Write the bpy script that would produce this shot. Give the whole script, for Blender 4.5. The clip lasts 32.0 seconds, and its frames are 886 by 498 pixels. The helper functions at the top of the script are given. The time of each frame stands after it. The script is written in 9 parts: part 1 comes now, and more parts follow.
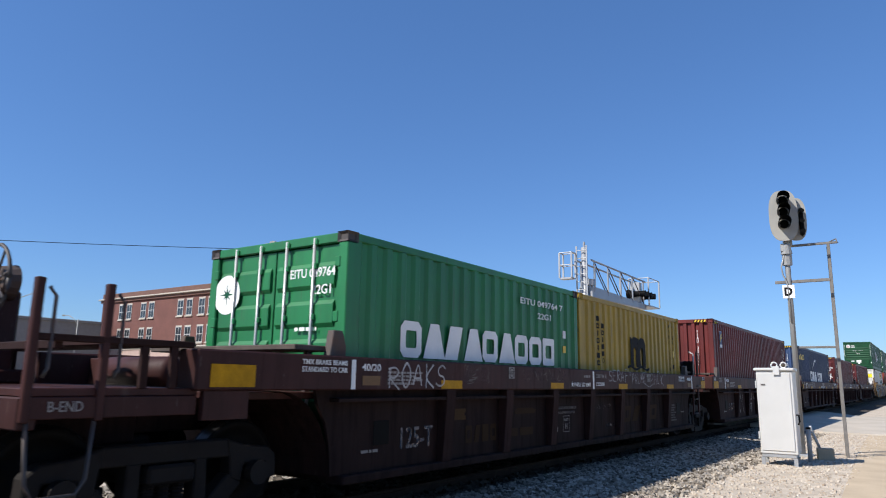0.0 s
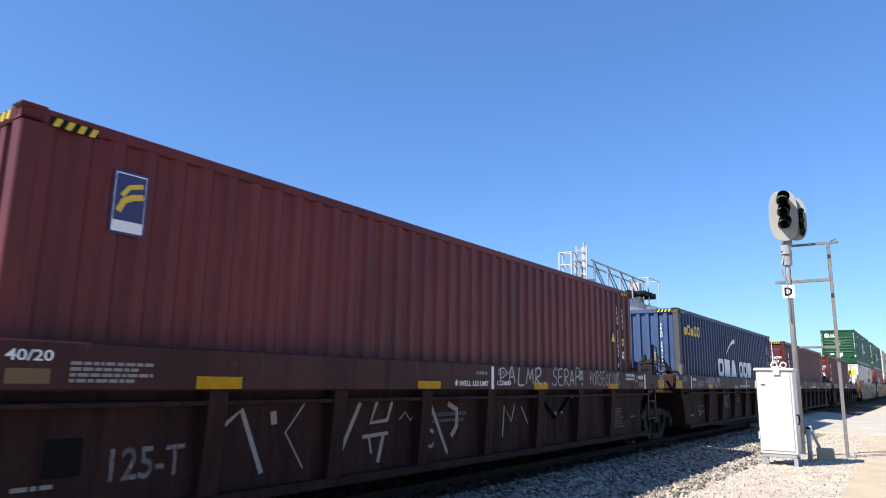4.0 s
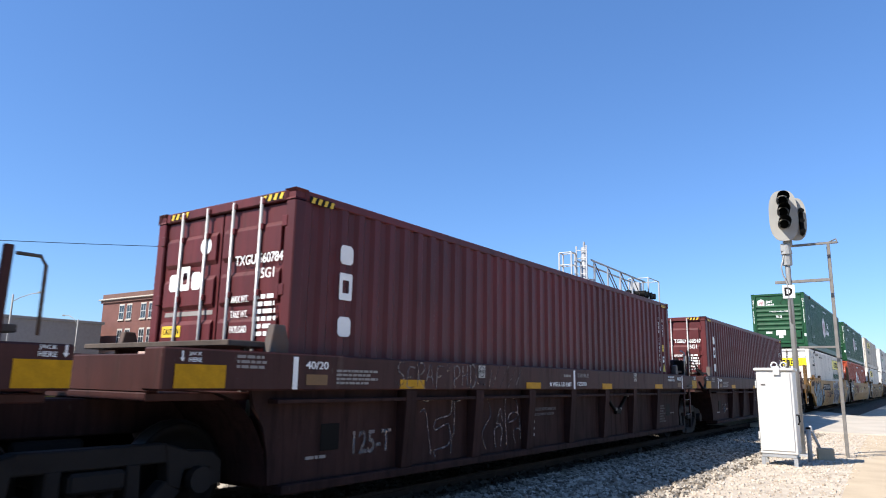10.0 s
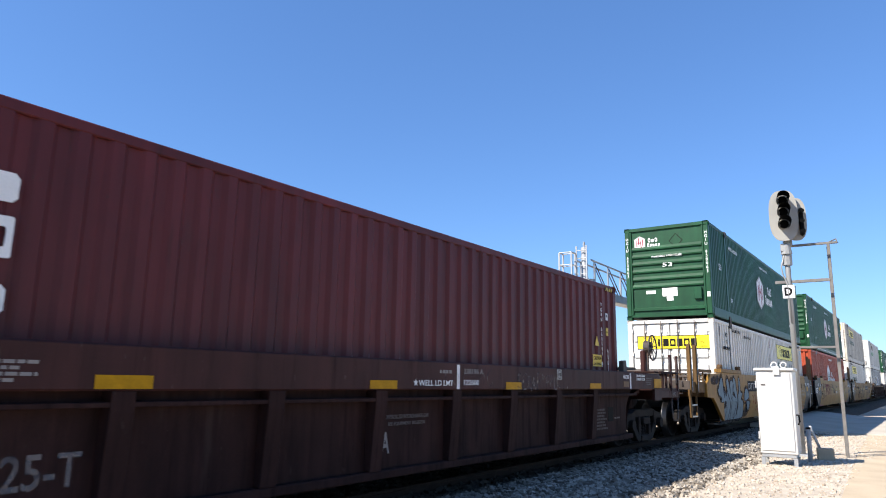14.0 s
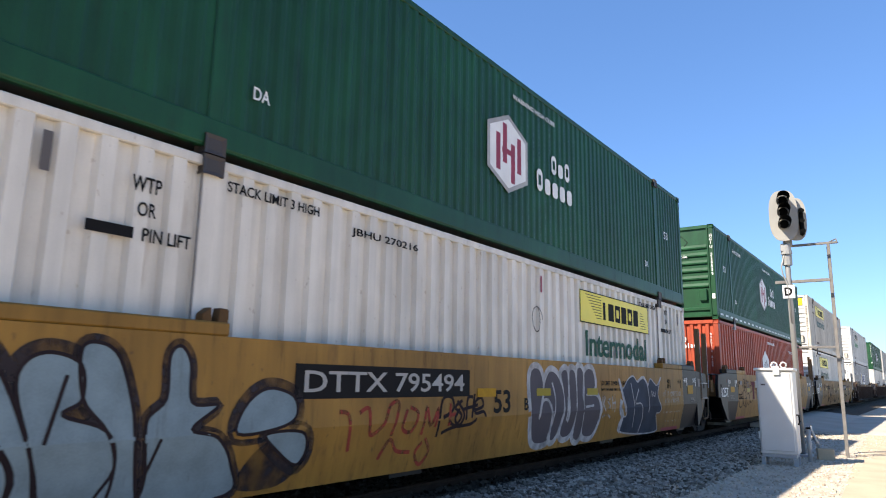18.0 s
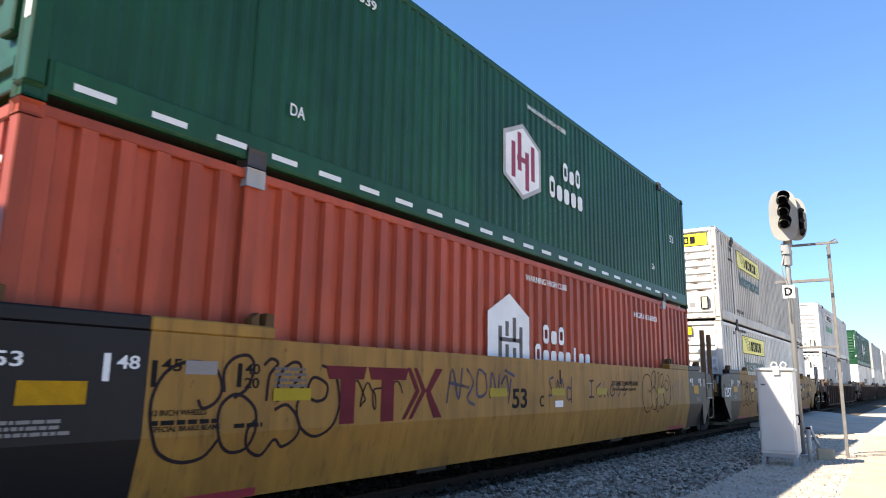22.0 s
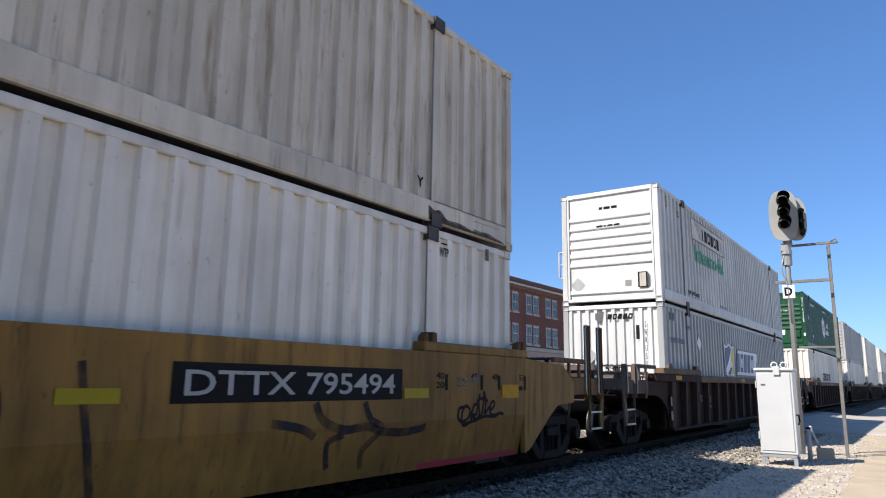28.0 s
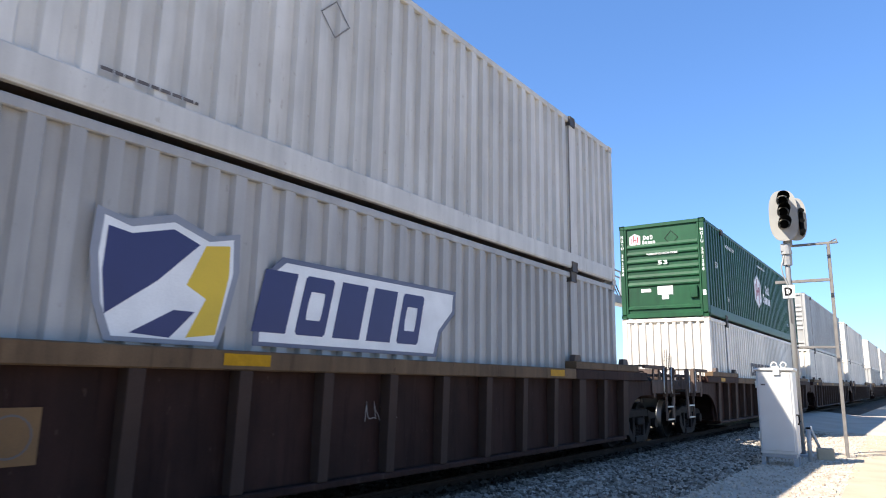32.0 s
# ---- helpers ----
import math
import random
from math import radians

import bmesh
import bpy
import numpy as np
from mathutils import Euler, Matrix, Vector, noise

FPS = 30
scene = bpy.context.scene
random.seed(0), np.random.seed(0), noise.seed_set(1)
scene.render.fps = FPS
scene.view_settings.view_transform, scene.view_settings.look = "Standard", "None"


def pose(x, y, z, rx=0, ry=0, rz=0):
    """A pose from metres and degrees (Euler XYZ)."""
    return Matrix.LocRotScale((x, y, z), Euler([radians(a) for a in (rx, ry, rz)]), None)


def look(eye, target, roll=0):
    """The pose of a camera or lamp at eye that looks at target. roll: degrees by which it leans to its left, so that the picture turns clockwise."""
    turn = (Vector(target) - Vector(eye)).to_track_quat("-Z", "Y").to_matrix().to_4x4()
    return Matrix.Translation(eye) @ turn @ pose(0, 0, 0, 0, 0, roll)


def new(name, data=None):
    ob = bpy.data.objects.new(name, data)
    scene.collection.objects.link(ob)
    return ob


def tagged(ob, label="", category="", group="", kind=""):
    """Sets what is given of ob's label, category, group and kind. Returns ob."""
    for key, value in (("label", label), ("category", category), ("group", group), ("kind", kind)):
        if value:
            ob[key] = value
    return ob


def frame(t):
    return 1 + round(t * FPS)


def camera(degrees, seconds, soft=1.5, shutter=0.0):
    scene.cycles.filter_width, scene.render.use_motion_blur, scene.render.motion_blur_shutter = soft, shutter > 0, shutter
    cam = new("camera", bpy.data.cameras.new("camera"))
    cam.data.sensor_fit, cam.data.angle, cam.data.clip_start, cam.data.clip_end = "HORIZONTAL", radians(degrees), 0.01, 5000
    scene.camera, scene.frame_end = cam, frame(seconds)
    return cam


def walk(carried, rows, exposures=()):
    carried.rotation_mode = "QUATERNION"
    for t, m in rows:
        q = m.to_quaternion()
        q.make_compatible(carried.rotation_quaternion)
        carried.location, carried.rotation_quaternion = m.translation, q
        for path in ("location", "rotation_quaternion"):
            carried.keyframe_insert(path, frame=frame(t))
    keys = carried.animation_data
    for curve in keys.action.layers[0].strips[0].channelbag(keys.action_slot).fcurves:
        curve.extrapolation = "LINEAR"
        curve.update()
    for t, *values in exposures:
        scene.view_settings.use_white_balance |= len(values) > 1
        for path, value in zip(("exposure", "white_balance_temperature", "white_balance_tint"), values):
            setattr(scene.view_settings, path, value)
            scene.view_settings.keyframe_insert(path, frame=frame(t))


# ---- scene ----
# camera on a tripod beside the track
EYE_Z = 1.326
TRACK = -6.345          # x of the track's centre line; the train runs towards -y
GROUND = -0.22          # rail top is z = 0
EXPOSURES = [
    (0, 0, 6300, 10), (1, 0.3, 6300, 10), (3, 0.4, 6300, 10), (6, 0.55, 6350, 10), (7, 0.42, 6350, 10), (8, 0.52, 6400, 10), (10, 0.45,
    6450, 10), (11, 0.6, 6500, 10), (12, 0.6, 6500, 10), (13, 0.5, 6450, 10), (16, 0.5, 6650, 10), (17, 0.36, 6600, 10), (18, 0.75, 6950,
    10), (19, 0.85, 6950, 10), (20, 1, 6900, 10), (22, 1, 7050, 10), (23, 1.05, 7100, 10), (24, 0.75, 6800, 10), (25, 0.32, 6550, 10), (26,
    0.35, 6500, 10), (29, 0.1, 6350, 10), (30, 0.06, 6350, 10), (31, 0.6, 6600, 10), (32, 0.8, 6650, 10)]
cam = camera(66.42, 32.0, soft=1.05, shutter=0.12)
walk(cam, [(0.0, pose(0, 0, EYE_Z, 100.975, -0.931, 35.328)), (32.0, pose(0, 0, EYE_Z, 100.975, -0.931, 35.328))],
     exposures=EXPOSURES)

# how far the train has run at each time
RUN = [(0, 0.0), (2, 9.45), (4.5, 21.41), (7, 33.29), (9.5, 45.21), (12, 57.12), (14.5, 69.04), (17, 81.1), (19.5, 93.29),
       (22, 105.4), (24.5, 117.58), (27, 129.69), (29.5, 141.72), (32, 153.78)]

# ---- light ----
SUN_DIR = Vector((-0.49, -0.93, 1.0)).normalized()
world = bpy.data.worlds.new("world")
scene.world = world
world.use_nodes = True
wn = world.node_tree.nodes
sky = wn.new("ShaderNodeTexSky")
sky.sky_type, sky.sun_disc = "NISHITA", False
sky.sun_elevation = math.asin(SUN_DIR.z)
sky.sun_rotation = math.atan2(SUN_DIR.x, SUN_DIR.y)
sky.air_density, sky.dust_density, sky.ozone_density = 1.0, 0.3, 3.0
wn["Background"].inputs["Strength"].default_value = 0.11
tint = wn.new("ShaderNodeMix")
tint.data_type, tint.blend_type = "RGBA", "MULTIPLY"
tint.inputs["Factor"].default_value = 1.0
tint.inputs["B"].default_value = (0.785, 1.0, 1.30, 1)
world.node_tree.links.new(sky.outputs["Color"], tint.inputs["A"])
even = wn.new("ShaderNodeMix")          # a little even haze over the sky's gradient
even.data_type = "RGBA"
even.inputs["Factor"].default_value = 0.22
even.inputs["B"].default_value = (0.95, 2.55, 6.1, 1)
world.node_tree.links.new(tint.outputs["Result"], even.inputs["A"])
world.node_tree.links.new(even.outputs["Result"], wn["Background"].inputs["Color"])
sun = new("sun", bpy.data.lights.new("sun", "SUN"))
sun.data.energy, sun.data.angle, sun.data.color = 6.8, radians(0.53), (1.0, 0.95, 0.88)
sun.matrix_basis = look((0, 0, 40), Vector((0, 0, 40)) - SUN_DIR)


# ---- materials ----
def material(name, color, rough=0.6, metal=0.0, spread=0.12, scale=2.5, grain=60.0, bump=0.15, dirt=None, dirt_amount=0.0,
             streak=0.0, bump_dist=0.004, spec=0.5, wear=0.0, chip=(0.09, 0.04, 0.02)):
    """A surface with two scales of variation, a fine relief, and dirt or rust patches; streak stretches the dirt downwards."""
    m = bpy.data.materials.new(name)
    m.use_nodes = True
    n, l = m.node_tree.nodes, m.node_tree.links
    b = n["Principled BSDF"]
    b.inputs["Roughness"].default_value, b.inputs["Metallic"].default_value = rough, metal
    b.inputs["Specular IOR Level"].default_value = spec
    co = n.new("ShaderNodeTexCoord")
    big = n.new("ShaderNodeTexNoise")
    big.inputs["Scale"].default_value, big.inputs["Detail"].default_value = scale, 6
    fine = n.new("ShaderNodeTexNoise")
    fine.inputs["Scale"].default_value, fine.inputs["Detail"].default_value = grain, 4
    l.new(co.outputs["Object"], big.inputs["Vector"])
    l.new(co.outputs["Object"], fine.inputs["Vector"])
    mix = n.new("ShaderNodeMath")
    mix.operation = "MULTIPLY_ADD"
    mix.inputs[1].default_value = 0.4
    l.new(fine.outputs["Fac"], mix.inputs[0])
    l.new(big.outputs["Fac"], mix.inputs[2])
    ramp = n.new("ShaderNodeMapRange")
    ramp.inputs["From Min"].default_value, ramp.inputs["From Max"].default_value = 0.4, 1.0
    ramp.inputs["To Min"].default_value, ramp.inputs["To Max"].default_value = 1.0 - spread, 1.0 + spread
    l.new(mix.outputs[0], ramp.inputs["Value"])
    val = n.new("ShaderNodeVectorMath")
    val.operation = "SCALE"
    val.inputs[0].default_value = color[:3]
    l.new(ramp.outputs["Result"], val.inputs["Scale"])
    out = val.outputs["Vector"]
    if dirt:
        mp = n.new("ShaderNodeMapping")
        mp.inputs["Scale"].default_value = (6.0, 6.0, 0.6) if streak else (1, 1, 1)
        l.new(co.outputs["Object"], mp.inputs["Vector"])
        dn = n.new("ShaderNodeTexNoise")
        dn.inputs["Scale"].default_value, dn.inputs["Detail"].default_value = 1.7, 9
        dn.inputs["Roughness"].default_value = 0.65
        l.new(mp.outputs["Vector"], dn.inputs["Vector"])
        dr = n.new("ShaderNodeMapRange")
        dr.inputs["From Min"].default_value = 0.72 - 0.3 * dirt_amount
        dr.inputs["From Max"].default_value = 0.92 - 0.2 * dirt_amount
        l.new(dn.outputs["Fac"], dr.inputs["Value"])
        dm = n.new("ShaderNodeMix")
        dm.data_type = "RGBA"
        l.new(dr.outputs["Result"], dm.inputs["Factor"])
        l.new(out, dm.inputs["A"])
        dm.inputs["B"].default_value = (*dirt[:3], 1)
        out = dm.outputs["Result"]
        rr = n.new("ShaderNodeMapRange")
        rr.inputs["To Min"].default_value, rr.inputs["To Max"].default_value = rough, min(1, rough + 0.3)
        l.new(dr.outputs["Result"], rr.inputs["Value"])
        l.new(rr.outputs["Result"], b.inputs["Roughness"])
    if wear:
        out = worn(n, l, co, out, wear, chip)
    l.new(out, b.inputs["Base Color"])
    if bump:
        bp = n.new("ShaderNodeBump")
        bp.inputs["Strength"].default_value, bp.inputs["Distance"].default_value = bump, bump_dist
        l.new(mix.outputs[0], bp.inputs["Height"])
        l.new(bp.outputs["Normal"], b.inputs["Normal"])
    return m


def worn(n, l, co, out, wear, chip):
    """Broad fading, thin runs down the sheet and small chipped spots, different on each piece."""
    info, shift = n.new("ShaderNodeObjectInfo"), n.new("ShaderNodeVectorMath")
    spread = n.new("ShaderNodeMath")
    spread.operation, spread.inputs[1].default_value = "MULTIPLY", 37.0
    shift.operation = "ADD"
    l.new(info.outputs["Random"], spread.inputs[0])
    l.new(co.outputs["Object"], shift.inputs[0])
    l.new(spread.outputs[0], shift.inputs[1])

    def layer(stretch, scale, detail, low, high, to):
        mp, tex, rng = n.new("ShaderNodeMapping"), n.new("ShaderNodeTexNoise"), n.new("ShaderNodeMapRange")
        mp.inputs["Scale"].default_value = stretch
        tex.inputs["Scale"].default_value, tex.inputs["Detail"].default_value = scale, detail
        rng.inputs["From Min"].default_value, rng.inputs["From Max"].default_value = low, high
        rng.inputs["To Min"].default_value, rng.inputs["To Max"].default_value = to
        l.new(shift.outputs["Vector"], mp.inputs["Vector"])
        l.new(mp.outputs["Vector"], tex.inputs["Vector"])
        l.new(tex.outputs["Fac"], rng.inputs["Value"])
        return rng.outputs["Result"]

    for fac in (layer((1, 1, 0.7), 0.5, 4, 0.32, 0.68, (1 - 0.30 * wear, 1 + 0.26 * wear)), layer((1, 1, 0.08), 5.5, 5, 0.35, 0.72, (1 + 0.08 * wear, 1 - 0.34 * wear))):
        m = n.new("ShaderNodeVectorMath")
        m.operation = "SCALE"
        l.new(out, m.inputs[0])
        l.new(fac, m.inputs["Scale"])
        out = m.outputs["Vector"]
    for fac in (layer((1, 1, 0.45), 19.0, 7, 0.675, 0.72, (0.0, 0.75 * wear)), layer((1, 1, 0.16), 6.0, 9, 0.655, 0.74, (0.0, 0.6 * wear))):
        m = n.new("ShaderNodeMix")
        m.data_type = "RGBA"
        l.new(fac, m.inputs["Factor"])
        l.new(out, m.inputs["A"])
        m.inputs["B"].default_value = (*chip, 1)
        out = m.outputs["Result"]
    return out


def spray(name, color, low=0.35, high=0.95, scale=7.0):
    """Thin sprayed paint that lets the surface show through in blotches."""
    m = material(name, color, 0.75, spread=0.2, spec=0.2)
    n, l = m.node_tree.nodes, m.node_tree.links
    co, noise, ramp = n.new("ShaderNodeTexCoord"), n.new("ShaderNodeTexNoise"), n.new("ShaderNodeMapRange")
    noise.inputs["Scale"].default_value, noise.inputs["Detail"].default_value = scale, 8
    ramp.inputs["From Min"].default_value, ramp.inputs["From Max"].default_value = 0.32, 0.62
    ramp.inputs["To Min"].default_value, ramp.inputs["To Max"].default_value = low, high
    l.new(co.outputs["Object"], noise.inputs["Vector"])
    l.new(noise.outputs["Fac"], ramp.inputs["Value"])
    l.new(ramp.outputs["Result"], n["Principled BSDF"].inputs["Alpha"])
    return m


RUST = (0.10, 0.045, 0.022)
GRIME = (0.06, 0.05, 0.042)
M_GREEN = material("bright_green_paint", (0.008, 0.14, 0.040), 0.45, dirt=GRIME, dirt_amount=0.38, streak=1, wear=0.6, chip=(0.03, 0.07, 0.035))
M_YELLOW_BOX = material("mustard_paint", (0.325, 0.215, 0.030), 0.5, dirt=GRIME, dirt_amount=0.36, streak=1, spec=0.3, wear=0.55, chip=(0.14, 0.085, 0.03))
M_MAROON = material("red_brown_paint", (0.112, 0.0165, 0.0145), 0.5, dirt=(0.055, 0.017, 0.015), dirt_amount=0.5, streak=1, spec=0.3, wear=0.8, chip=(0.055, 0.02, 0.016))
M_DEEP_MAROON = material("maroon_paint", (0.088, 0.0125, 0.0135), 0.5, dirt=(0.042, 0.0135, 0.013), dirt_amount=0.5, streak=1, spec=0.3, wear=0.8, chip=(0.045, 0.02, 0.018))
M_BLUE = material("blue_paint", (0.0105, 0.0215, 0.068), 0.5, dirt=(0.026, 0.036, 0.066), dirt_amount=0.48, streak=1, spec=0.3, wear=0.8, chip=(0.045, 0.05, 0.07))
M_GRIME_MIST = spray("brown_grime", (0.10, 0.073, 0.053), 0.15, 0.75, 5.0)
# lighter copy of the blue for the front end, with sunlight in its colour
M_SUNLIT_BLUE = material("sunlit_front_blue", (0.030, 0.062, 0.150), 0.45, spread=0.2, dirt=(0.02, 0.035, 0.08), dirt_amount=0.4, streak=1, wear=0.5, chip=(0.05, 0.05, 0.07))
M_DARK_GREEN = material("dark_green_paint", (0.0065, 0.056, 0.020), 0.45, spread=0.2, dirt=(0.011, 0.034, 0.018), dirt_amount=0.48, streak=1, spec=0.3, wear=0.7, chip=(0.012, 0.022, 0.013))
M_ORANGE = material("orange_red_paint", (0.36, 0.060, 0.025), 0.5, dirt=(0.19, 0.042, 0.027), dirt_amount=0.5, streak=1, spec=0.3, wear=0.65, chip=(0.17, 0.05, 0.03))
M_WHITE = material("white_paint", (0.66, 0.61, 0.53), 0.45, spread=0.08, dirt=(0.37, 0.30, 0.215), dirt_amount=0.3, streak=1, spec=0.3, wear=0.5, chip=(0.25, 0.15, 0.08))
M_DIRTY_WHITE = material("dirty_white_paint", (0.53, 0.475, 0.39), 0.5, spread=0.10, dirt=(0.19, 0.118, 0.062), dirt_amount=0.56, streak=1, spec=0.3, wear=0.6, chip=(0.16, 0.085, 0.04))
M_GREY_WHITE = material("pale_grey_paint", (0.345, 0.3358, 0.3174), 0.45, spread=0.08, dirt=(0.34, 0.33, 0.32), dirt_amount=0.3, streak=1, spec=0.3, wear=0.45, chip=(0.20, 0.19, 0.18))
M_COOL_WHITE = material("clean_pale_paint", (0.52, 0.51, 0.475), 0.5, spread=0.08, dirt=(0.33, 0.30, 0.26), dirt_amount=0.35, streak=1, spec=0.3, wear=0.5, chip=(0.24, 0.19, 0.14))
# white of the front ends, its colour set for the sun on them
M_NOSE = material("sunlit_front_white", (0.5727, 0.5561, 0.5187), 0.45, spread=0.06, dirt=(0.34, 0.24, 0.15), dirt_amount=0.4, streak=1, wear=0.35, chip=(0.28, 0.17, 0.09))
M_DEEP_GREEN = material("deep_green_marking", (0.010, 0.058, 0.040), 0.5)
M_RUSTY_POST = material("rusty_olive_steel", (0.155, 0.092, 0.040), 0.7, spread=0.25, dirt=(0.06, 0.03, 0.016), dirt_amount=0.5)
M_RUST_STAIN = material("rust_stain", (0.20, 0.12, 0.075), 0.8, spread=0.4, scale=9.0)
M_CASTING = material("worn_steel", (0.045, 0.036, 0.032), 0.6, dirt=RUST, dirt_amount=0.8)
M_ROD = material("galvanised_rod", (0.42, 0.42, 0.40), 0.4, metal=0.4)
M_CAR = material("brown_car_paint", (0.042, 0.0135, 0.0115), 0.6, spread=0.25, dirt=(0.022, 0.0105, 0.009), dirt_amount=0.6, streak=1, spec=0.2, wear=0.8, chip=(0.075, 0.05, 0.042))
# low browns: grime, plus the shade of the lower parts mixed into the colour
M_CAR_LOW_B = material("brown_car_low_b", (0.0175, 0.0088, 0.0076), 0.75, spread=0.3, dirt=(0.0085, 0.0052, 0.0046), dirt_amount=0.8, streak=1, spec=0.12, wear=0.6, chip=(0.03, 0.021, 0.018))
M_CAR_LOW = material("brown_car_grime_shade", (0.028, 0.0125, 0.0108), 0.75, spread=0.3, dirt=(0.0135, 0.0075, 0.0066), dirt_amount=0.8, streak=1, spec=0.12, wear=0.8, chip=(0.038, 0.026, 0.022))
M_YELLOW_CAR = material("yellow_car_paint", (0.285, 0.146, 0.027), 0.55, spread=0.12, dirt=(0.105, 0.058, 0.022), dirt_amount=0.56, streak=1, spec=0.25, wear=0.75, chip=(0.075, 0.04, 0.02))
M_DUSKY_YELLOW = material("dusky_yellow_paint", (0.215, 0.112, 0.024), 0.6, spread=0.16, dirt=(0.075, 0.042, 0.018), dirt_amount=0.62, streak=1, spec=0.22, wear=0.85, chip=(0.06, 0.032, 0.017))
M_GRIMY_YELLOW = material("grimy_yellow_steel", (0.095, 0.050, 0.019), 0.7, spread=0.25, dirt=(0.026, 0.015, 0.011), dirt_amount=0.6, streak=1, spec=0.2)
M_GREY_CAR = material("dark_grey_car_paint", (0.0058, 0.0056, 0.0068), 0.5, spread=0.2, dirt=(0.015, 0.013, 0.0115), dirt_amount=0.3, streak=1, spec=0.25, wear=0.6, chip=(0.016, 0.0145, 0.013))
M_OCHRE = material("sun_faded_ochre_steel", (0.135, 0.075, 0.027), 0.7, spread=0.25, dirt=(0.06, 0.033, 0.018), dirt_amount=0.55, streak=1, spec=0.2, wear=0.8, chip=(0.06, 0.03, 0.018))
M_GREY_BEAM = material("dusty_grey_brown_steel", (0.085, 0.066, 0.054), 0.75, spread=0.25, dirt=(0.06, 0.042, 0.032), dirt_amount=0.5, streak=1, spec=0.2, wear=0.7, chip=(0.05, 0.035, 0.028))
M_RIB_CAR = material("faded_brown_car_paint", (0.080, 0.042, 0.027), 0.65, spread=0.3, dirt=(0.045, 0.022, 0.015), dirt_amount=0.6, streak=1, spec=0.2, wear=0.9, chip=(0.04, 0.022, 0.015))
M_RIB_TAN = material("tan_brown_steel", (0.118, 0.074, 0.040), 0.7, spread=0.3, dirt=(0.05, 0.028, 0.016), dirt_amount=0.55, streak=1, spec=0.2, wear=0.9, chip=(0.05, 0.025, 0.015))
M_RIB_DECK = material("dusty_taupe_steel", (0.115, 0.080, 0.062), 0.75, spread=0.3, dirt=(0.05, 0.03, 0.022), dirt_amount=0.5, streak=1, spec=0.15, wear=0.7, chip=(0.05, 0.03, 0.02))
M_RIB_LOW = material("dark_brown_wall_paint", (0.028, 0.0128, 0.0098), 0.75, spread=0.3, dirt=(0.016, 0.0085, 0.007), dirt_amount=0.6, streak=1, spec=0.15, wear=0.8, chip=(0.06, 0.04, 0.03))
M_RIB = material("mid_brown_rib_paint", (0.040, 0.025, 0.019), 0.75, spread=0.3, dirt=(0.030, 0.017, 0.013), dirt_amount=0.5, streak=1, spec=0.15)
M_TRUCK = material("oily_cast_steel", (0.0115, 0.009, 0.0078), 0.75, spread=0.35, dirt=(0.010, 0.0068, 0.0058), dirt_amount=0.6, bump=0.4, spec=0.2)
M_WHEEL = material("wheel_steel", (0.0055, 0.0045, 0.004), 0.65, metal=0.0, spread=0.3, spec=0.1)
M_TREAD = material("polished_tread", (0.10, 0.095, 0.09), 0.35, metal=0.9, spread=0.1)
M_REFLECT = material("yellow_reflector", (0.39, 0.20, 0.004), 0.5, spread=0.25, scale=9.0, dirt=(0.22, 0.10, 0.008), dirt_amount=0.5, spec=0.12)
M_LIME = material("lime_reflector", (0.30, 0.225, 0.012), 0.4, spread=0.15, dirt=(0.20, 0.13, 0.02), dirt_amount=0.35, spec=0.12)
M_WHITE_MARK = material("white_marking", (0.70, 0.70, 0.68), 0.6, spread=0.15)
M_DULL_MARK = material("faded_marking", (0.22, 0.20, 0.185), 0.7, spread=0.2)
M_WORN_MARK = material("worn_stencil", (0.062, 0.050, 0.046), 0.75, spread=0.4)
M_PLACARD = material("chalky_placard", (0.36, 0.34, 0.31), 0.7, spread=0.2, spec=0.12)
M_TAG_GOLD = material("tarnished_gold", (0.062, 0.036, 0.016), 0.8, spread=0.3, spec=0.1)
M_GREY_MARK = material("grey_marking", (0.10, 0.085, 0.08), 0.7, spread=0.25)
M_FADED_GOLD = material("faded_gold_marking", (0.034, 0.0195, 0.009), 0.8, spread=0.3, spec=0.1)
M_BLACK_MARK = material("black_marking", (0.010, 0.009, 0.009), 0.7, spread=0.3, spec=0.12)
M_YELLOW_MARK = material("yellow_marking", (0.60, 0.40, 0.02), 0.5, spread=0.1)
M_SIGN_YELLOW = material("yellow_sign_film", (0.78, 0.62, 0.015), 0.4, spread=0.08)
M_GREEN_MARK = material("dark_green_marking", (0.003, 0.062, 0.032), 0.6, spread=0.15, spec=0.2)
M_WINE_MARK = material("wine_red_marking", (0.105, 0.014, 0.020), 0.7, spread=0.25, spec=0.12)
M_RED_MARK = material("dark_red_marking", (0.25, 0.012, 0.03), 0.5, spread=0.1)
M_BLUE_MARK = material("blue_marking", (0.018, 0.024, 0.10), 0.5, spread=0.1)
M_BALLAST = material("ballast_bed", (0.105, 0.085, 0.066), 0.95, spread=0.55, scale=14.0, grain=55.0, bump=1.0, bump_dist=0.05, spec=0.08)
M_DIRT = material("dry_gravelly_dirt", (0.4648, 0.3942, 0.3112), 0.95, spread=0.25, scale=3.0, grain=45.0, bump=0.8, bump_dist=0.03, spec=0.08)
M_PATH = material("tan_packed_path", (0.4482, 0.3569, 0.249), 0.95, spread=0.14, scale=1.5, grain=70.0, bump=0.4, bump_dist=0.01, spec=0.08)
M_ROAD = material("pale_concrete_road", (0.4482, 0.3942, 0.3237), 0.9, spread=0.14, scale=0.6, grain=20.0, bump=0.3, spec=0.08)
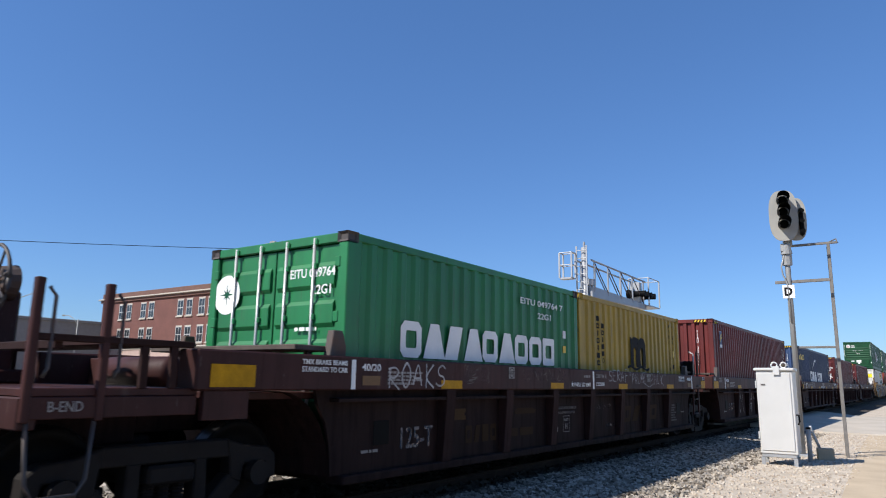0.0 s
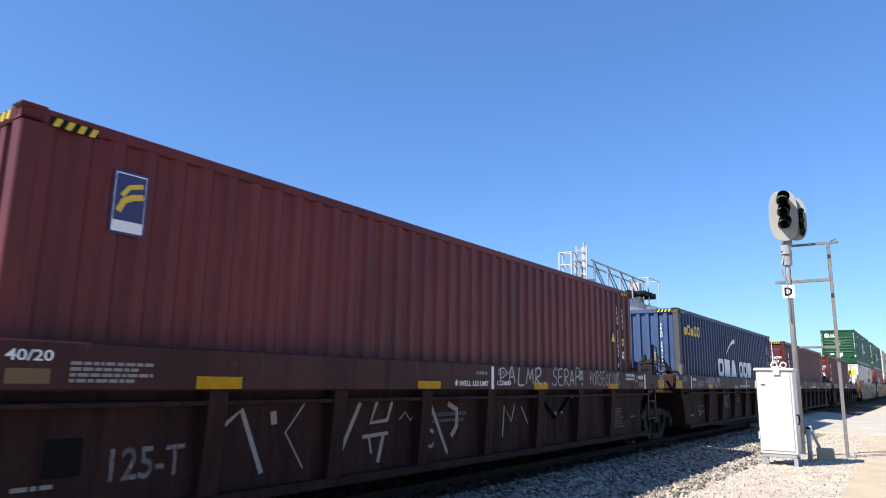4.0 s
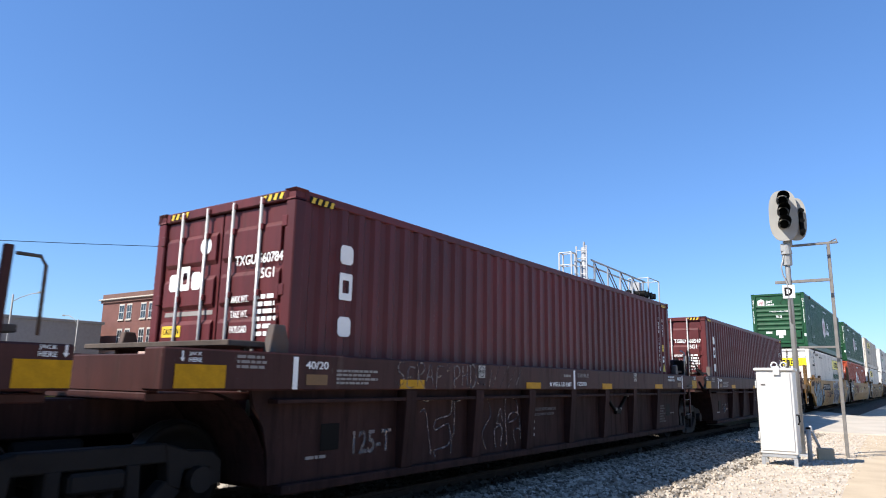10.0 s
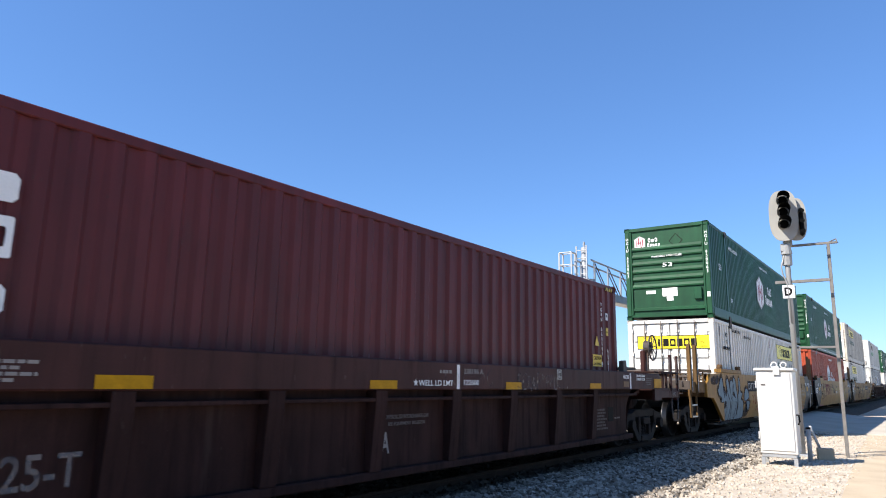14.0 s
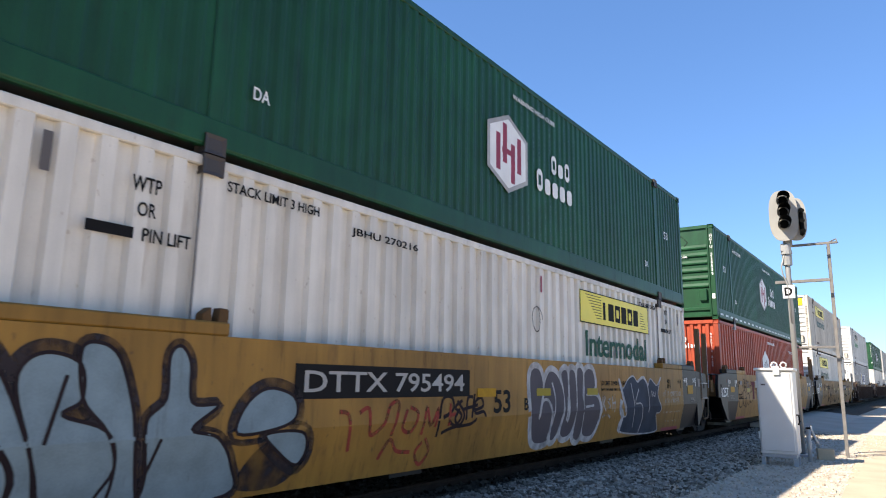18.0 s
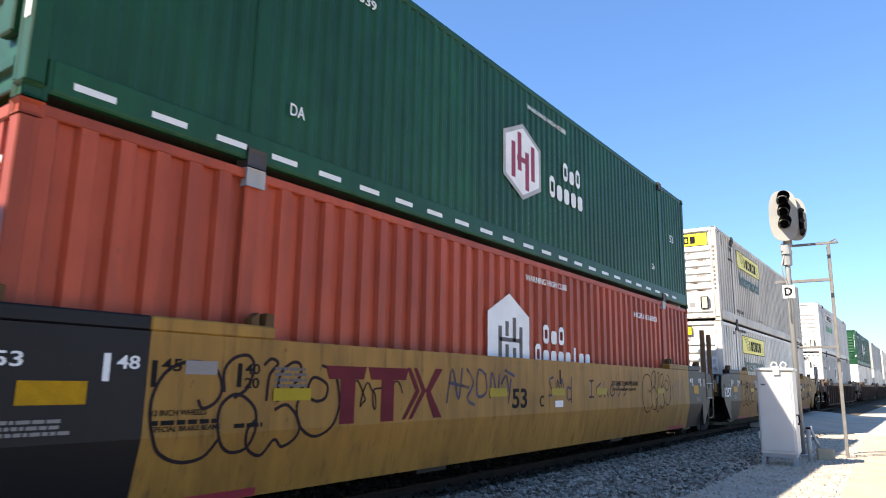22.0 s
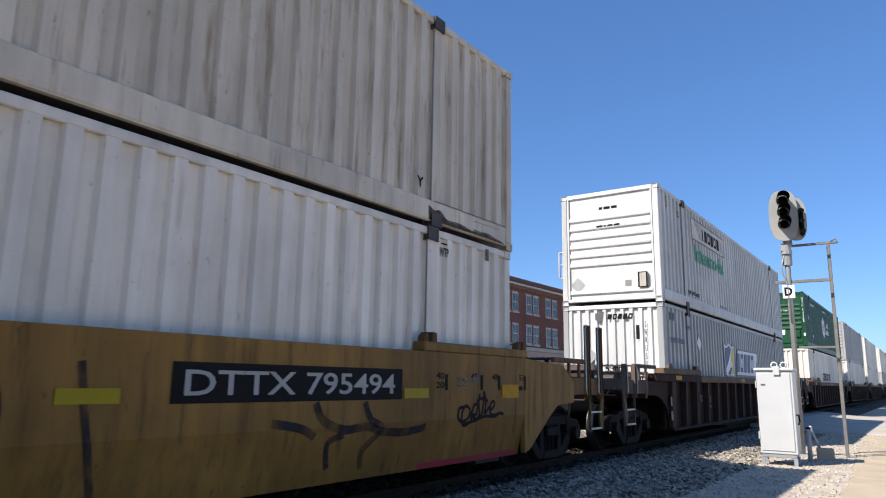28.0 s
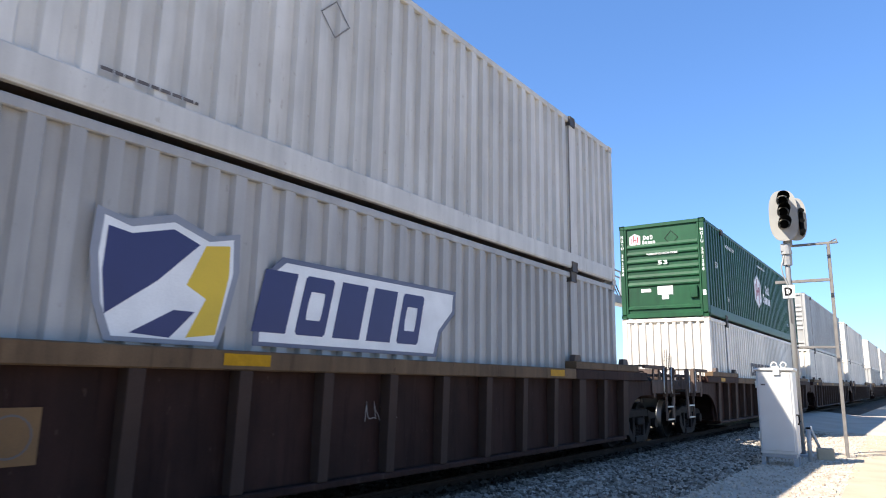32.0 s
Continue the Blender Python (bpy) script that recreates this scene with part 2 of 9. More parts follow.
# near-black bed colour that paints in the shade under the train
M_SHADE_BED = material("shade_dark_bed", (0.022, 0.0175, 0.0145), 0.95, spread=0.5, scale=9.0, grain=55.0, bump=1.0, bump_dist=0.04, spec=0.08)
M_CHALK = spray("faded_spray_line", (0.20, 0.175, 0.165), 0.15, 0.8)
M_STAY = material("weathered_stay_steel", (0.1411, 0.1286, 0.1162), 0.6, spread=0.3, scale=6.0)
M_DIRTY_REFLECT = material("grimy_reflector", (0.14, 0.07, 0.018), 0.6, spread=0.25)
M_RAIL = material("rail_steel", (0.03, 0.020, 0.015), 0.8, spread=0.4, spec=0.1)
M_TIE = material("creosoted_tie", (0.06, 0.048, 0.04), 0.9, spread=0.4, scale=3, grain=40, bump=0.6, spec=0.08)
M_BRICK = material("red_brick", (0.1286, 0.05146, 0.03984), 0.9, spread=0.2, scale=0.7, grain=9.0, bump=0.3)
M_COPING = material("brown_roof_tile", (0.1245, 0.06225, 0.04565), 0.85, spread=0.25)
M_LIMESTONE = material("pale_limestone", (0.3818, 0.3403, 0.2822), 0.85, spread=0.1)
M_SHOP = material("pinkish_ground_floor", (0.3901, 0.2822, 0.2407), 0.85, spread=0.1)
M_FRAME = material("white_window_frame", (0.3735, 0.3652, 0.3486), 0.6, spread=0.06)
M_SHED = material("grey_shed_sheet", (0.1826, 0.1784, 0.1743), 0.7, spread=0.12)
M_AWNING = material("green_awning_cloth", (0.01, 0.10, 0.06), 0.8)
M_ALU = material("aluminium_case", (0.5478, 0.5353, 0.5063), 0.4, metal=0.1, spread=0.06)
M_MAST = material("silver_painted_mast", (0.2822, 0.2781, 0.2656), 0.45, metal=0.2, spread=0.12)
M_SIGNAL_BACK = material("signal_backboard", (0.31, 0.295, 0.26), 0.5, spread=0.1)
M_BLACK = material("matt_black", (0.006, 0.006, 0.006), 0.6, spread=0.1, spec=0.05)
M_GALV = material("galvanised_steel", (0.3486, 0.3527, 0.3569), 0.45, metal=0.35, spread=0.12)
M_GRASS = material("dry_green_grass", (0.13, 0.15, 0.035), 0.9, spread=0.35, scale=5.0, spec=0.1)
M_CAR_WHITE = material("white_car_paint", (0.62, 0.62, 0.61), 0.3, spread=0.04)
M_CAR_DARK = material("charcoal_car_paint", (0.03, 0.03, 0.033), 0.3, spread=0.05)
M_LAMP_POLE = material("weathered_lamp_pole", (0.2241, 0.2158, 0.1992), 0.6, spread=0.2)
M_TAN_BLOCK = material("tan_concrete_block", (0.42, 0.33, 0.22), 0.9, spread=0.15)


def glass_material():
    m = bpy.data.materials.new("dark_window_glass")
    m.use_nodes = True
    b = m.node_tree.nodes["Principled BSDF"]
    b.inputs["Base Color"].default_value = (0.03, 0.035, 0.04, 1)
    b.inputs["Roughness"].default_value = 0.06
    return m


M_GLASS = glass_material()


# ---- mesh tools ----
class Shape:
    """Collects faces of one mesh."""

    def __init__(self):
        self.v, self.f = [], []

    def box(self, x0, x1, y0, y1, z0, z1):
        i = len(self.v)
        self.v += [(x, y, z) for z in (z0, z1) for y in (y0, y1) for x in (x0, x1)]
        self.f += [tuple(i + k for k in q) for q in ((0, 2, 3, 1), (4, 5, 7, 6), (0, 1, 5, 4), (2, 6, 7, 3), (0, 4, 6, 2), (1, 3, 7, 5))]
        return self

    def prism(self, outline, place, depth):
        """outline: 2D points; place(a, b, d) gives the 3D point at depth d."""
        i, n = len(self.v), len(outline)
        for d in (0, depth):
            self.v += [tuple(place(a, b, d)) for a, b in outline]
        self.f.append(tuple(range(i, i + n)))
        self.f.append(tuple(range(i + 2 * n - 1, i + n - 1, -1)))
        self.f += [(i + k, i + (k + 1) % n, i + n + (k + 1) % n, i + n + k) for k in range(n)]
        return self

    def tube(self, points, r, n=8):
        """A round bar along points."""
        pts = [Vector(p) for p in points]
        i = len(self.v)
        for k, p in enumerate(pts):
            d = (pts[min(k + 1, len(pts) - 1)] - pts[max(k - 1, 0)]).normalized()
            a = d.orthogonal().normalized() if abs(d.z) < 0.9 else Vector((1, 0, 0)).cross(d).normalized()
            if abs(d.z) < 0.9:
                a = Vector((0, 0, 1)).cross(d).normalized()
            b = d.cross(a)
            rr = r[k] if isinstance(r, (list, tuple)) else r
            self.v += [tuple(p + rr * (math.cos(2 * math.pi * j / n) * a + math.sin(2 * math.pi * j / n) * b)) for j in range(n)]
        for k in range(len(pts) - 1):
            self.f += [(i + k * n + j, i + k * n + (j + 1) % n, i + (k + 1) * n + (j + 1) % n, i + (k + 1) * n + j) for j in range(n)]
        e = i + (len(pts) - 1) * n
        self.f += [tuple(range(i + n - 1, i - 1, -1)), tuple(range(e, e + n))]
        return self

    def sheet(self, rows):
        """A grid of faces through rows of points."""
        i, n = len(self.v), len(rows[0])
        for r in rows:
            self.v += [tuple(p) for p in r]
        self.f += [(i + a * n + b, i + a * n + b + 1, i + (a + 1) * n + b + 1, i + (a + 1) * n + b) for a in range(len(rows) - 1) for b in range(n - 1)]
        return self

    def mesh(self, name, bevel=0.0):
        me = bpy.data.meshes.new(name)
        me.from_pydata(self.v, [], self.f)
        bm = bmesh.new()
        bm.from_mesh(me)
        bmesh.ops.recalc_face_normals(bm, faces=bm.faces)
        if bevel:
            sharp = [e for e in bm.edges if len(e.link_faces) == 2 and e.calc_face_angle(0) > 0.6]
            bmesh.ops.bevel(bm, geom=sharp, offset=bevel, segments=1, affect="EDGES", clamp_overlap=True)
        bm.to_mesh(me)
        bm.free()
        return me


def part(name, shape, mat, parent=None, label="", bevel=0.0, smooth=False, at=None):
    """Links a shape (or a finished mesh) as one mesh object under a thing or a part."""
    me = shape if isinstance(shape, bpy.types.Mesh) else shape.mesh(name, bevel)
    if not me.materials:
        me.materials.append(mat)
    if smooth:
        me.polygons.foreach_set("use_smooth", [True] * len(me.polygons))
    ob = new(name, me)
    if parent:
        ob.parent = parent
    if at:
        ob.matrix_basis = at
    if label:
        tagged(ob, label)
    return ob


def thing(name, label, category, group="", kind="", at=None):
    ob = new(name)
    ob.empty_display_size = 0.2
    if at:
        ob.matrix_basis = at
    return tagged(ob, label, category, group, kind)


SIDE = Matrix(((0, 0, 1, 0), (1, 0, 0, 0), (0, 1, 0, 0), (0, 0, 0, 1)))    # writing on a side that faces +x
FRONT = Matrix(((1, 0, 0, 0), (0, 0, -1, 0), (0, 1, 0, 0), (0, 0, 0, 1)))  # writing on an end that faces -y


def on_side(x, y, z):
    return Matrix.Translation((x, y, z)) @ SIDE


def on_front(x, y, z):
    return Matrix.Translation((x, y, z)) @ FRONT


TEXTS = {}


def lettering(parent, words, mat, at, height, width=0.0, down=False, name="lettering", bold=0.012):
    """Words in the built-in font, as a thin mesh; height of a capital, or of the whole column when it runs down."""
    key = (words, down, mat.name, round(height, 3), round(width, 3), bold)
    if key not in TEXTS:
        cu = bpy.data.curves.new("words", "FONT")
        cu.body = "\n".join(words) if down else words
        cu.align_x = "CENTER" if down else "LEFT"
        cu.space_line = 0.92
        cu.extrude, cu.offset = 0.0015, bold
        cu.resolution_u = 3
        ob = bpy.data.objects.new("words", cu)
        scene.collection.objects.link(ob)
        me = bpy.data.meshes.new_from_object(ob)
        bpy.data.objects.remove(ob)
        co = np.array([v.co for v in me.vertices])
        lo, hi = co.min(0), co.max(0)
        sy = height / (hi[1] - lo[1])
        sx = width / (hi[0] - lo[0]) if width else sy
        me.transform(Matrix.Diagonal((sx, sy, 1, 1)) @ Matrix.Translation((-lo[0] if not down else 0, -lo[1], 0)))
        me.materials.clear()
        me.materials.append(mat)
        TEXTS[key] = me
    if down or height < 0.19:
        return tagged(part(name, TEXTS[key], mat, parent, at=at), kind="stuff")
    for me in letters_of(key, TEXTS[key], mat):
        part("letter", me, mat, parent, at=at)


LETTERS = {}


def letters_of(key, me, mat):
    """The meshes of a word's letters, parted where a gap runs between them."""
    if key in LETTERS:
        return LETTERS[key]
    co = np.array([v.co for v in me.vertices])
    root = list(range(len(co)))

    def find(i):
        while root[i] != i:
            root[i] = root[root[i]]
            i = root[i]
        return i

    for e in me.edges:
        root[find(e.vertices[0])] = find(e.vertices[1])
    spans = {}
    for i in range(len(co)):
        a = spans.setdefault(find(i), [co[i][0], co[i][0]])
        a[0], a[1] = min(a[0], co[i][0]), max(a[1], co[i][0])
    groups, end = [], -1e9
    for k, (a, b) in sorted(spans.items(), key=lambda v: v[1][0]):
        if a > end - 1e-5:
            groups.append(set())
        groups[-1].add(k)
        end = max(end, b)
    out = []
    for g in groups:
        ids = {i: n for n, i in enumerate(i for i in range(len(co)) if find(i) in g)}
        one = bpy.data.meshes.new("letter")
        one.from_pydata([tuple(co[i]) for i in ids], [], [[ids[v] for v in p.vertices] for p in me.polygons if p.vertices[0] in ids])
        one.materials.append(mat)
        out.append(one)
    LETTERS[key] = out
    return out


def plate(parent, mat, at, outline, name="marking", thick=0.003, label=""):
    """A thin flat marking with the given outline, in the plane of at."""
    return part(name, Shape().prism(outline, lambda a, b, d: (a, b, d), thick), mat, parent, label, at=at)


def rect(w, h, x=0.0, y=0.0):
    return [(x, y), (x + w, y), (x + w, y + h), (x, y + h)]


def bars(parent, mat, at, w, h, rows, seed=0, name="marking"):
    """Writing too small to read: rows of short bars."""
    rnd, s = random.Random(seed), Shape()
    step = h / rows
    for r in range(rows):
        x, end = 0.0, w * rnd.uniform(0.7, 1.0)
        while x < end - 0.01:
            b = min(rnd.uniform(0.6, 2.2) * step, end - x)
            s.prism(rect(b, step * 0.6, x, h - (r + 1) * step), lambda a, c, d: (a, c, d), 0.002)
            x += b + step * 0.35
    return tagged(part(name, s, mat, parent, at=at), kind="stuff")


def ring(n, rx, ry, cx=0.0, cy=0.0, a0=0.0):
    return [(cx + rx * math.cos(a0 + 2 * math.pi * k / n), cy + ry * math.sin(a0 + 2 * math.pi * k / n)) for k in range(n)]


def blocks(parent, mat, at, n, w, h, gap=0.18, kinds="sdoz", down=False, name="brand_block", slant=0.0):
    """A brand name as plain blocks in its colour: s solid, d with a slit, o oval ring, z slanted, i narrow bar."""
    cell = (h if down else w) / n
    for k in range(n):
        kind = kinds[k % len(kinds)]
        cw, ch = (w, cell * (1 - gap)) if down else (cell * (1 - gap), h)
        x, y = (0.0, h - (k + 1) * cell + cell * gap / 2) if down else (k * cell, 0.0)
        lean = lambda p: [(x + a + slant * (y + b), y + b) for a, b in p]
        if kind == "o":
            out = lean(ring(24, cw / 2, ch / 2, cw / 2, ch / 2))
            mid = lean(ring(24, cw * 0.36, ch * 0.38, cw / 2, ch / 2))
            s = Shape()
            s.sheet([[(a, b, 0.003) for a, b in out + out[:1]], [(a, b, 0.003) for a, b in mid + mid[:1]]])
            part(name, s, mat, parent, at=at)
        elif kind in "dr":
            b, t, m = ch * (0.16 if kind == "r" else 0.05), ch * 0.24, cw * 0.27
            out = [(b, 0), (cw - b, 0), (cw, b), (cw, ch - b), (cw - b, ch), (b, ch), (0, ch - b), (0, b)]
            mid = [(m, ch / 2 - t), (cw - m, ch / 2 - t), (cw - m * 0.9, ch / 2 - t / 2), (cw - m * 0.9, ch / 2 + t / 2), (cw - m, ch / 2 + t), (m, ch / 2 + t), (m * 0.9, ch / 2 + t / 2), (m * 0.9, ch / 2 - t / 2)]
            out, mid = lean(out), lean(mid)
            part(name, Shape().sheet([[(a, c, 0.003) for a, c in out + out[:1]], [(a, c, 0.003) for a, c in mid + mid[:1]]]), mat, parent, at=at)
        elif kind == "a":
            plate(parent, mat, at, lean([(0, 0), (cw * 1.12, 0), (cw * 0.78, ch), (cw * 0.34, ch)]), name)
        elif kind == "v":
            b = ch * 0.12
            plate(parent, mat, at, lean([(b, 0), (cw - b, 0), (cw, b), (cw, ch * 0.72 - b), (cw - b, ch * 0.72), (b, ch * 0.72), (0, ch * 0.72 - b), (0, b)]), name)
        elif kind == "z":
            plate(parent, mat, at, lean([(0, 0), (cw * 0.7, 0), (cw, ch), (cw * 0.3, ch)]), name)
        elif kind == "i":
            plate(parent, mat, at, lean(rect(cw * 0.4, ch, cw * 0.3)), name)
        else:
            plate(parent, mat, at, lean(rect(cw, ch)), name)


def ribbon(points, width, closed=False):
    """A flat painted stroke through 2D points."""
    s, pts = Shape(), [Vector(p) for p in points]
    n = len(pts)
    left, right = [], []
    for k, p in enumerate(pts):
        a = pts[(k - 1) % n] if closed or k else p
        b = pts[(k + 1) % n] if closed or k < n - 1 else p
        d = (b - a).normalized() if (b - a).length > 1e-6 else Vector((1, 0))
        o = Vector((-d.y, d.x)) * width / 2
        left.append((p.x + o.x, p.y + o.y, 0.002))
        right.append((p.x - o.x, p.y - o.y, 0.002))
    if closed:
        left.append(left[0])
        right.append(right[0])
    s.sheet([left, right])
    return s


def loops_line(w, h, seed, loops):
    rnd, pts = random.Random(seed), []
    ph = [rnd.uniform(0, 6.28) for _ in range(4)]
    steps = loops * 16
    for k in range(steps):
        t = k / (steps - 1)
        a = t * loops * 2 * math.pi
        pts.append((w * (0.06 + 0.88 * t) + 0.42 * w / loops * math.sin(a + ph[0]) * (0.6 + 0.4 * math.sin(18 * t + ph[1])),
                    h * (0.5 + 0.36 * math.cos(a + ph[2]) + 0.12 * math.sin(2.3 * a + ph[3]))))
    return pts


def scrawl(parent, mat, at, w, h, seed, loops=5, width=0.03, name="spray_scrawl"):
    """A sprayed line of loops, not writing."""
    return part(name, ribbon(loops_line(w, h, seed, loops), width), mat, parent, at=at)


def tag(parent, mat, at, w, h, seed, n, width=0.02):
    """A row of sprayed strokes: zigzags, arches, bars and loops."""
    rnd = random.Random(seed)
    cell = w / n
    for k in range(n):
        x, cw, t = k * cell, cell * 0.78, h * rnd.uniform(0.75, 1.0)
        lean = rnd.uniform(-0.1, 0.25) * cw
        kind = rnd.choice("zabolc")
        if kind == "z":
            pts = [(0, 0), (0.15, 1), (0.55, 0.1), (0.8, 1)]
        elif kind == "a":
            pts = [(0, 0), (0.1, 0.7), (0.4, 1), (0.75, 0.8), (0.8, 0)]
        elif kind == "b":
            pts = [(0.2, 0), (0.25, 1), (0.8, 0.9), (0.75, 0.6), (0.25, 0.5), (0.9, 0.05)]
        elif kind == "o":
            pts = [(0.5 + 0.42 * math.cos(j * 0.7), 0.5 + 0.45 * math.sin(j * 0.7)) for j in range(10)]
        elif kind == "l":
            pts = [(0.3, 1), (0.25, 0.1), (0.8, 0.0), (0.85, 0.15)]
        else:
            pts = [(0.9, 0.85), (0.5, 1), (0.1, 0.6), (0.2, 0.15), (0.6, 0), (0.95, 0.2)]
        part("spray_stroke", ribbon([(x + a * cw + lean * b, b * t) for a, b in pts], width), mat, parent, at=at)


# single-line capitals for sprayed words: strokes of (across, up) in a unit box
STROKES = {
    "A": ("0,0 .35,1 .75,0", ".12,.35 .68,.38"), "C": (".8,.85 .5,1 .15,.75 .1,.3 .4,0 .8,.12",), "D": (".1,0 .12,1", "-.05,.95 .5,.98 .85,.55 .6,.05 0,.02"),
    "E": (".8,1 .15,.95 .1,.05 .8,0", ".1,.5 .65,.52"), "F": (".1,-.1 .15,1 .85,1.02", ".1,.5 .7,.55"), "G": (".8,.85 .45,1 .1,.5 .4,0 .8,.2 .8,.5 .5,.5",),
    "H": (".1,0 .15,1", ".75,0 .7,1", ".1,.45 .75,.55"), "I": (".4,0 .42,1",), "K": (".12,0 .15,1", ".8,1 .15,.45 .85,0"), "L": (".15,1 .1,.05 .8,0",),
    "M": ("0,0 .15,1 .42,.3 .68,1 .85,0",), "N": (".05,0 .12,1 .7,.05 .78,1",), "O": (".4,1 .1,.7 .12,.25 .42,0 .75,.3 .72,.75 .4,1",),
    "P": (".15,-.05 .12,1", "-.05,.85 .5,1 .82,.72 .5,.45 .12,.42"), "R": (".12,0 .1,.95", "-.05,.9 .5,1 .8,.75 .5,.5 .12,.48 .95,-.1"),
    "S": (".82,.85 .5,1 .15,.8 .25,.55 .7,.42 .75,.12 .35,0 -.05,.15",), "T": (".4,0 .42,1", "-.05,.98 .9,1.02"), "U": (".1,1 .12,.3 .4,0 .7,.25 .78,1",),
    "Z": ("0,.95 .8,1 .05,.05 .85,0",), '"': (".25,1.05 .3,.65", ".5,1.05 .55,.65"), ".": (".3,.02 .4,.08 .3,.12 .26,.04",), "@": (".4,1 .05,.7 .1,.2 .45,0 .8,.3 .75,.8 .4,1",), "W": ("0,1 .2,0 .42,.7 .65,0 .9,1",)}


def hand(parent, mat, at, words, w, h, width=0.02, seed=0, name="spray_word"):
    """A sprayed word, letter by letter, in uneven strokes."""
    rnd, cell = random.Random(seed), w / len(words)
    for k, ch in enumerate(words):
        if ch == " ":
            continue
        grow, lift, lean = rnd.uniform(0.85, 1.12), rnd.uniform(-0.08, 0.08) * h, rnd.uniform(-0.05, 0.12)
        s = Shape()
        for line in STROKES[ch]:
            pts = [tuple(float(v) for v in p.split(",")) for p in line.split()]
            pts = [(k * cell + cell * 0.95 * (a + lean * b), lift + h * grow * (b + rnd.uniform(-0.03, 0.03))) for a, b in pts]
            one = ribbon(bend(pts), width * rnd.uniform(0.85, 1.15))
            i = len(s.v)
            s.v += one.v
            s.f += [tuple(i + j for j in f) for f in one.f]
        part(name, s, mat, parent, at=at)


def bend(pts, steps=4):
    """A line through a few points with softened corners."""
    if len(pts) < 3:
        return pts
    n, out = len(pts), []
    for k in range(n - 1):
        a, b, c, d = (Vector(pts[max(0, min(n - 1, k + j))]) for j in (-1, 0, 1, 2))
        for j in range(steps):
            t = j / steps
            p = 0.5 * (2 * b + (c - a) * t + (2 * a - 5 * b + 4 * c - d) * t * t + (3 * b - a - 3 * c + d) * t ** 3)
            out.append((p.x, p.y))
    return out + [tuple(pts[-1])]


CREASE = 0.86


def wall_x(z):
    """The outer face of the yellow car's side: upright above the crease, drawn in below it."""
    return 1.5 if z >= CREASE else 1.5 - (CREASE - z) * 0.13 / 0.56


def cut(poly, z, above):
    """The part of a (y, z) outline above or below the height z."""
    out = []
    for k, p in enumerate(poly):
        q = poly[(k + 1) % len(poly)]
        pin, qin = (p[1] >= z) == above, (q[1] >= z) == above
        if pin:
            out.append(p)
        if pin != qin:
            t = (z - p[1]) / (q[1] - p[1])
            out.append((p[0] + t * (q[0] - p[0]), z))
    return out


def wall_fill(parent, mat, outline, lift, name="spray_fill"):
    s = Shape()
    for above in (True, False):
        p = cut(outline, CREASE, above)
        if len(p) > 2:
            i = len(s.v)
            s.v += [(wall_x(z) + lift, y, z) for y, z in p]
            s.f.append(tuple(range(i, i + len(p))))
    return part(name, s, mat, parent)


def wall_stroke(parent, mat, pts, width, lift, closed=False, name="spray_line"):
    s = ribbon(pts, width, closed)
    s.v = [(wall_x(z) + lift, y, z) for y, z, d in s.v]
    return part(name, s, mat, parent)


def smooth_line(pts, closed=False, steps=5):
    """A rounded line through a few points."""
    n, out = len(pts), []
    for k in range(n if closed else n - 1):
        ids = [(k + j) % n if closed else max(0, min(n - 1, k + j)) for j in (-1, 0, 1, 2)]
        a, b, c, d = (Vector(pts[i]) for i in ids)
        for j in range(steps):
            t = j / steps
            p = 0.5 * (2 * b + (c - a) * t + (2 * a - 5 * b + 4 * c - d) * t * t + (3 * b - a - 3 * c + d) * t ** 3)
            out.append((p.x, max(0.31, min(1.645, p.y))))
    if not closed:
        out.append(tuple(pts[-1]))
    return out


def wall_blob(parent, fill, line, pts, edge, lift=0.0045, halo=None, halo_width=0.0):
    """A rounded sprayed shape with an edge and, if wanted, a wide rim under it."""
    out = smooth_line(pts, True)
    if halo:
        wall_stroke(parent, halo, out, halo_width, lift - 0.0018, True, "spray_halo")
    if fill:
        wall_fill(parent, fill, out, lift)
    wall_stroke(parent, line, out, edge, lift + 0.0016, True)


def wall_curve(parent, mat, pts, width, lift=0.0075):
    return wall_stroke(parent, mat, smooth_line(pts), width, lift)


def wall_scrawl(parent, mat, y, z, w, h, seed, loops, width, lift=0.004):
    return wall_stroke(parent, mat, [(y + a, z + b) for a, b in loops_line(w, h, seed, loops)], width, lift, name="spray_scrawl")


MESHES = {}


def shared(key, make):
    """One mesh for alike pieces."""
    if key not in MESHES:
        MESHES[key] = make()
    return MESHES[key]


def casting_mesh():
    """A corner block with a recessed opening in each face."""
    bm = bmesh.new()
    bmesh.ops.create_cube(bm, size=1.0, matrix=Matrix.Translation((0.081, 0.089, 0.059)) @ Matrix.Diagonal((0.162, 0.178, 0.118, 1)))
    bmesh.ops.inset_individual(bm, faces=bm.faces[:], thickness=0.034, depth=-0.028)
    me = bpy.data.meshes.new("corner_casting")
    bm.to_mesh(me)
    bm.free()
    return me


def post_casting_mesh():
    """A larger block with a shallow opening, at the posts of long containers."""
    bm = bmesh.new()
    bmesh.ops.create_cube(bm, size=1.0, matrix=Matrix.Translation((0.081, 0.11, 0.09)) @ Matrix.Diagonal((0.162, 0.22, 0.18, 1)))
    bmesh.ops.inset_individual(bm, faces=bm.faces[:], thickness=0.05, depth=-0.012)
    me = bpy.data.meshes.new("corner_casting")
    bm.to_mesh(me)
    bm.free()
    return me


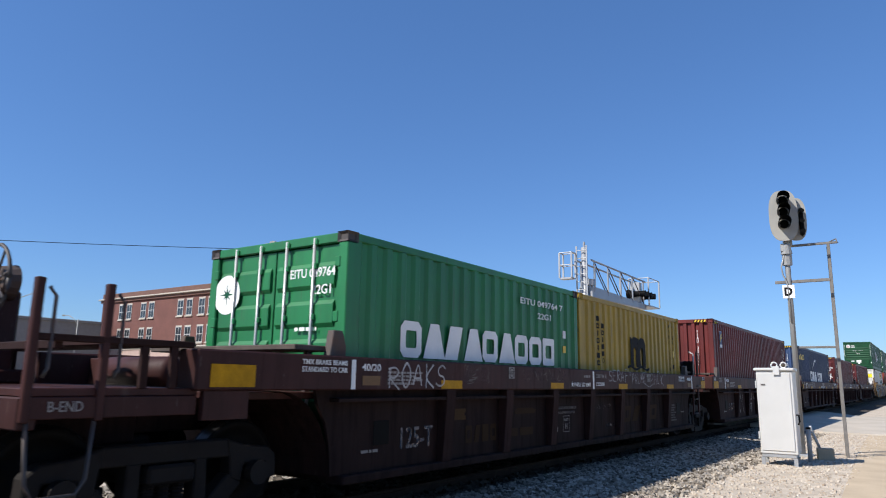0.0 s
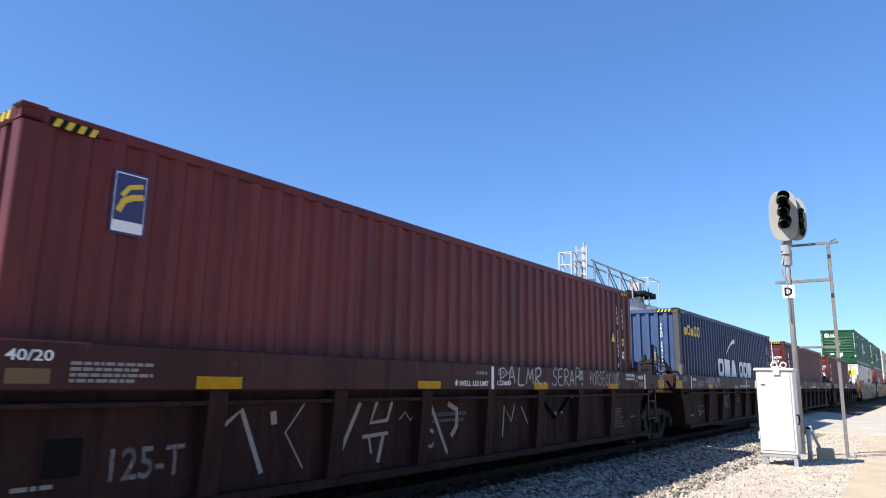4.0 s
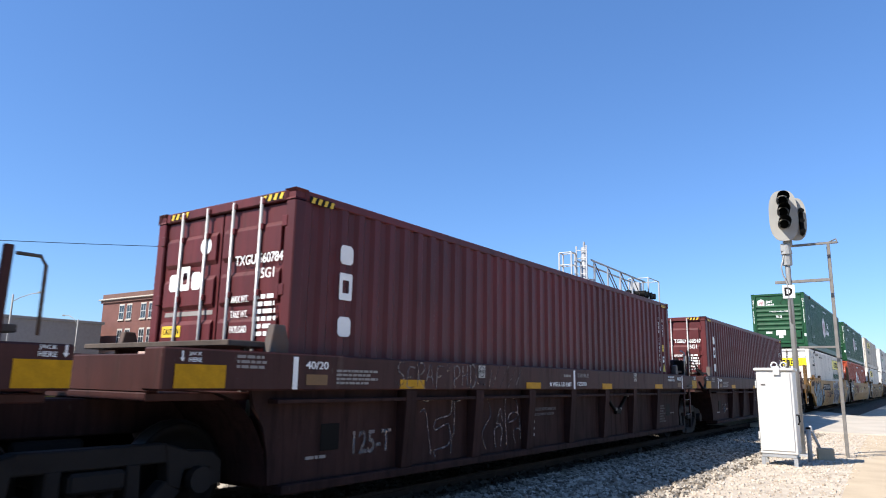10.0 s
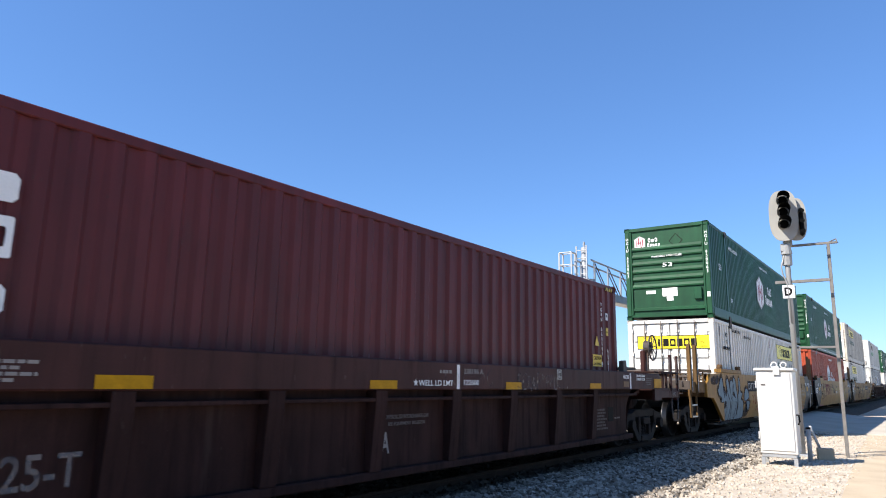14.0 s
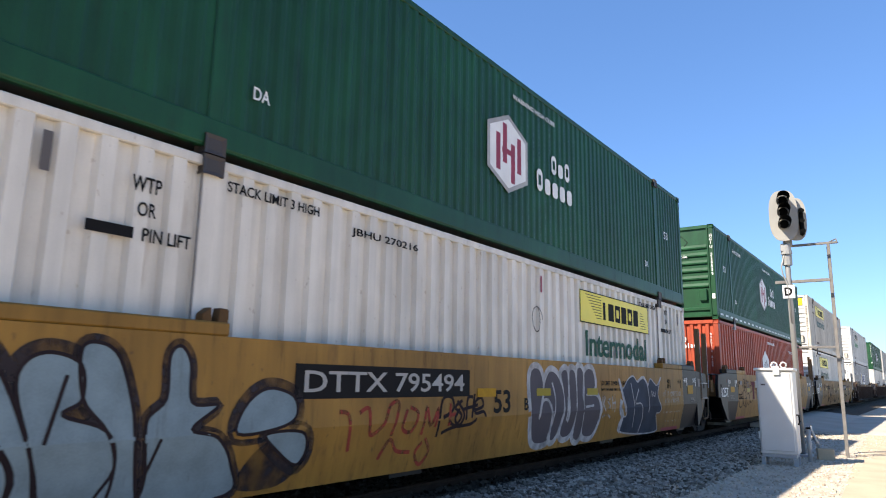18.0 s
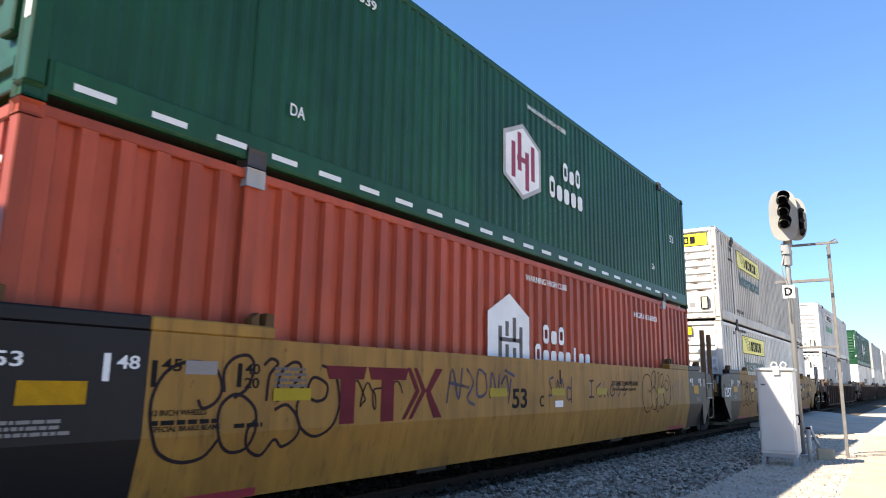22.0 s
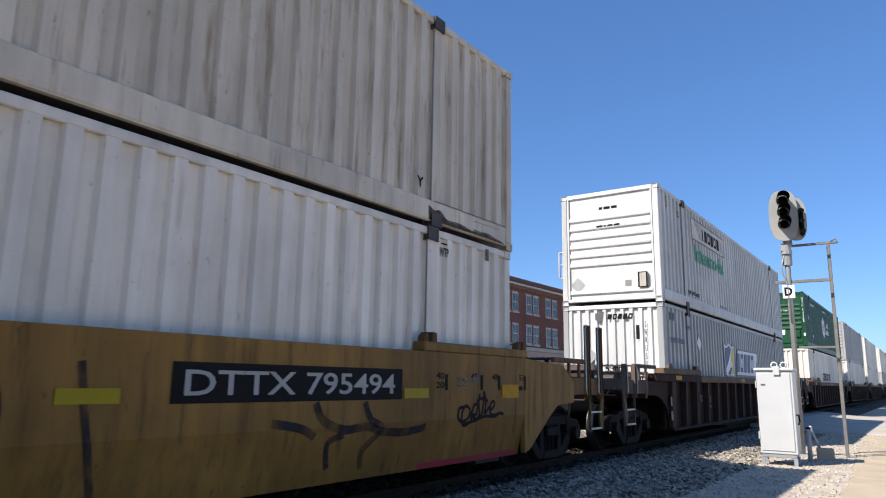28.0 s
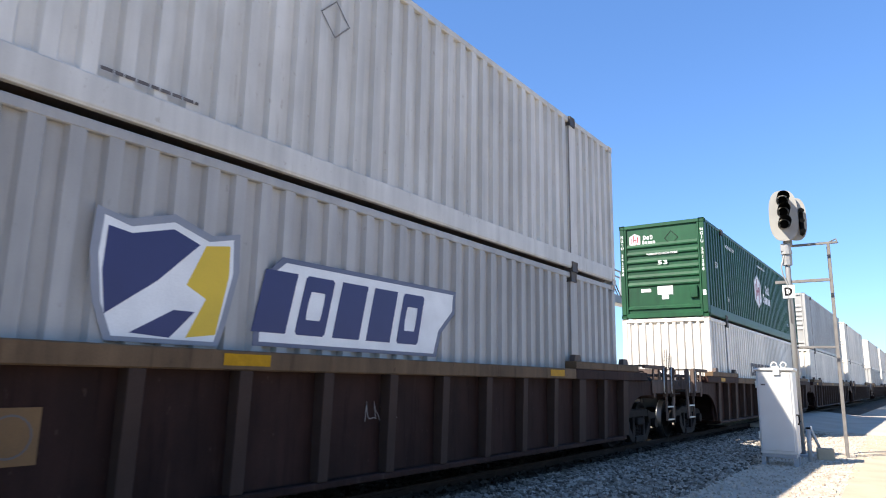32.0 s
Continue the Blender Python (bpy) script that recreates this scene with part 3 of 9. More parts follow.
def corrugation(length, pitch, depth, flat=0.33):
    """Points (along, inwards) of a trapezoidal sheet."""
    n = max(1, round(length / pitch))
    p = length / n
    pts = [(0.0, 0.0)]
    for k in range(n):
        b = k * p
        pts += [(b + p * flat, 0.0), (b + p * 0.5, depth), (b + p * (0.5 + flat), depth), (b + p, 0.0)]
    return pts


def corrugated_side(L, w, h, pitch, depth, y0, y1, z0, z1, flat=0.33):
    pts = corrugation(y1 - y0, pitch, depth, flat)
    s = Shape()
    x = w / 2 - 0.012
    s.sheet([[(x - d, y0 + a, z) for a, d in pts] for z in (z0, z1)])
    return s


def container(u, z, L, w, h, mat, label, front="doors", pitch=0.278, depth=0.034, group="containers on the train", posts=False,
              flat=0.33, rail=0.16, rod_mat=None, casting=None, front_mat=None):
    """A freight container; its front end faces -y, its base is the origin."""
    root = thing("freight_container", label, "freight container", group)
    root["u"], root["z"] = u, z
    key = (L, w, h, mat.name)
    casting = casting or M_CASTING
    fm = front_mat or mat
    # corner posts and castings
    pw = 0.15
    for sx in (-1, 1):
        for y in (0.01, L - pw - 0.01):
            x0, x1 = sorted((sx * w / 2 - sx * 0.004, sx * (w / 2 - pw)))
            part("corner_post", shared(("post", key, sx, y), lambda: Shape().box(x0, x1, y, y + pw, 0.118, h - 0.118).mesh("corner_post", 0.012)), mat, root)
    cast = shared(("casting", casting.name), casting_mesh)
    spots = [(y, zz) for y in (0.0, L - 0.178) for zz in (0.0, h - 0.118)]
    if posts:
        spots += [(y - 0.09, zz) for y in (2.07, L - 2.01) for zz in (0.0, h - 0.118)]
    cm = M_GREY_WHITE if mat is M_ORANGE else M_CASTING
    dark = shared(("post_casting", cm.name), post_casting_mesh)
    for y, zz in spots:
        mid = 0.5 < y < L - 0.5
        if mid:
            for x in (-w / 2 - 0.028, w / 2 - 0.162 + 0.028):
                part("corner_casting", dark, cm, root, at=Matrix.Translation((x, y - 0.02, zz if zz < 1 else zz - 0.06)))
            continue
        for x in (-w / 2, w / 2 - 0.162):
            part("corner_casting", cast, casting, root, at=Matrix.Translation((x, y, zz)))
    # rails
    def rails(top):
        s = Shape()
        z0, z1 = (h - 0.10, h - 0.006) if top else (0.065 if rail > 0.2 else 0.02, rail)
        s.box(w / 2 - 0.07, w / 2 - 0.006, 0.17, L - 0.17, z0, z1)
        if rail > 0.2 and not top:
            s.prism([(0.0, rail), (0.012, rail - 0.012), (0.012, 0.09), (0.0, 0.075)], lambda a, b, d: (w / 2 - 0.0065 + a, 0.2 + d, b), L - 0.4)
        return s
    for top, name in ((1, "top_rail"), (0, "bottom_rail")):
        me = shared((name, key), lambda: rails(top).mesh(name, 0.01))
        part(name, me, mat, root)
        part(name, me, mat, root, at=pose(0, L, 0, 0, 0, 180))
    # corrugated sides
    if posts:
        a, b = 1.98, L - 1.92
        spans = [(0.15, a + 0.03), (a + 0.15, b - 0.15), (b - 0.03, L - 0.15)]
        post = shared(("mid", key), lambda: Shape().box(w / 2 - 0.09, w / 2 - 0.008, -0.075, 0.075, 0.118, h - 0.118).mesh("side_post", 0.008))
        for y in (a + 0.09, b - 0.09):
            seam = shared(("seam", key), lambda: Shape().box(w / 2 - 0.03, w / 2 - 0.012, -0.006, 0.006, 0.16, h - 0.11).mesh("post_seam"))
            part("post_seam", seam, M_DULL_MARK if mat is not M_DARK_GREEN and mat is not M_ORANGE else mat, root, at=Matrix.Translation((0, y - 0.082, 0)))
            part("side_post", post, mat, root, at=Matrix.Translation((0, y, 0)))
            part("side_post", post, mat, root, at=pose(0, y, 0, 0, 0, 180))
    else:
        spans = [(0.15, L - 0.15)]
    for k, (y0, y1) in enumerate(spans):
        me = shared(("side", key, pitch, k), lambda: corrugated_side(L, w, h, pitch, depth, y0, y1, rail - 0.01, h - 0.09, flat).mesh("side_panel"))
        part("side_panel", me, mat, root)
        me2 = shared(("side2", key, pitch, k), lambda: corrugated_side(L, w, h, pitch, depth, L - y1, L - y0, rail - 0.01, h - 0.09, flat).mesh("side_panel"))
        part("side_panel", me2, mat, root, at=pose(0, L, 0, 0, 0, 180))
    # roof, floor, rear end
    def roof_shape():
        pts = corrugation(L - 0.3, 0.4, 0.02)
        return Shape().sheet([[(x, 0.15 + a, h - 0.02 - d) for a, d in pts] for x in (-w / 2 + 0.05, w / 2 - 0.05)])
    part("roof", shared(("roof", key), lambda: roof_shape().mesh("roof")), mat, root)
    part("floor", shared(("floor", key), lambda: Shape().box(-w / 2 + 0.06, w / 2 - 0.06, 0.1, L - 0.1, 0.08, 0.14).mesh("floor")), M_CASTING, root)

    def end_sheet():
        pts = corrugation(w - 0.3, 0.235, 0.052, 0.38)
        s = Shape().sheet([[(-w / 2 + 0.15 + a, 0.03 + d, zz) for a, d in pts] for zz in (0.14, h - 0.1)])
        return s

    header = shared(("header", key, fm.name), lambda: Shape().box(-w / 2 + 0.15, w / 2 - 0.15, 0.01, 0.09, h - 0.12, h - 0.008).mesh("end_header", 0.012))
    sill = shared(("endsill", key, fm.name, rail), lambda: Shape().box(-w / 2 + 0.15, w / 2 - 0.15, 0.01, 0.11, 0.07 if posts and rail > 0.2 else 0.012, 0.15).mesh("end_sill", 0.012))
    part("end_panel", shared(("rear", key), lambda: end_sheet().mesh("end_panel")), mat, root, at=pose(0, L, 0, 0, 0, 180))
    for me, name in ((header, "end_header"), (sill, "end_sill")):
        part(name, me, fm, root)
        part(name, me, fm, root, at=pose(0, L, 0, 0, 0, 180))
    if front == "corr":
        part("end_panel", shared(("front", key, fm.name), lambda: end_sheet().mesh("end_panel")), fm, root)
    elif front == "louver":
        louver_end(root, w, h, fm)
    else:
        door_end(root, w, h, fm, rod_mat or M_ROD)
    return root


def louver_end(root, w, h, mat):
    a = w / 2 - 0.16
    part("end_panel", Shape().box(-a, a, 0.06, 0.10, 0.12, h - 0.1), mat, root)
    top, low = h * 0.74, h * 0.33
    n = 6
    for k in range(n):
        z = low + (top - low) * k / (n - 1)
        out = [(0.0, 0.0), (0.045, 0.025), (0.05, 0.065), (0.0, 0.15)]
        part("end_rib", Shape().prism(out, lambda p, q, d: (-a + 0.06 + d, 0.062 - p, z + q), 2 * a - 0.12), mat, root)
    part("end_rib", Shape().prism([(0, 0), (0.05, 0.02), (0.05, 0.09), (0, 0.12)], lambda p, q, d: (-a + 0.06 + d, 0.062 - p, 0.26 + q), 2 * a - 0.12), mat, root)
    for sx in (-1, 1):
        x0, x1 = sorted((sx * a, sx * (a - 0.05)))
        part("end_stile", Shape().box(x0, x1, 0.012, 0.09, 0.151, h - 0.121), mat, root, bevel=0.006)


def door_end(root, w, h, mat, rod_mat):
    a = w / 2 - 0.16
    for sx in (-1, 1):
        x0, x1 = sorted((sx * 0.012, sx * a))
        s = Shape().box(x0, x1, 0.055, 0.095, 0.16, h - 0.13)
        for k in range(5):
            z0 = 0.22 + k * (h - 0.42) / 5
            z1 = z0 + (h - 0.42) / 5 - 0.12
            out = [(z0, 0.0), (z0 + 0.05, 0.035), (z1 - 0.05, 0.035), (z1, 0.0)]
            s.prism(out, lambda p, q, d: (x0 + 0.05 + d, 0.056 - q, p), (x1 - x0) - 0.1)
        leaf = part("door_leaf", s, mat, root, bevel=0.004)
        for k in range(4):
            zz = 0.35 + k * (h - 0.75) / 3
            xh = sx * (a + 0.02)
            part("hinge", Shape().box(xh - 0.05, xh + 0.03, 0.0, 0.05, zz, zz + 0.12), mat, leaf, bevel=0.008)
    for x in (-a * 0.66, -a * 0.22, a * 0.22, a * 0.66):
        rod = part("lock_rod", Shape().tube([(x, 0.0, 0.08), (x, 0.0, h - 0.04)], 0.019, 8), rod_mat, root, smooth=True)
        for zz in (0.12, 0.45, h * 0.36, h * 0.62, h - 0.4, h - 0.12):
            part("rod_keeper", Shape().box(x - 0.045, x + 0.045, -0.012, 0.05, zz, zz + 0.07), mat, rod, bevel=0.008)
        hx = 0.28 if x in (-a * 0.22, a * 0.66) else -0.28
        part("rod_handle", Shape().box(min(x, x + hx), max(x, x + hx), -0.035, -0.02, h * 0.40, h * 0.40 + 0.035), rod_mat, rod)


# ---- rail cars ----
def lathe(profile, n=28):
    s = Shape()
    s.sheet([[(x, r * math.cos(2 * math.pi * j / n), r * math.sin(2 * math.pi * j / n)) for j in range(n + 1)] for x, r in profile])
    return s


WHEELSETS = []
WHEEL_R = 0.457


def wheelset_mesh():
    half = [(0.0, 0.085), (0.60, 0.085), (0.63, 0.16), (0.66, 0.17), (0.69, 0.36), (0.672, 0.40), (0.672, 0.485), (0.700, 0.487), (0.712, 0.462), (0.80, 0.455), (0.808, 0.40),
            (0.765, 0.375), (0.735, 0.18), (0.83, 0.16), (0.84, 0.09), (0.99, 0.08), (1.11, 0.08), (1.115, 0.0)]
    prof = [(-x, r) for x, r in reversed(half[1:])] + half[1:]
    me = lathe(prof).mesh("wheelset")
    me.materials.append(M_WHEEL)
    me.materials.append(M_TREAD)
    for p in me.polygons:
        r = math.hypot(p.center.y, p.center.z)
        p.use_smooth = True
        if r > 0.452:
            p.material_index = 1
    return me


def side_frame_mesh():
    """A cast side frame: top member, pedestals over the bearings, columns, broad diagonals and a spring seat."""
    s = Shape()
    x0, t = 0.92, 0.15
    put = lambda a, b, d: (x0 + d, a, b)
    s.prism([(-0.74, 0.61), (0.74, 0.61), (0.60, 0.77), (-0.60, 0.77)], put, t)
    for sy in (-1, 1):
        s.prism([(sy * a, b) for a, b in ((0.56, 0.775), (0.80, 0.70), (1.04, 0.68), (1.14, 0.60), (1.15, 0.40), (1.04, 0.38), (1.01, 0.54), (0.77, 0.54), (0.74, 0.38), (0.62, 0.42), (0.60, 0.60))], put, t + 0.012)
        s.prism([(sy * a, b) for a, b in ((0.60, 0.47), (0.76, 0.37), (0.46, 0.10), (0.24, 0.10), (0.28, 0.23), (0.38, 0.25))], put, t + 0.006)
        s.prism([(sy * a, b) for a, b in ((0.25, 0.2), (0.39, 0.2), (0.37, 0.63), (0.25, 0.63))], put, t + 0.003)
    s.prism([(-0.30, 0.09), (0.30, 0.09), (0.27, 0.22), (-0.27, 0.22)], put, t + 0.03)
    return s.mesh("side_frame", 0.014)


def truck(parent, y):
    """A two-axle truck, its centre at y."""
    tr = part("truck", shared("bolster", lambda: Shape().box(-1.0, 1.0, -0.2, 0.2, 0.42, 0.66).box(-0.3, 0.3, -0.3, 0.3, 0.6, 0.78).mesh("truck", 0.03)), M_TRUCK, parent, at=Matrix.Translation((0, y, 0)))
    me = shared("side_frame", side_frame_mesh)
    part("side_frame", me, M_TRUCK, tr)
    part("side_frame", me, M_TRUCK, tr, at=pose(0, 0, 0, 0, 0, 180))
    spring = shared("spring", lambda: Shape().tube([(0.99, 0, 0.22 + 0.0155 * k) for k in range(15)], [0.064 if k % 2 else 0.05 for k in range(15)], 10).mesh("spring"))
    part("bolster_end", shared("bolster_end", lambda: Shape().box(0.90, 1.13, -0.22, 0.22, 0.445, 0.60).mesh("bolster_end", 0.025)), M_TRUCK, tr)
    part("brake_beam", shared("brake_beam", lambda: Shape().box(-0.85, 0.85, -0.48, -0.42, 0.36, 0.44).box(-0.85, 0.85, 0.42, 0.48, 0.36, 0.44).mesh("brake_beam", 0.01)), M_TRUCK, tr)
    for dy in (-0.14, 0.0, 0.14):
        part("spring", spring, M_TRUCK, tr, at=Matrix.Translation((0, dy, 0)))
        part("spring", spring, M_TRUCK, tr, at=Matrix.Translation((-1.98, dy, 0)))
    cap = shared("cap", lambda: Shape().tube([(1.07, 0, 0), (1.16, 0, 0)], 0.11, 14).mesh("bearing_cap"))
    for dy in (-0.89, 0.89):
        ws = part("wheelset", shared("wheelset", wheelset_mesh), M_WHEEL, tr, at=Matrix.Translation((0, dy, WHEEL_R)))
        WHEELSETS.append((ws, dy))
        part("bearing_cap", cap, M_TRUCK, tr, at=Matrix.Translation((0, dy, WHEEL_R)))
    return tr


def both_sides(name, shape, mat, root, bevel=0.0, mid=None, label=""):
    """A part and its mirror image on the far side."""
    me = shape.mesh(name, bevel)
    ob = part(name, me, mat, root, label)
    far = Shape()
    far.v = [(-x, y, z) for x, y, z in shape.v]
    far.f = [tuple(reversed(f)) for f in shape.f]
    part(name, far.mesh(name, bevel), mat, root, label)
    return ob


def arch_plate(root, y, sy, mat, z1=1.2, reach=0.75):
    """The curved end wall of a well over the truck; sy = 1: the truck lies towards -y."""
    rows = []
    for k in range(9):
        a = math.pi / 2 * k / 8
        rows.append([(x, y - sy * reach * (1 - math.sin(math.pi / 2 - a)), 0.36 + (z1 - 0.36) * math.sin(a)) for x in (-1.34, 1.34)])
    part("well_end", Shape().sheet(rows), mat, root)


def brown_unit(u, b_end=False, a_end=False, letter="A", group="brown well cars"):
    """One unit of the articulated brown car; y = 0 is where its container begins."""
    L = 12.192
    root = thing("well_car", "dirty brown articulated well car with yellow reflectors, on the rails", "rail car", group)
    root["u"], root["z"] = u, 0.0
    # the low parts take the shade-darkened brown, darker still on unit B
    low = M_CAR_LOW_B if letter == "B" else M_CAR_LOW
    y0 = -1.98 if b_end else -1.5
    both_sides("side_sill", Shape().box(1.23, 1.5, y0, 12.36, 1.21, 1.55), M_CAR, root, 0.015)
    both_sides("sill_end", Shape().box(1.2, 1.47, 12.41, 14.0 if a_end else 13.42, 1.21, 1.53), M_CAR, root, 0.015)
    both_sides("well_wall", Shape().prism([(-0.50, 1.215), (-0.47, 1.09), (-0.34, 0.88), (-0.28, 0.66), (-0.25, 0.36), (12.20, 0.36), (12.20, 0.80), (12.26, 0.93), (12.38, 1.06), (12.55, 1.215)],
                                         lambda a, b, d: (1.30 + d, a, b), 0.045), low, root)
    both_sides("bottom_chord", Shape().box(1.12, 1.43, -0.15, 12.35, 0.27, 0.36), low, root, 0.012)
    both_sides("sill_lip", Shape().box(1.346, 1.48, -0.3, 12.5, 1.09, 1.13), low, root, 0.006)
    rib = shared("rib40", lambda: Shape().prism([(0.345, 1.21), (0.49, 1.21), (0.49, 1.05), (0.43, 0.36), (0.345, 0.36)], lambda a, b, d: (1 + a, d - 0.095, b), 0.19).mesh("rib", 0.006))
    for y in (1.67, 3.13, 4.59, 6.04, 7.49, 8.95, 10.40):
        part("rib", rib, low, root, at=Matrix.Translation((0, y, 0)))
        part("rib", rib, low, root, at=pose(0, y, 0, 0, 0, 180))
    for y in (0.52, 11.40):
        part("jack_pocket", Shape().box(1.346, 1.352, y - 0.13, y + 0.13, 0.62, 0.88), M_BLACK, root, bevel=0.004)
    for y in (0.35, 3.9, 8.2, 11.8):
        part("floor_beam", Shape().box(-1.3, 1.3, y - 0.25, y + 0.25, 0.24, 0.33), low, root)
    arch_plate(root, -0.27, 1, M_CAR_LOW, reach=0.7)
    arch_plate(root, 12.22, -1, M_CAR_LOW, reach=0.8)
    for a, b in ((-1.45, -0.25), (12.42, 13.38)):
        part("end_deck", Shape().box(-1.22, 1.22, a, b, 1.12, 1.19), M_CAR, root, bevel=0.01)
        part("end_beam", Shape().box(-1.22, 1.22, a if a < 0 else b - 0.12, a + 0.12 if a < 0 else b, 1.191, 1.50), M_CAR, root, bevel=0.01)
    part("centre_sill", Shape().box(-0.3, 0.3, -1.75, -0.2, 0.80, 1.118), M_CAR_LOW, root, bevel=0.015)
    part("centre_sill", Shape().box(-0.3, 0.3, 12.4, 13.9, 0.80, 1.118), M_CAR_LOW, root, bevel=0.015)
    # raised walkways across the ends
    for y in (-0.62, 12.62):
        walkway = part("walkway", Shape().box(-1.25, 1.25, y - 0.1, y + 0.5, 1.60, 1.655), M_GREY_BEAM, root, "worn grey crossover plate", bevel=0.008)
        for x in (-1.1, -0.4, 0.4, 1.1):
            part("walkway_leg", Shape().box(x - 0.025, x + 0.025, y + 0.18, y + 0.24, 1.19, 1.60), M_CASTING, walkway)
    # container guides
    for y in (-0.22, 12.26):
        for sx in (-1, 1):
            out = [(0.0, 1.55), (0.24, 1.55), (0.24, 1.66), (0.18, 1.82), (0.05, 1.82)] if y < 0 else [(0.0, 1.55), (0.22, 1.55), (0.16, 1.78), (0.02, 1.76)]
            part("corner_guide", Shape().prism(out, lambda a, b, d: (sx * (1.24 + d), y - 0.1 + a, b), 0.10), M_CASTING, root, bevel=0.008)
    # grab posts and steps
    if not a_end:
        for x in (-1.42, 1.42):
            post = part("grab_post", Shape().prism([(12.90, 2.17), (12.96, 2.17), (12.94, 0.58), (12.88, 0.58)], lambda a, b, d: (x - 0.02 + d, a, b), 0.04), M_CAR, root, "tall brown ladder stile", bevel=0.006)
            part("grab_iron", Shape().tube([(x, 12.98, 2.12), (x, 13.14, 2.12), (x, 13.18, 2.06), (x, 13.18, 1.58)], 0.014, 6), M_CASTING, post, smooth=True)
            part("ladder_stile", Shape().prism([(12.45, 1.21), (12.51, 1.21), (12.46, 0.58), (12.41, 0.58)], lambda a, b, d: (x - 0.02 + d, a, b), 0.04), M_CAR, root, bevel=0.006)
            for z in (0.60, 0.95, 1.28):
                xx = x + 0.085 * (1 if x > 0 else -1) if z > 1.2 else x
                part("rung", Shape().tube([(xx, 12.44 + 0.1 * (z - 0.6), z), (xx, 12.93, z + 0.015)], 0.014, 6), M_CASTING, root, smooth=True)
    marks(root, a_end, letter, b_end)
    if letter in "BE":
        tank = part("air_tank", Shape().tube([(-0.25, 13.2, 1.80), (-0.2, 13.2, 1.80), (1.05, 13.2, 1.80), (1.12, 13.2, 1.80)], [0.08, 0.14, 0.14, 0.08], 16), M_CAR, root, "brown round air tank", smooth=True)
        for x in (0.0, 0.9):
            part("tank_strap", Shape().box(x, x + 0.06, 13.02, 13.38, 1.50, 1.66), M_CASTING, tank)
        part("valve", Shape().box(1.05, 1.30, 12.95, 13.2, 1.56, 1.92), M_BLACK, root, bevel=0.03)
        part("valve_rod", Shape().tube([(1.3, 13.0, 1.5), (1.32, 13.0, 2.1), (1.22, 13.0, 2.16)], 0.02, 6), M_GALV, root, smooth=True)
    if letter in "DA":
        stand = part("valve_stand", Shape().box(0.60, 0.92, -1.16, -0.96, 1.5, 1.78), M_TRUCK, root, "dark brake valve block with pipes", bevel=0.04)
        part("valve_body", Shape().tube([(0.55, -1.05, 1.80), (0.98, -1.05, 1.86)], 0.075, 12), M_TRUCK, stand)
        part("valve_cap", Shape().box(0.88, 1.0, -1.12, -0.97, 1.79, 2.08), M_STAY, stand, "grey metal valve cover", bevel=0.03)
        part("valve_cap", Shape().tube([(0.66, -1.06, 1.86), (0.66, -1.06, 2.02)], [0.08, 0.05], 10), M_TRUCK, stand)
        for k in range(3):
            part("pipe", Shape().tube([(1.0, -1.08, 1.95 - 0.1 * k), (1.12 + 0.05 * k, -1.02, 1.93 - 0.1 * k), (1.16 + 0.05 * k, -0.9, 1.7), (1.12, -0.8, 1.5)], 0.016, 6), M_TRUCK, stand, smooth=True)
        for k in range(4):
            part("pipe", Shape().tube([(0.5 - 0.1 * k, -1.2, 1.5), (0.5 - 0.1 * k, -1.24, 1.85 + 0.05 * k), (0.25 - 0.12 * k, -1.24, 2.0 + 0.03 * k), (0.1 - 0.1 * k, -1.2, 1.75)], 0.018, 6), M_TRUCK, stand, smooth=True)
        part("brake_hose", Shape().tube([(1.2, -1.1, 1.7), (1.4, -1.35, 1.62), (1.53, -1.55, 1.40), (1.54, -1.72, 1.24), (1.53, -1.85, 1.22), (1.45, -1.9, 1.4)], 0.03, 8), M_BLACK, root, smooth=True)
        part("grab_loop", Shape().tube([(-0.75, -0.5, 1.6), (-0.75, -0.5, 2.55), (-0.6, -0.5, 2.62), (-0.45, -0.5, 2.55), (-0.45, -0.5, 1.6)], 0.02, 6), M_BLACK, root, smooth=True)
    if b_end:
        end_platform(root, -1)
    if a_end:
        end_platform(root, 1)
        truck(root, L + 1.87)
    truck(root, -1.87 if b_end else -1.70)
    return root


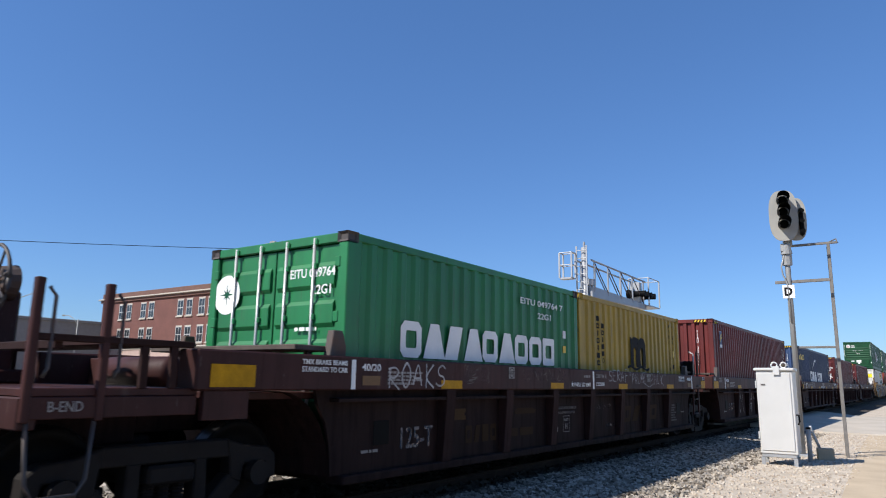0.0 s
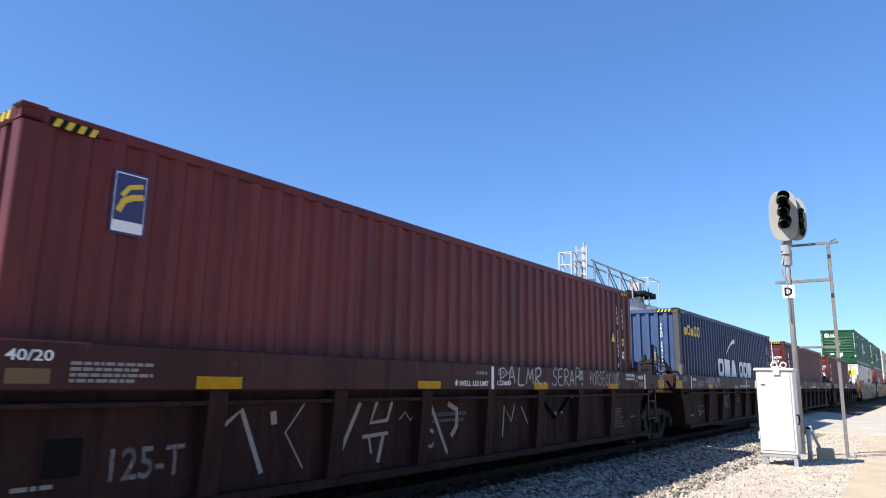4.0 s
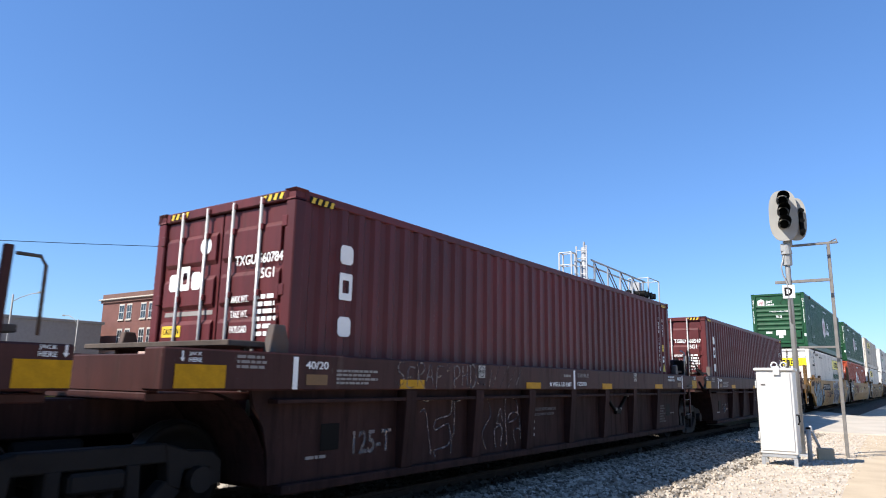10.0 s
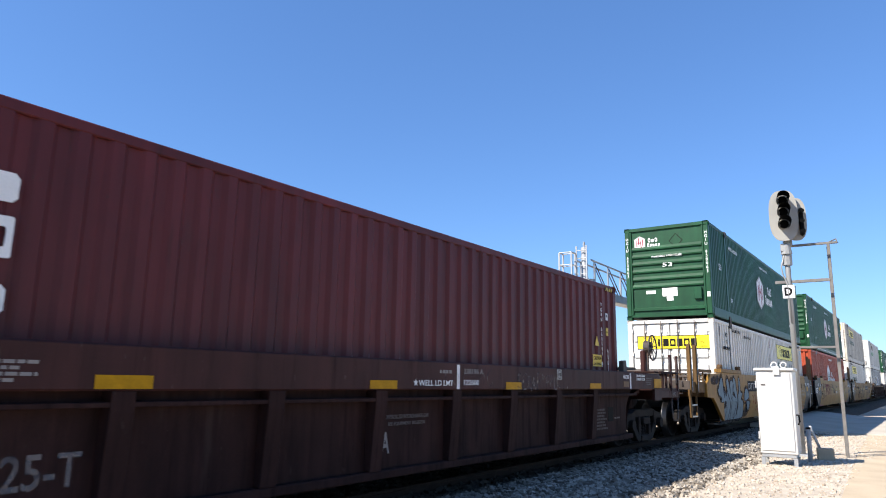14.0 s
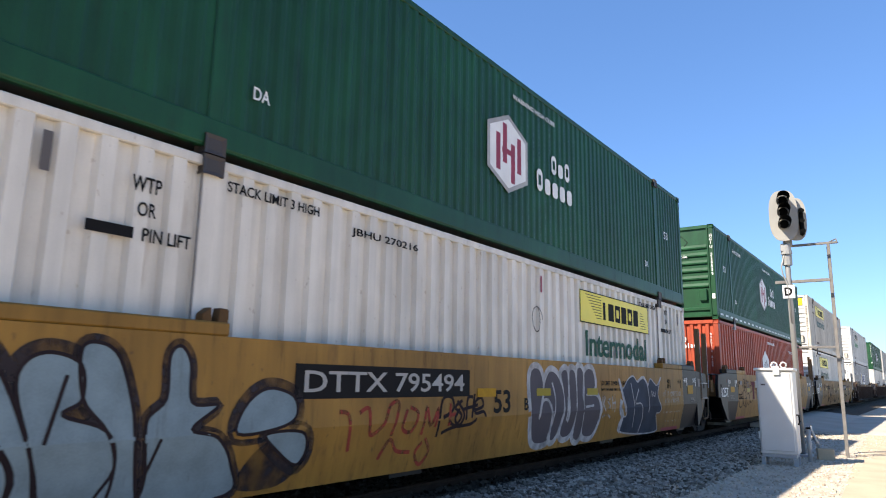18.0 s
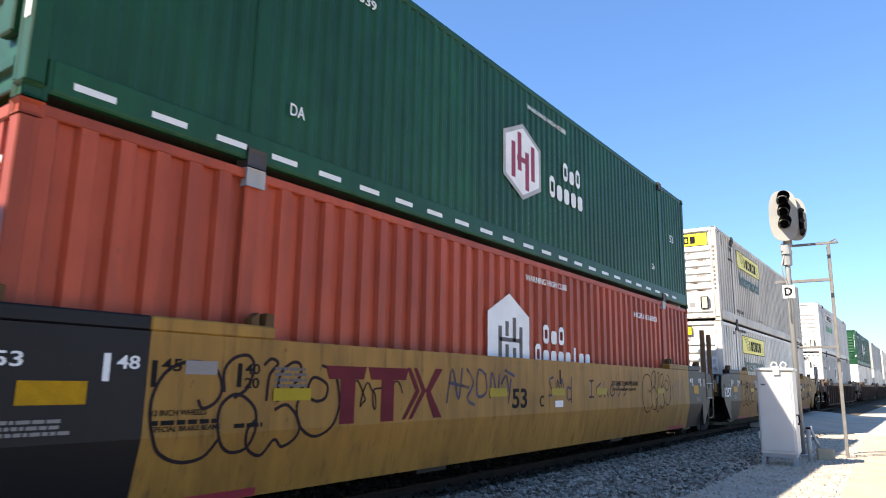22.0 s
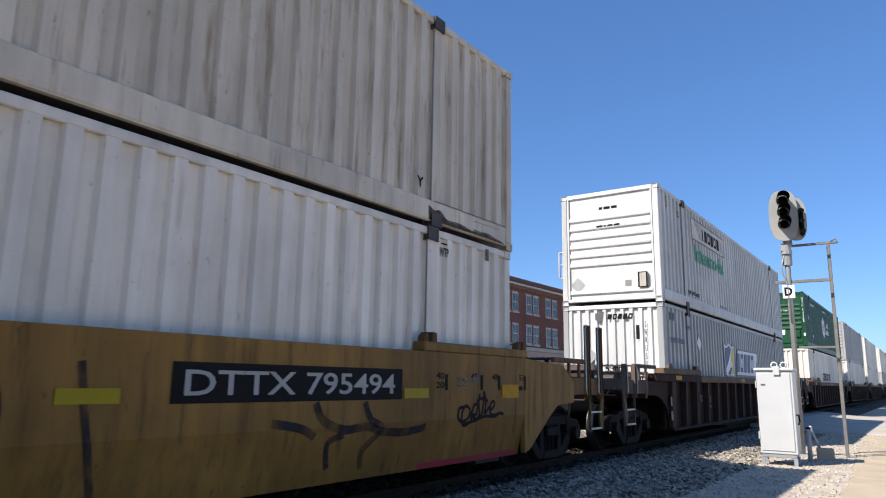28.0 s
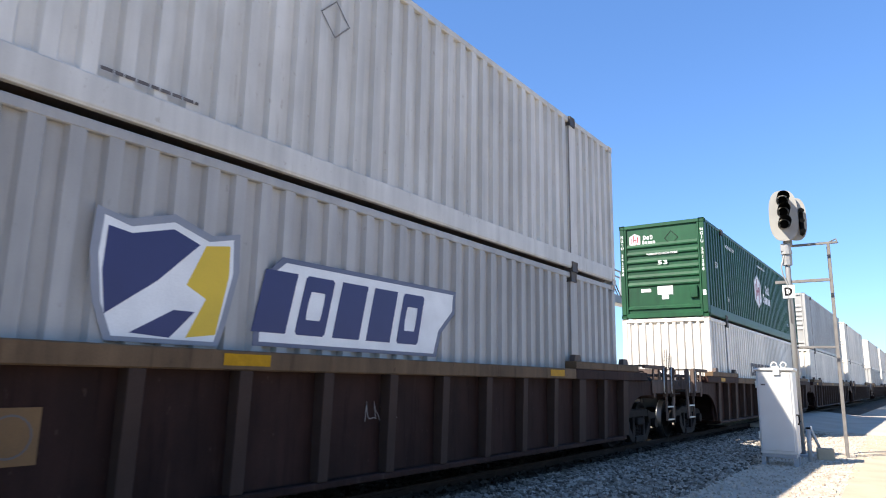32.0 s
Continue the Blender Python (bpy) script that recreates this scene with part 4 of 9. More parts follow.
def end_platform(root, sy, mat=None, L=12.192):
    """The coupler end of a brown car: deck, rails, ladder posts and hand brake; sy = -1 at its front, 1 at its rear."""
    mat = mat or M_CAR
    y = (lambda a: -a) if sy < 0 else (lambda a: L + a)
    span = lambda a, b: sorted((y(a), y(b)))
    part("platform", Shape().box(-1.42, 1.42, *span(1.9, 3.25), 1.17, 1.23), mat, root, bevel=0.008)
    for x in (-1.44, 1.44):
        plate_x = sorted((x, x * 0.97))
        part("platform_side", Shape().box(*plate_x, *span(1.92, 3.24), 1.02, 1.17), mat, root, bevel=0.006)
    part("striker_beam", Shape().box(-1.42, 1.42, *span(3.13, 3.26), 0.95, 1.17), mat, root, bevel=0.012)
    part("draft_sill", Shape().box(-0.32, 0.32, *span(1.75, 3.30), 0.72, 1.02), M_CAR_LOW, root, bevel=0.015)
    part("coupler_shank", Shape().box(-0.08, 0.08, *span(3.30, 3.62), 0.80, 0.95), M_TRUCK, root, bevel=0.015)
    part("coupler_head", Shape().prism([(-0.17, 3.55), (0.15, 3.55), (0.20, 3.75), (0.05, 3.80), (-0.02, 3.68), (-0.14, 3.86), (-0.22, 3.78)], lambda a, b, d: (a, y(b), 0.72 + d), 0.32), M_TRUCK, root, bevel=0.02)
    # posts and hand rails
    for x in (-1.42, 1.42):
        for a, top in ((3.22, 1.98), (2.72, 1.99)):
            post = part("grab_post", Shape().box(x - 0.03, x + 0.03, *span(a - 0.03, a + 0.03), 1.0, top), mat, root, bevel=0.008)
            part("grab_iron", Shape().tube([(x + 0.02, y(a - 0.08), 1.3), (x + 0.02, y(a - 0.11), 1.36), (x + 0.02, y(a - 0.11), 1.86), (x + 0.02, y(a - 0.06), 1.92)], 0.014, 6), M_CASTING, post, smooth=True)
        part("hand_rail", Shape().box(x - 0.03, x + 0.03, *span(1.98, 3.2), 1.55, 1.60), M_CAR_LOW, root, bevel=0.006)
        for a in (2.15, 2.4):
            part("rail_leg", Shape().box(x - 0.02, x + 0.02, *span(a - 0.03, a + 0.03), 1.23, 1.55), M_CAR_LOW, root)
        part("stirrup", Shape().tube([(x, y(3.2), 1.0), (x, y(3.16), 0.6), (x, y(3.1), 0.5), (x, y(2.82), 0.5), (x, y(2.76), 0.6), (x, y(2.74), 1.0)], 0.017, 6), M_CASTING, root, smooth=True)
    part("cross_rail", Shape().box(-1.39, 1.39, *span(3.0, 3.06), 1.50, 1.56), M_CAR_LOW, root, bevel=0.006)
    part("deck_grating", Shape().box(-1.3, 1.3, *span(1.95, 2.5), 1.56, 1.60), M_CAR_LOW, root, bevel=0.006)
    # hand brake wheel on its stand; at the rear end it faces the side
    if sy < 0:
        xw, yw, zw, r = -0.62, y(2.62), 2.16, 0.34
        put = lambda a, b, d: (xw + a, yw - d, zw + b)
    else:
        xw, yw, zw, r = 0.92, y(2.70), 2.16, 0.29
        put = lambda a, b, d: (xw + d, yw + a, zw + b)
    stand = part("brake_stand", Shape().box(xw - 0.14, xw - 0.02, yw - 0.16, yw + 0.16, 1.23, 2.10), mat, root, bevel=0.03)
    part("stand_foot", Shape().box(xw - 0.2, xw + 0.08, yw - 0.24, yw + 0.24, 1.23, 1.36), mat, stand, bevel=0.02)
    part("gear_case", Shape().tube([put(0, 0, -0.06), put(0, 0, 0.08)], [0.17, 0.14], 16), M_CASTING, stand)
    wheel = part("brake_wheel", Shape().tube([put(r * math.cos(k * math.pi / 12), r * math.sin(k * math.pi / 12), 0.12) for k in range(25)], 0.019, 6), M_CASTING, root, "rusty spoked brake wheel", smooth=True)
    for k in range(8):
        a = k * math.pi / 4 + 0.2
        part("spoke", Shape().tube([put(0, 0, 0.10), put(r * 0.98 * math.cos(a), r * 0.98 * math.sin(a), 0.12)], 0.012, 5), M_CASTING, wheel)
    part("brake_chain", Shape().tube([put(-0.08, -0.1, 0.02), put(-0.1, -0.5, 0.03), put(-0.06, -0.9, 0.0)], 0.018, 5), M_CASTING, root)
    part("air_tank", Shape().tube([(-0.6, y(1.55), 1.36), (-0.55, y(1.55), 1.36), (0.5, y(1.55), 1.36), (0.55, y(1.55), 1.36)], [0.1, 0.15, 0.15, 0.1], 14), mat, root, smooth=True)
    part("air_hose", Shape().tube([(0.3, y(3.3), 0.85), (0.32, y(3.5), 0.55), (0.28, y(3.7), 0.33), (0.2, y(3.9), 0.30)], 0.024, 6), M_BLACK, root, smooth=True)
    # drop plates with reflectors
    for x in (1.445,):
        part("drop_plate", Shape().box(x - 0.03, x + 0.03, *span(1.42, 1.88), 0.97, 1.209), mat, root, bevel=0.004)
    xs = 1.503 if sy < 0 else 1.479
    part("reflector", Shape().box(xs - 0.002, xs + 0.003, *span(1.39, 1.85), 1.24, 1.43), M_REFLECT, root)
    if sy < 0:
        lettering(root, "B-END", M_DULL_MARK, on_side(1.446, y(3.08), 1.07), 0.07, 0.24)
    else:
        lettering(root, "A-END", M_DULL_MARK, on_side(1.446, y(2.75), 1.07), 0.07, 0.24)


def marks(root, a_end=False, letter="A", b_end=False):
    """Reflectors, white bars and stencils on the near sill."""
    x = 1.503
    for y, w, z, h in ((-1.39, 0.48, 1.23, 0.19), (0.01, 0.28, 1.26, 0.10), (1.43, 0.45, 1.225, 0.10), (4.37, 0.45, 1.225, 0.09), (7.22, 0.45, 1.215, 0.10), (10.12, 0.48, 1.225, 0.09), (11.72, 0.28, 1.26, 0.10)):
        if b_end and y < -1:
            continue
        plate(root, M_DIRTY_REFLECT if w < 0.3 else M_REFLECT, on_side(x, y, z), rect(w, h), "reflector")
    if not a_end:
        plate(root, M_REFLECT, on_side(1.472, 13.03, 1.23), rect(0.38, 0.19), "reflector")
    for y in (-0.16, 6.0, 12.06):
        plate(root, M_WHITE_MARK, on_side(x, y, 1.22), rect(0.06, 0.30), "load_line")
    for y in (0.0, 11.70):
        lettering(root, "40/20", M_WHITE_MARK, on_side(x, y, 1.41), 0.075, 0.30)
    spots = [(1.473, 12.52, 0.50)] if a_end else [(1.503, 11.02, 0.46)]
    if b_end:
        spots.append((1.503, -0.84, 0.62))
    for tx, ty, tw in spots:
        lettering(root, "TMX BRAKE BEAMS", M_WHITE_MARK, on_side(tx, ty, 1.455), 0.05, tw)
        lettering(root, "STANDARD TO CAR", M_WHITE_MARK, on_side(tx, ty, 1.385), 0.05, tw)
    if a_end:
        bars(root, M_GREY_MARK, on_side(1.473, 13.1, 1.30), 0.36, 0.16, 4, 23)
    plate(root, M_WHITE_MARK, on_side(x, 5.16, 1.295), [((0.045 if k % 2 == 0 else 0.018) * math.sin(k * math.pi / 5), (0.045 if k % 2 == 0 else 0.018) * math.cos(k * math.pi / 5)) for k in range(10)], "star")
    lettering(root, "WELL LD LMT", M_WHITE_MARK, on_side(x, 5.22, 1.26), 0.065, 0.70)
    lettering(root, {"B": "122500", "E": "122700"}.get(letter, "122600"), M_WHITE_MARK, on_side(x, 6.16, 1.27), 0.065, 0.36)
    lettering(root, "238196 " + letter, M_DULL_MARK, on_side(x, 6.16, 1.41), 0.065, 0.46)
    lettering(root, letter, M_DULL_MARK, on_side(1.349, 4.76, 0.52), 0.23, 0.145, bold=0.02)
    bars(root, M_DULL_MARK, on_side(x, 5.63, 1.41), 0.28, 0.065, 1, 15)
    bars(root, M_DULL_MARK, on_side(x, 0.42, 1.27), 0.66, 0.16, 4, 6)
    if not b_end:
        bars(root, M_DULL_MARK, on_side(x, -0.80, 1.40), 0.36, 0.13, 3, 25)
    for jx, jy, ax in ((x, -1.27, -1.33), (1.473, 13.18, 13.36)):
        if (b_end and jy < 0) or (a_end and jy > 0):
            continue
        lettering(root, "JACK", M_WHITE_MARK, on_side(jx, jy, 1.485), 0.035, 0.12)
        lettering(root, "HERE", M_WHITE_MARK, on_side(jx, jy, 1.44), 0.035, 0.12)
        plate(root, M_WHITE_MARK, on_side(jx, ax, 1.44), [(0, 0), (0.022, 0.03), (0.008, 0.03), (0.008, 0.085), (-0.008, 0.085), (-0.008, 0.03), (-0.022, 0.03)], "arrow")
    lettering(root, "125-T", M_CHALK, on_side(1.349, 0.86, 0.55), 0.24, 0.62)
    bars(root, M_DULL_MARK, on_side(1.349, 0.2, 0.55), 0.36, 0.05, 1, 8)
    bars(root, M_WORN_MARK, on_side(1.349, 10.55, 0.49), 0.70, 0.39, 7, 9)
    lettering(root, "CONTROLLED INTERCHANGE CAR", M_GREY_MARK, on_side(1.349, 4.78, 0.89), 0.045, 0.85)
    lettering(root, "SEE EQUIPMENT REGISTER", M_GREY_MARK, on_side(1.349, 4.87, 0.81), 0.045, 0.69)
    if letter in "BD":
        blocks(root, M_FADED_GOLD, on_side(1.349, 7.75, 0.58), 4, 2.1, 0.30, 0.2, "dzsd", slant=0.3)
    for py in (3.06, 8.83) if letter in "BE" else (8.83,):
        pl = plate(root, M_DULL_MARK if letter == "B" else M_PLACARD, on_side(x, py, 1.365), rect(0.16, 0.16), "placard")
        lettering(pl, "110", M_BLACK_MARK, Matrix.Translation((0.035, 0.055, 0.0035)), 0.05, 0.09)
        part("placard_ring", ribbon(ring(20, 0.065, 0.065, 0.08, 0.08), 0.010, True), M_BLACK_MARK, pl, at=Matrix.Translation((0, 0, 0.002)))
    bars(root, M_GREY_MARK, on_side(1.349, 11.58, 0.66), 0.36, 0.05, 1, 21)
    if letter == "B":
        part("stencil_frame", ribbon(rect(0.24, 0.25), 0.012, True), M_DULL_MARK, root, at=on_side(1.349, 5.10, 0.53))
        lettering(root, "H", M_DULL_MARK, on_side(1.349, 5.18, 0.57), 0.09)
        lettering(root, "PLATE", M_DULL_MARK, on_side(1.349, 5.14, 0.70), 0.04, 0.16)


WALL_TOP = 1.66


def yellow_unit(u, grey_front=False, grey_rear=False, paint=M_YELLOW_CAR, group="yellow well cars"):
    """One unit of the smooth-sided yellow car for long containers."""
    L = 16.15
    root = thing("well_car", "yellow articulated well car covered with spray paint, on the rails", "rail car", group)
    root["u"], root["z"] = u, 0.0

    def wall(y0, y1, mat, name):
        x = 1.5
        prof = [(x - 0.14, WALL_TOP), (x, WALL_TOP), (x, 0.86), (x - 0.13, 0.30), (x - 0.3, 0.30)]
        both_sides(name, Shape().sheet([[(a, y, b) for y in (y0, y1)] for a, b in prof]), mat, root)

    g0, g1 = 1.05, L - 0.84
    wall(g0 if grey_front else -0.15, g1 if grey_rear else L + 0.15, paint, "side_wall")
    if grey_front:
        wall(-0.3, g0 - 0.003, M_GREY_CAR, "end_wall")
    if grey_rear:
        wall(g1 + 0.003, L + 0.3, M_GREY_CAR, "end_wall")
    for front in (True, False):
        grey = grey_front if front else grey_rear
        end_mat = M_GREY_CAR if grey else paint
        y = (lambda a: a) if front else (lambda a: L - a)
        span = lambda a, b: sorted((y(a), y(b)))
        e0 = -0.303 if grey else -0.153
        tip = -1.3 if grey else -1.85
        out = [(y(e0), WALL_TOP), (y(e0), 0.32), (y(e0 - 0.15), 0.36), (y(-0.95), 0.80), (y(tip + 0.25 if grey else -1.25), 0.97), (y(tip), 1.0), (y(tip), 1.33), (y(tip + 0.08 if grey else -1.45), 1.6)]
        both_sides("end_plate", Shape().prism(out, lambda a, b, d: (1.42 + d, a, b), 0.08), end_mat, root, 0.006)
        part("end_deck", Shape().box(-1.41, 1.41, *span(tip + 0.05, -0.3), 1.08, 1.14), M_GRIMY_YELLOW, root)
        if grey:
            plate(root, M_BLACK, on_side(1.5025, min(y(-1.05), y(-0.90)), 1.23), rect(0.15, 0.11), "pocket", 0.002)
        part("end_beam", Shape().box(-1.41, 1.41, *span(tip + 0.01, tip + 0.13), 1.0, 1.36), M_GRIMY_YELLOW, root, bevel=0.01)
        arch_plate(root, y(-0.1), 1 if front else -1, M_GREY_CAR, 1.1, 0.9)
        edge = (g0 if front else 0.84) if grey else -0.25
        if grey:
            both_sides("raised_chord", Shape().box(1.30, 1.5, *span(-0.25, edge - 0.003), WALL_TOP + 0.002, WALL_TOP + 0.12), end_mat, root, 0.015)
            # ochre brackets and the crossover beam over the shared truck
            part("crossover_beam", Shape().box(-1.25, 1.25, *span(-1.28, -1.12), 1.16, 1.46), M_OCHRE, root, bevel=0.012)
            both_sides("end_bracket", Shape().prism([(y(-1.30), 1.12), (y(-1.58), 1.12), (y(-1.58), 1.40), (y(-1.52), 1.46), (y(-1.30), 1.46)], lambda a, b, d: (1.24 + d, a, b), 0.14), M_OCHRE, root, 0.01)
            part("brake_cylinder", Shape().tube([(-0.5, y(-1.0), 1.32), (0.35, y(-1.0), 1.32)], 0.12, 12), M_GRIMY_YELLOW, root, smooth=True)
        both_sides("raised_chord", Shape().box(1.30, 1.5, *span(edge, 2.28), WALL_TOP + 0.002, WALL_TOP + 0.12), paint, root, 0.015)
        for gy in (-0.12, 2.14):
            c = y(gy)
            both_sides("guide_block", Shape().prism([(c - 0.13, 1.66), (c + 0.13, 1.66), (c + 0.13, 1.89), (c + 0.04, 1.90), (c + 0.02, 1.74), (c - 0.03, 1.74), (c - 0.05, 1.90), (c - 0.13, 1.84)], lambda a, b, d: (1.37 + d, a, b), 0.11), M_GRIMY_YELLOW, root, 0.008)
        part("walkway", Shape().box(-1.3, 1.3, *span(-1.15, -0.4), 1.60, 1.635), M_CASTING, root, bevel=0.008)
        for x in (-1.2, -0.4, 0.4, 1.2):
            part("walkway_leg", Shape().box(x - 0.03, x + 0.03, y(-0.8) - 0.03, y(-0.8) + 0.03, 1.14, 1.60), M_GRIMY_YELLOW, root)
        part("centre_sill", Shape().box(-0.3, 0.3, *span(-2.0, -0.2), 0.78, 1.078), M_GREY_CAR, root, bevel=0.015)
    for x in (-1.46, 1.46):
        if grey_rear:
            end_ladder(root, x, L + 0.73, L + 1.37, 2.75, 2.67, M_RUSTY_POST)
    for sy, there in ((-1, not grey_front), (1, not grey_rear)):
        if there:
            yellow_platform(root, sy, L, reach=0.155 if sy < 0 else 0.0)
    for y in (0.5, 5.0, 11.0, 15.6):
        part("floor_beam", Shape().box(-1.3, 1.3, y - 0.3, y + 0.3, 0.24, 0.33), M_GREY_CAR, root)
    truck(root, -1.83)
    if not grey_rear:
        truck(root, L + 1.83)
    return root


def end_ladder(root, x, ya, yb, ta, tb, mat=None):
    """Two wide channel stiles with pale grab irons, rungs and a bent stirrup below."""
    mat = mat or M_OCHRE
    for yy, top in ((ya, ta), (yb, tb)):
        stile = part("ladder_stile", Shape().box(x - 0.05, x - 0.038, yy - 0.05, yy + 0.05, 0.95, top).box(x - 0.038, x + 0.05, yy - 0.05, yy - 0.038, 0.95, top).box(
            x - 0.038, x + 0.05, yy + 0.038, yy + 0.05, 0.95, top).box(x + 0.02, x + 0.03, yy - 0.038, yy + 0.038, 0.95, top), mat, root, bevel=0.003)
        part("grab_iron", Shape().tube([(x + 0.03, yy + 0.06, 1.2), (x + 0.03, yy + 0.11, 1.25), (x + 0.03, yy + 0.11, top - 0.06), (x + 0.03, yy + 0.05, top - 0.02)], 0.013, 6), M_ROD, stile, smooth=True)
    for z in (0.98, 1.36):
        part("rung", Shape().tube([(x + 0.03, ya, z), (x + 0.03, yb, z)], 0.016, 6), M_ROD, root, smooth=True)
    part("stirrup", Shape().tube([(x + 0.03, ya, 0.98), (x + 0.03, ya + 0.05, 0.6), (x + 0.03, ya + 0.14, 0.46), (x + 0.03, yb - 0.14, 0.48), (x + 0.03, yb - 0.04, 0.6), (x + 0.03, yb, 0.98)], 0.018, 6), mat, root, smooth=True)


def tread_mesh(w, d):
    """A perforated tread: two crossing sets of bars with open holes, a raised rim round it."""
    s = Shape()
    n, m = max(2, int(w / 0.09)), max(2, int(d / 0.09))
    for k in range(n + 1):
        a = k * w / n
        s.box(a - 0.016, a + 0.016, 0, d, -0.014, 0.0)
    for k in range(m + 1):
        b = k * d / m
        s.box(0, w, b - 0.016, b + 0.016, -0.030, -0.015)
    return s


def yellow_platform(root, sy, L, mat=None, tall=2.32, reach=0.0, beam=None):
    """The coupler end of a long car: cross beam with studs, side panels, ladder posts, crossover treads, tank and valves."""
    mat = mat or M_OCHRE
    beam = beam or M_GREY_BEAM
    y = (lambda a: -a - reach) if sy < 0 else (lambda a: L + a + reach)
    span = lambda a, b: sorted((y(a), y(b)))
    out = 1 if sy > 0 else -1
    part("cross_beam", Shape().box(-1.47, 1.47, *span(3.02, 3.14), 1.19, 1.42), beam, root, bevel=0.012)
    part("top_bar", Shape().box(-1.47, 1.47, *span(3.03, 3.12), 1.49, 1.55), beam, root, bevel=0.008)
    for x in (-1.3, -0.78, -0.26, 0.26, 0.78, 1.3):
        part("bar_stud", Shape().box(x - 0.03, x + 0.03, *span(3.04, 3.11), 1.42, 1.49), beam, root)
        yo = y(3.14)
        part("bar_hook", Shape().tube([(x - 0.02, yo, 1.40), (x - 0.02, yo + out * 0.03, 1.38), (x - 0.02, yo + out * 0.03, 1.30), (x - 0.02, yo, 1.28)], 0.013, 6), M_CASTING, root)
    part("platform", Shape().box(-1.4, 1.4, *span(1.86 - reach, 3.02), 1.14, 1.19), M_CASTING, root, bevel=0.006)
    part("draft_sill", Shape().box(-0.32, 0.32, *span(1.9 - reach, 3.2 - reach), 0.72, 1.06), M_GREY_CAR, root, bevel=0.015)
    part("coupler_shank", Shape().box(-0.08, 0.08, *span(3.2 - reach, 3.5 - reach), 0.80, 0.95), M_TRUCK, root, bevel=0.015)
    part("coupler_head", Shape().prism([(-0.17, 3.43), (0.15, 3.43), (0.20, 3.62), (0.05, 3.68), (-0.02, 3.56), (-0.14, 3.74), (-0.22, 3.66)], lambda a, b, d: (-a, y(b - reach), 0.72 + d), 0.32), M_TRUCK, root, bevel=0.02)
    for x in (-1.45, 1.45):
        for a in ((3.08, 2.54) if x > 0 else (3.08 - reach, 2.54 - reach)):
            post = part("grab_post", Shape().box(x - 0.045, x - 0.033, *span(a - 0.05, a + 0.05), 1.04, tall).box(x - 0.033, x + 0.04, *span(a - 0.05, a - 0.038), 1.04, tall).box(
                x - 0.033, x + 0.04, *span(a + 0.038, a + 0.05), 1.04, tall).box(x + 0.005, x + 0.015, *span(a - 0.038, a + 0.038), 1.04, tall), mat, root, bevel=0.003)
            part("grab_iron", Shape().tube([(x + 0.02, y(a - 0.07), 1.12), (x + 0.02, y(a - 0.12), 1.18), (x + 0.02, y(a - 0.12), tall - 0.06), (x + 0.02, y(a - 0.06), tall)], 0.013, 6), M_ROD, post, smooth=True)
        part("side_panel", Shape().box(x - 0.028, x - 0.004, *span(1.70 - reach, 3.02), 1.12, 1.40), mat, root, bevel=0.006)
        part("step_plate", Shape().prism([(3.20, 1.2), (3.12, 1.2), (2.98, 0.72), (3.02, 0.52), (3.12, 0.52)], lambda a, b, d: (x - 0.02 + d, y(a), b), 0.04), mat, root, bevel=0.004)
        for z in (0.54, 0.82):
            part("rung", Shape().box(x - 0.03, x + 0.03, *span(2.6, 3.05), z - 0.015, z + 0.015), M_ROD, root, bevel=0.004)
        part("step_hanger", Shape().box(x - 0.02, x + 0.02, *span(2.57, 2.61), 0.52, 1.04), mat, root)
        part("side_rail", Shape().box(x - 0.05, x + 0.02, *span(1.2 - reach, 2.52), 1.64, 1.72), mat, root, bevel=0.008)
        for a in (1.80, 2.20):
            part("rail_leg", Shape().box(x - 0.03, x + 0.0, *span(a - 0.035, a + 0.035), 1.40, 1.64), mat, root)
    # crossover treads on legs, and the perforated toe board in front of the well
    tread = tread_mesh(2.6, 0.52).mesh("walkway")
    deck = part("walkway", tread, M_GREY_BEAM, root, "perforated steel walkway", at=Matrix.Translation((-1.3, min(y(1.30), y(1.82)), 1.72)))
    for x in (-1.1, -0.5, 0.1, 0.7, 1.15):
        part("walkway_leg", Shape().box(x + 1.27, x + 1.33, 0.23, 0.29, -0.55, -0.03), M_CASTING, deck)
    part("toe_board", tread_mesh(2.7, 0.42).mesh("toe_board"), mat, root, "perforated end grating", at=pose(-1.35, y(1.62), 1.20, 62 if sy < 0 else 118))
    part("air_tank", Shape().tube([(-0.75, y(2.3), 1.50), (-0.68, y(2.3), 1.50), (0.5, y(2.3), 1.50), (0.57, y(2.3), 1.50)], [0.12, 0.2, 0.2, 0.12], 16), beam, root, smooth=True)
    for x in (-0.45, 0.3):
        part("tank_strap", Shape().box(x, x + 0.06, *span(2.09, 2.51), 1.19, 1.44), M_CASTING, root)
    part("valve_case", Shape().box(0.72, 1.0, *span(2.0, 2.35), 1.19, 1.58), mat, root, bevel=0.03)
    part("valve_body", Shape().tube([(0.66, y(2.6), 1.40), (1.06, y(2.6), 1.42)], [0.09, 0.07], 12), M_CASTING, root)
    for k in range(3):
        part("pipe", Shape().tube([(1.05, y(2.1 + 0.1 * k), 1.5), (1.18, y(2.1 + 0.1 * k), 1.52 - 0.03 * k), (1.22, y(2.3 + 0.1 * k), 1.36), (1.2, y(2.9), 1.25)], 0.014, 6), M_CASTING, root, smooth=True)
    part("air_hose", Shape().tube([(0.35, y(3.15), 0.95), (0.38, y(3.35), 0.62), (0.34, y(3.55), 0.38), (0.22, y(3.8), 0.32)], 0.026, 6), M_BLACK, root, smooth=True)
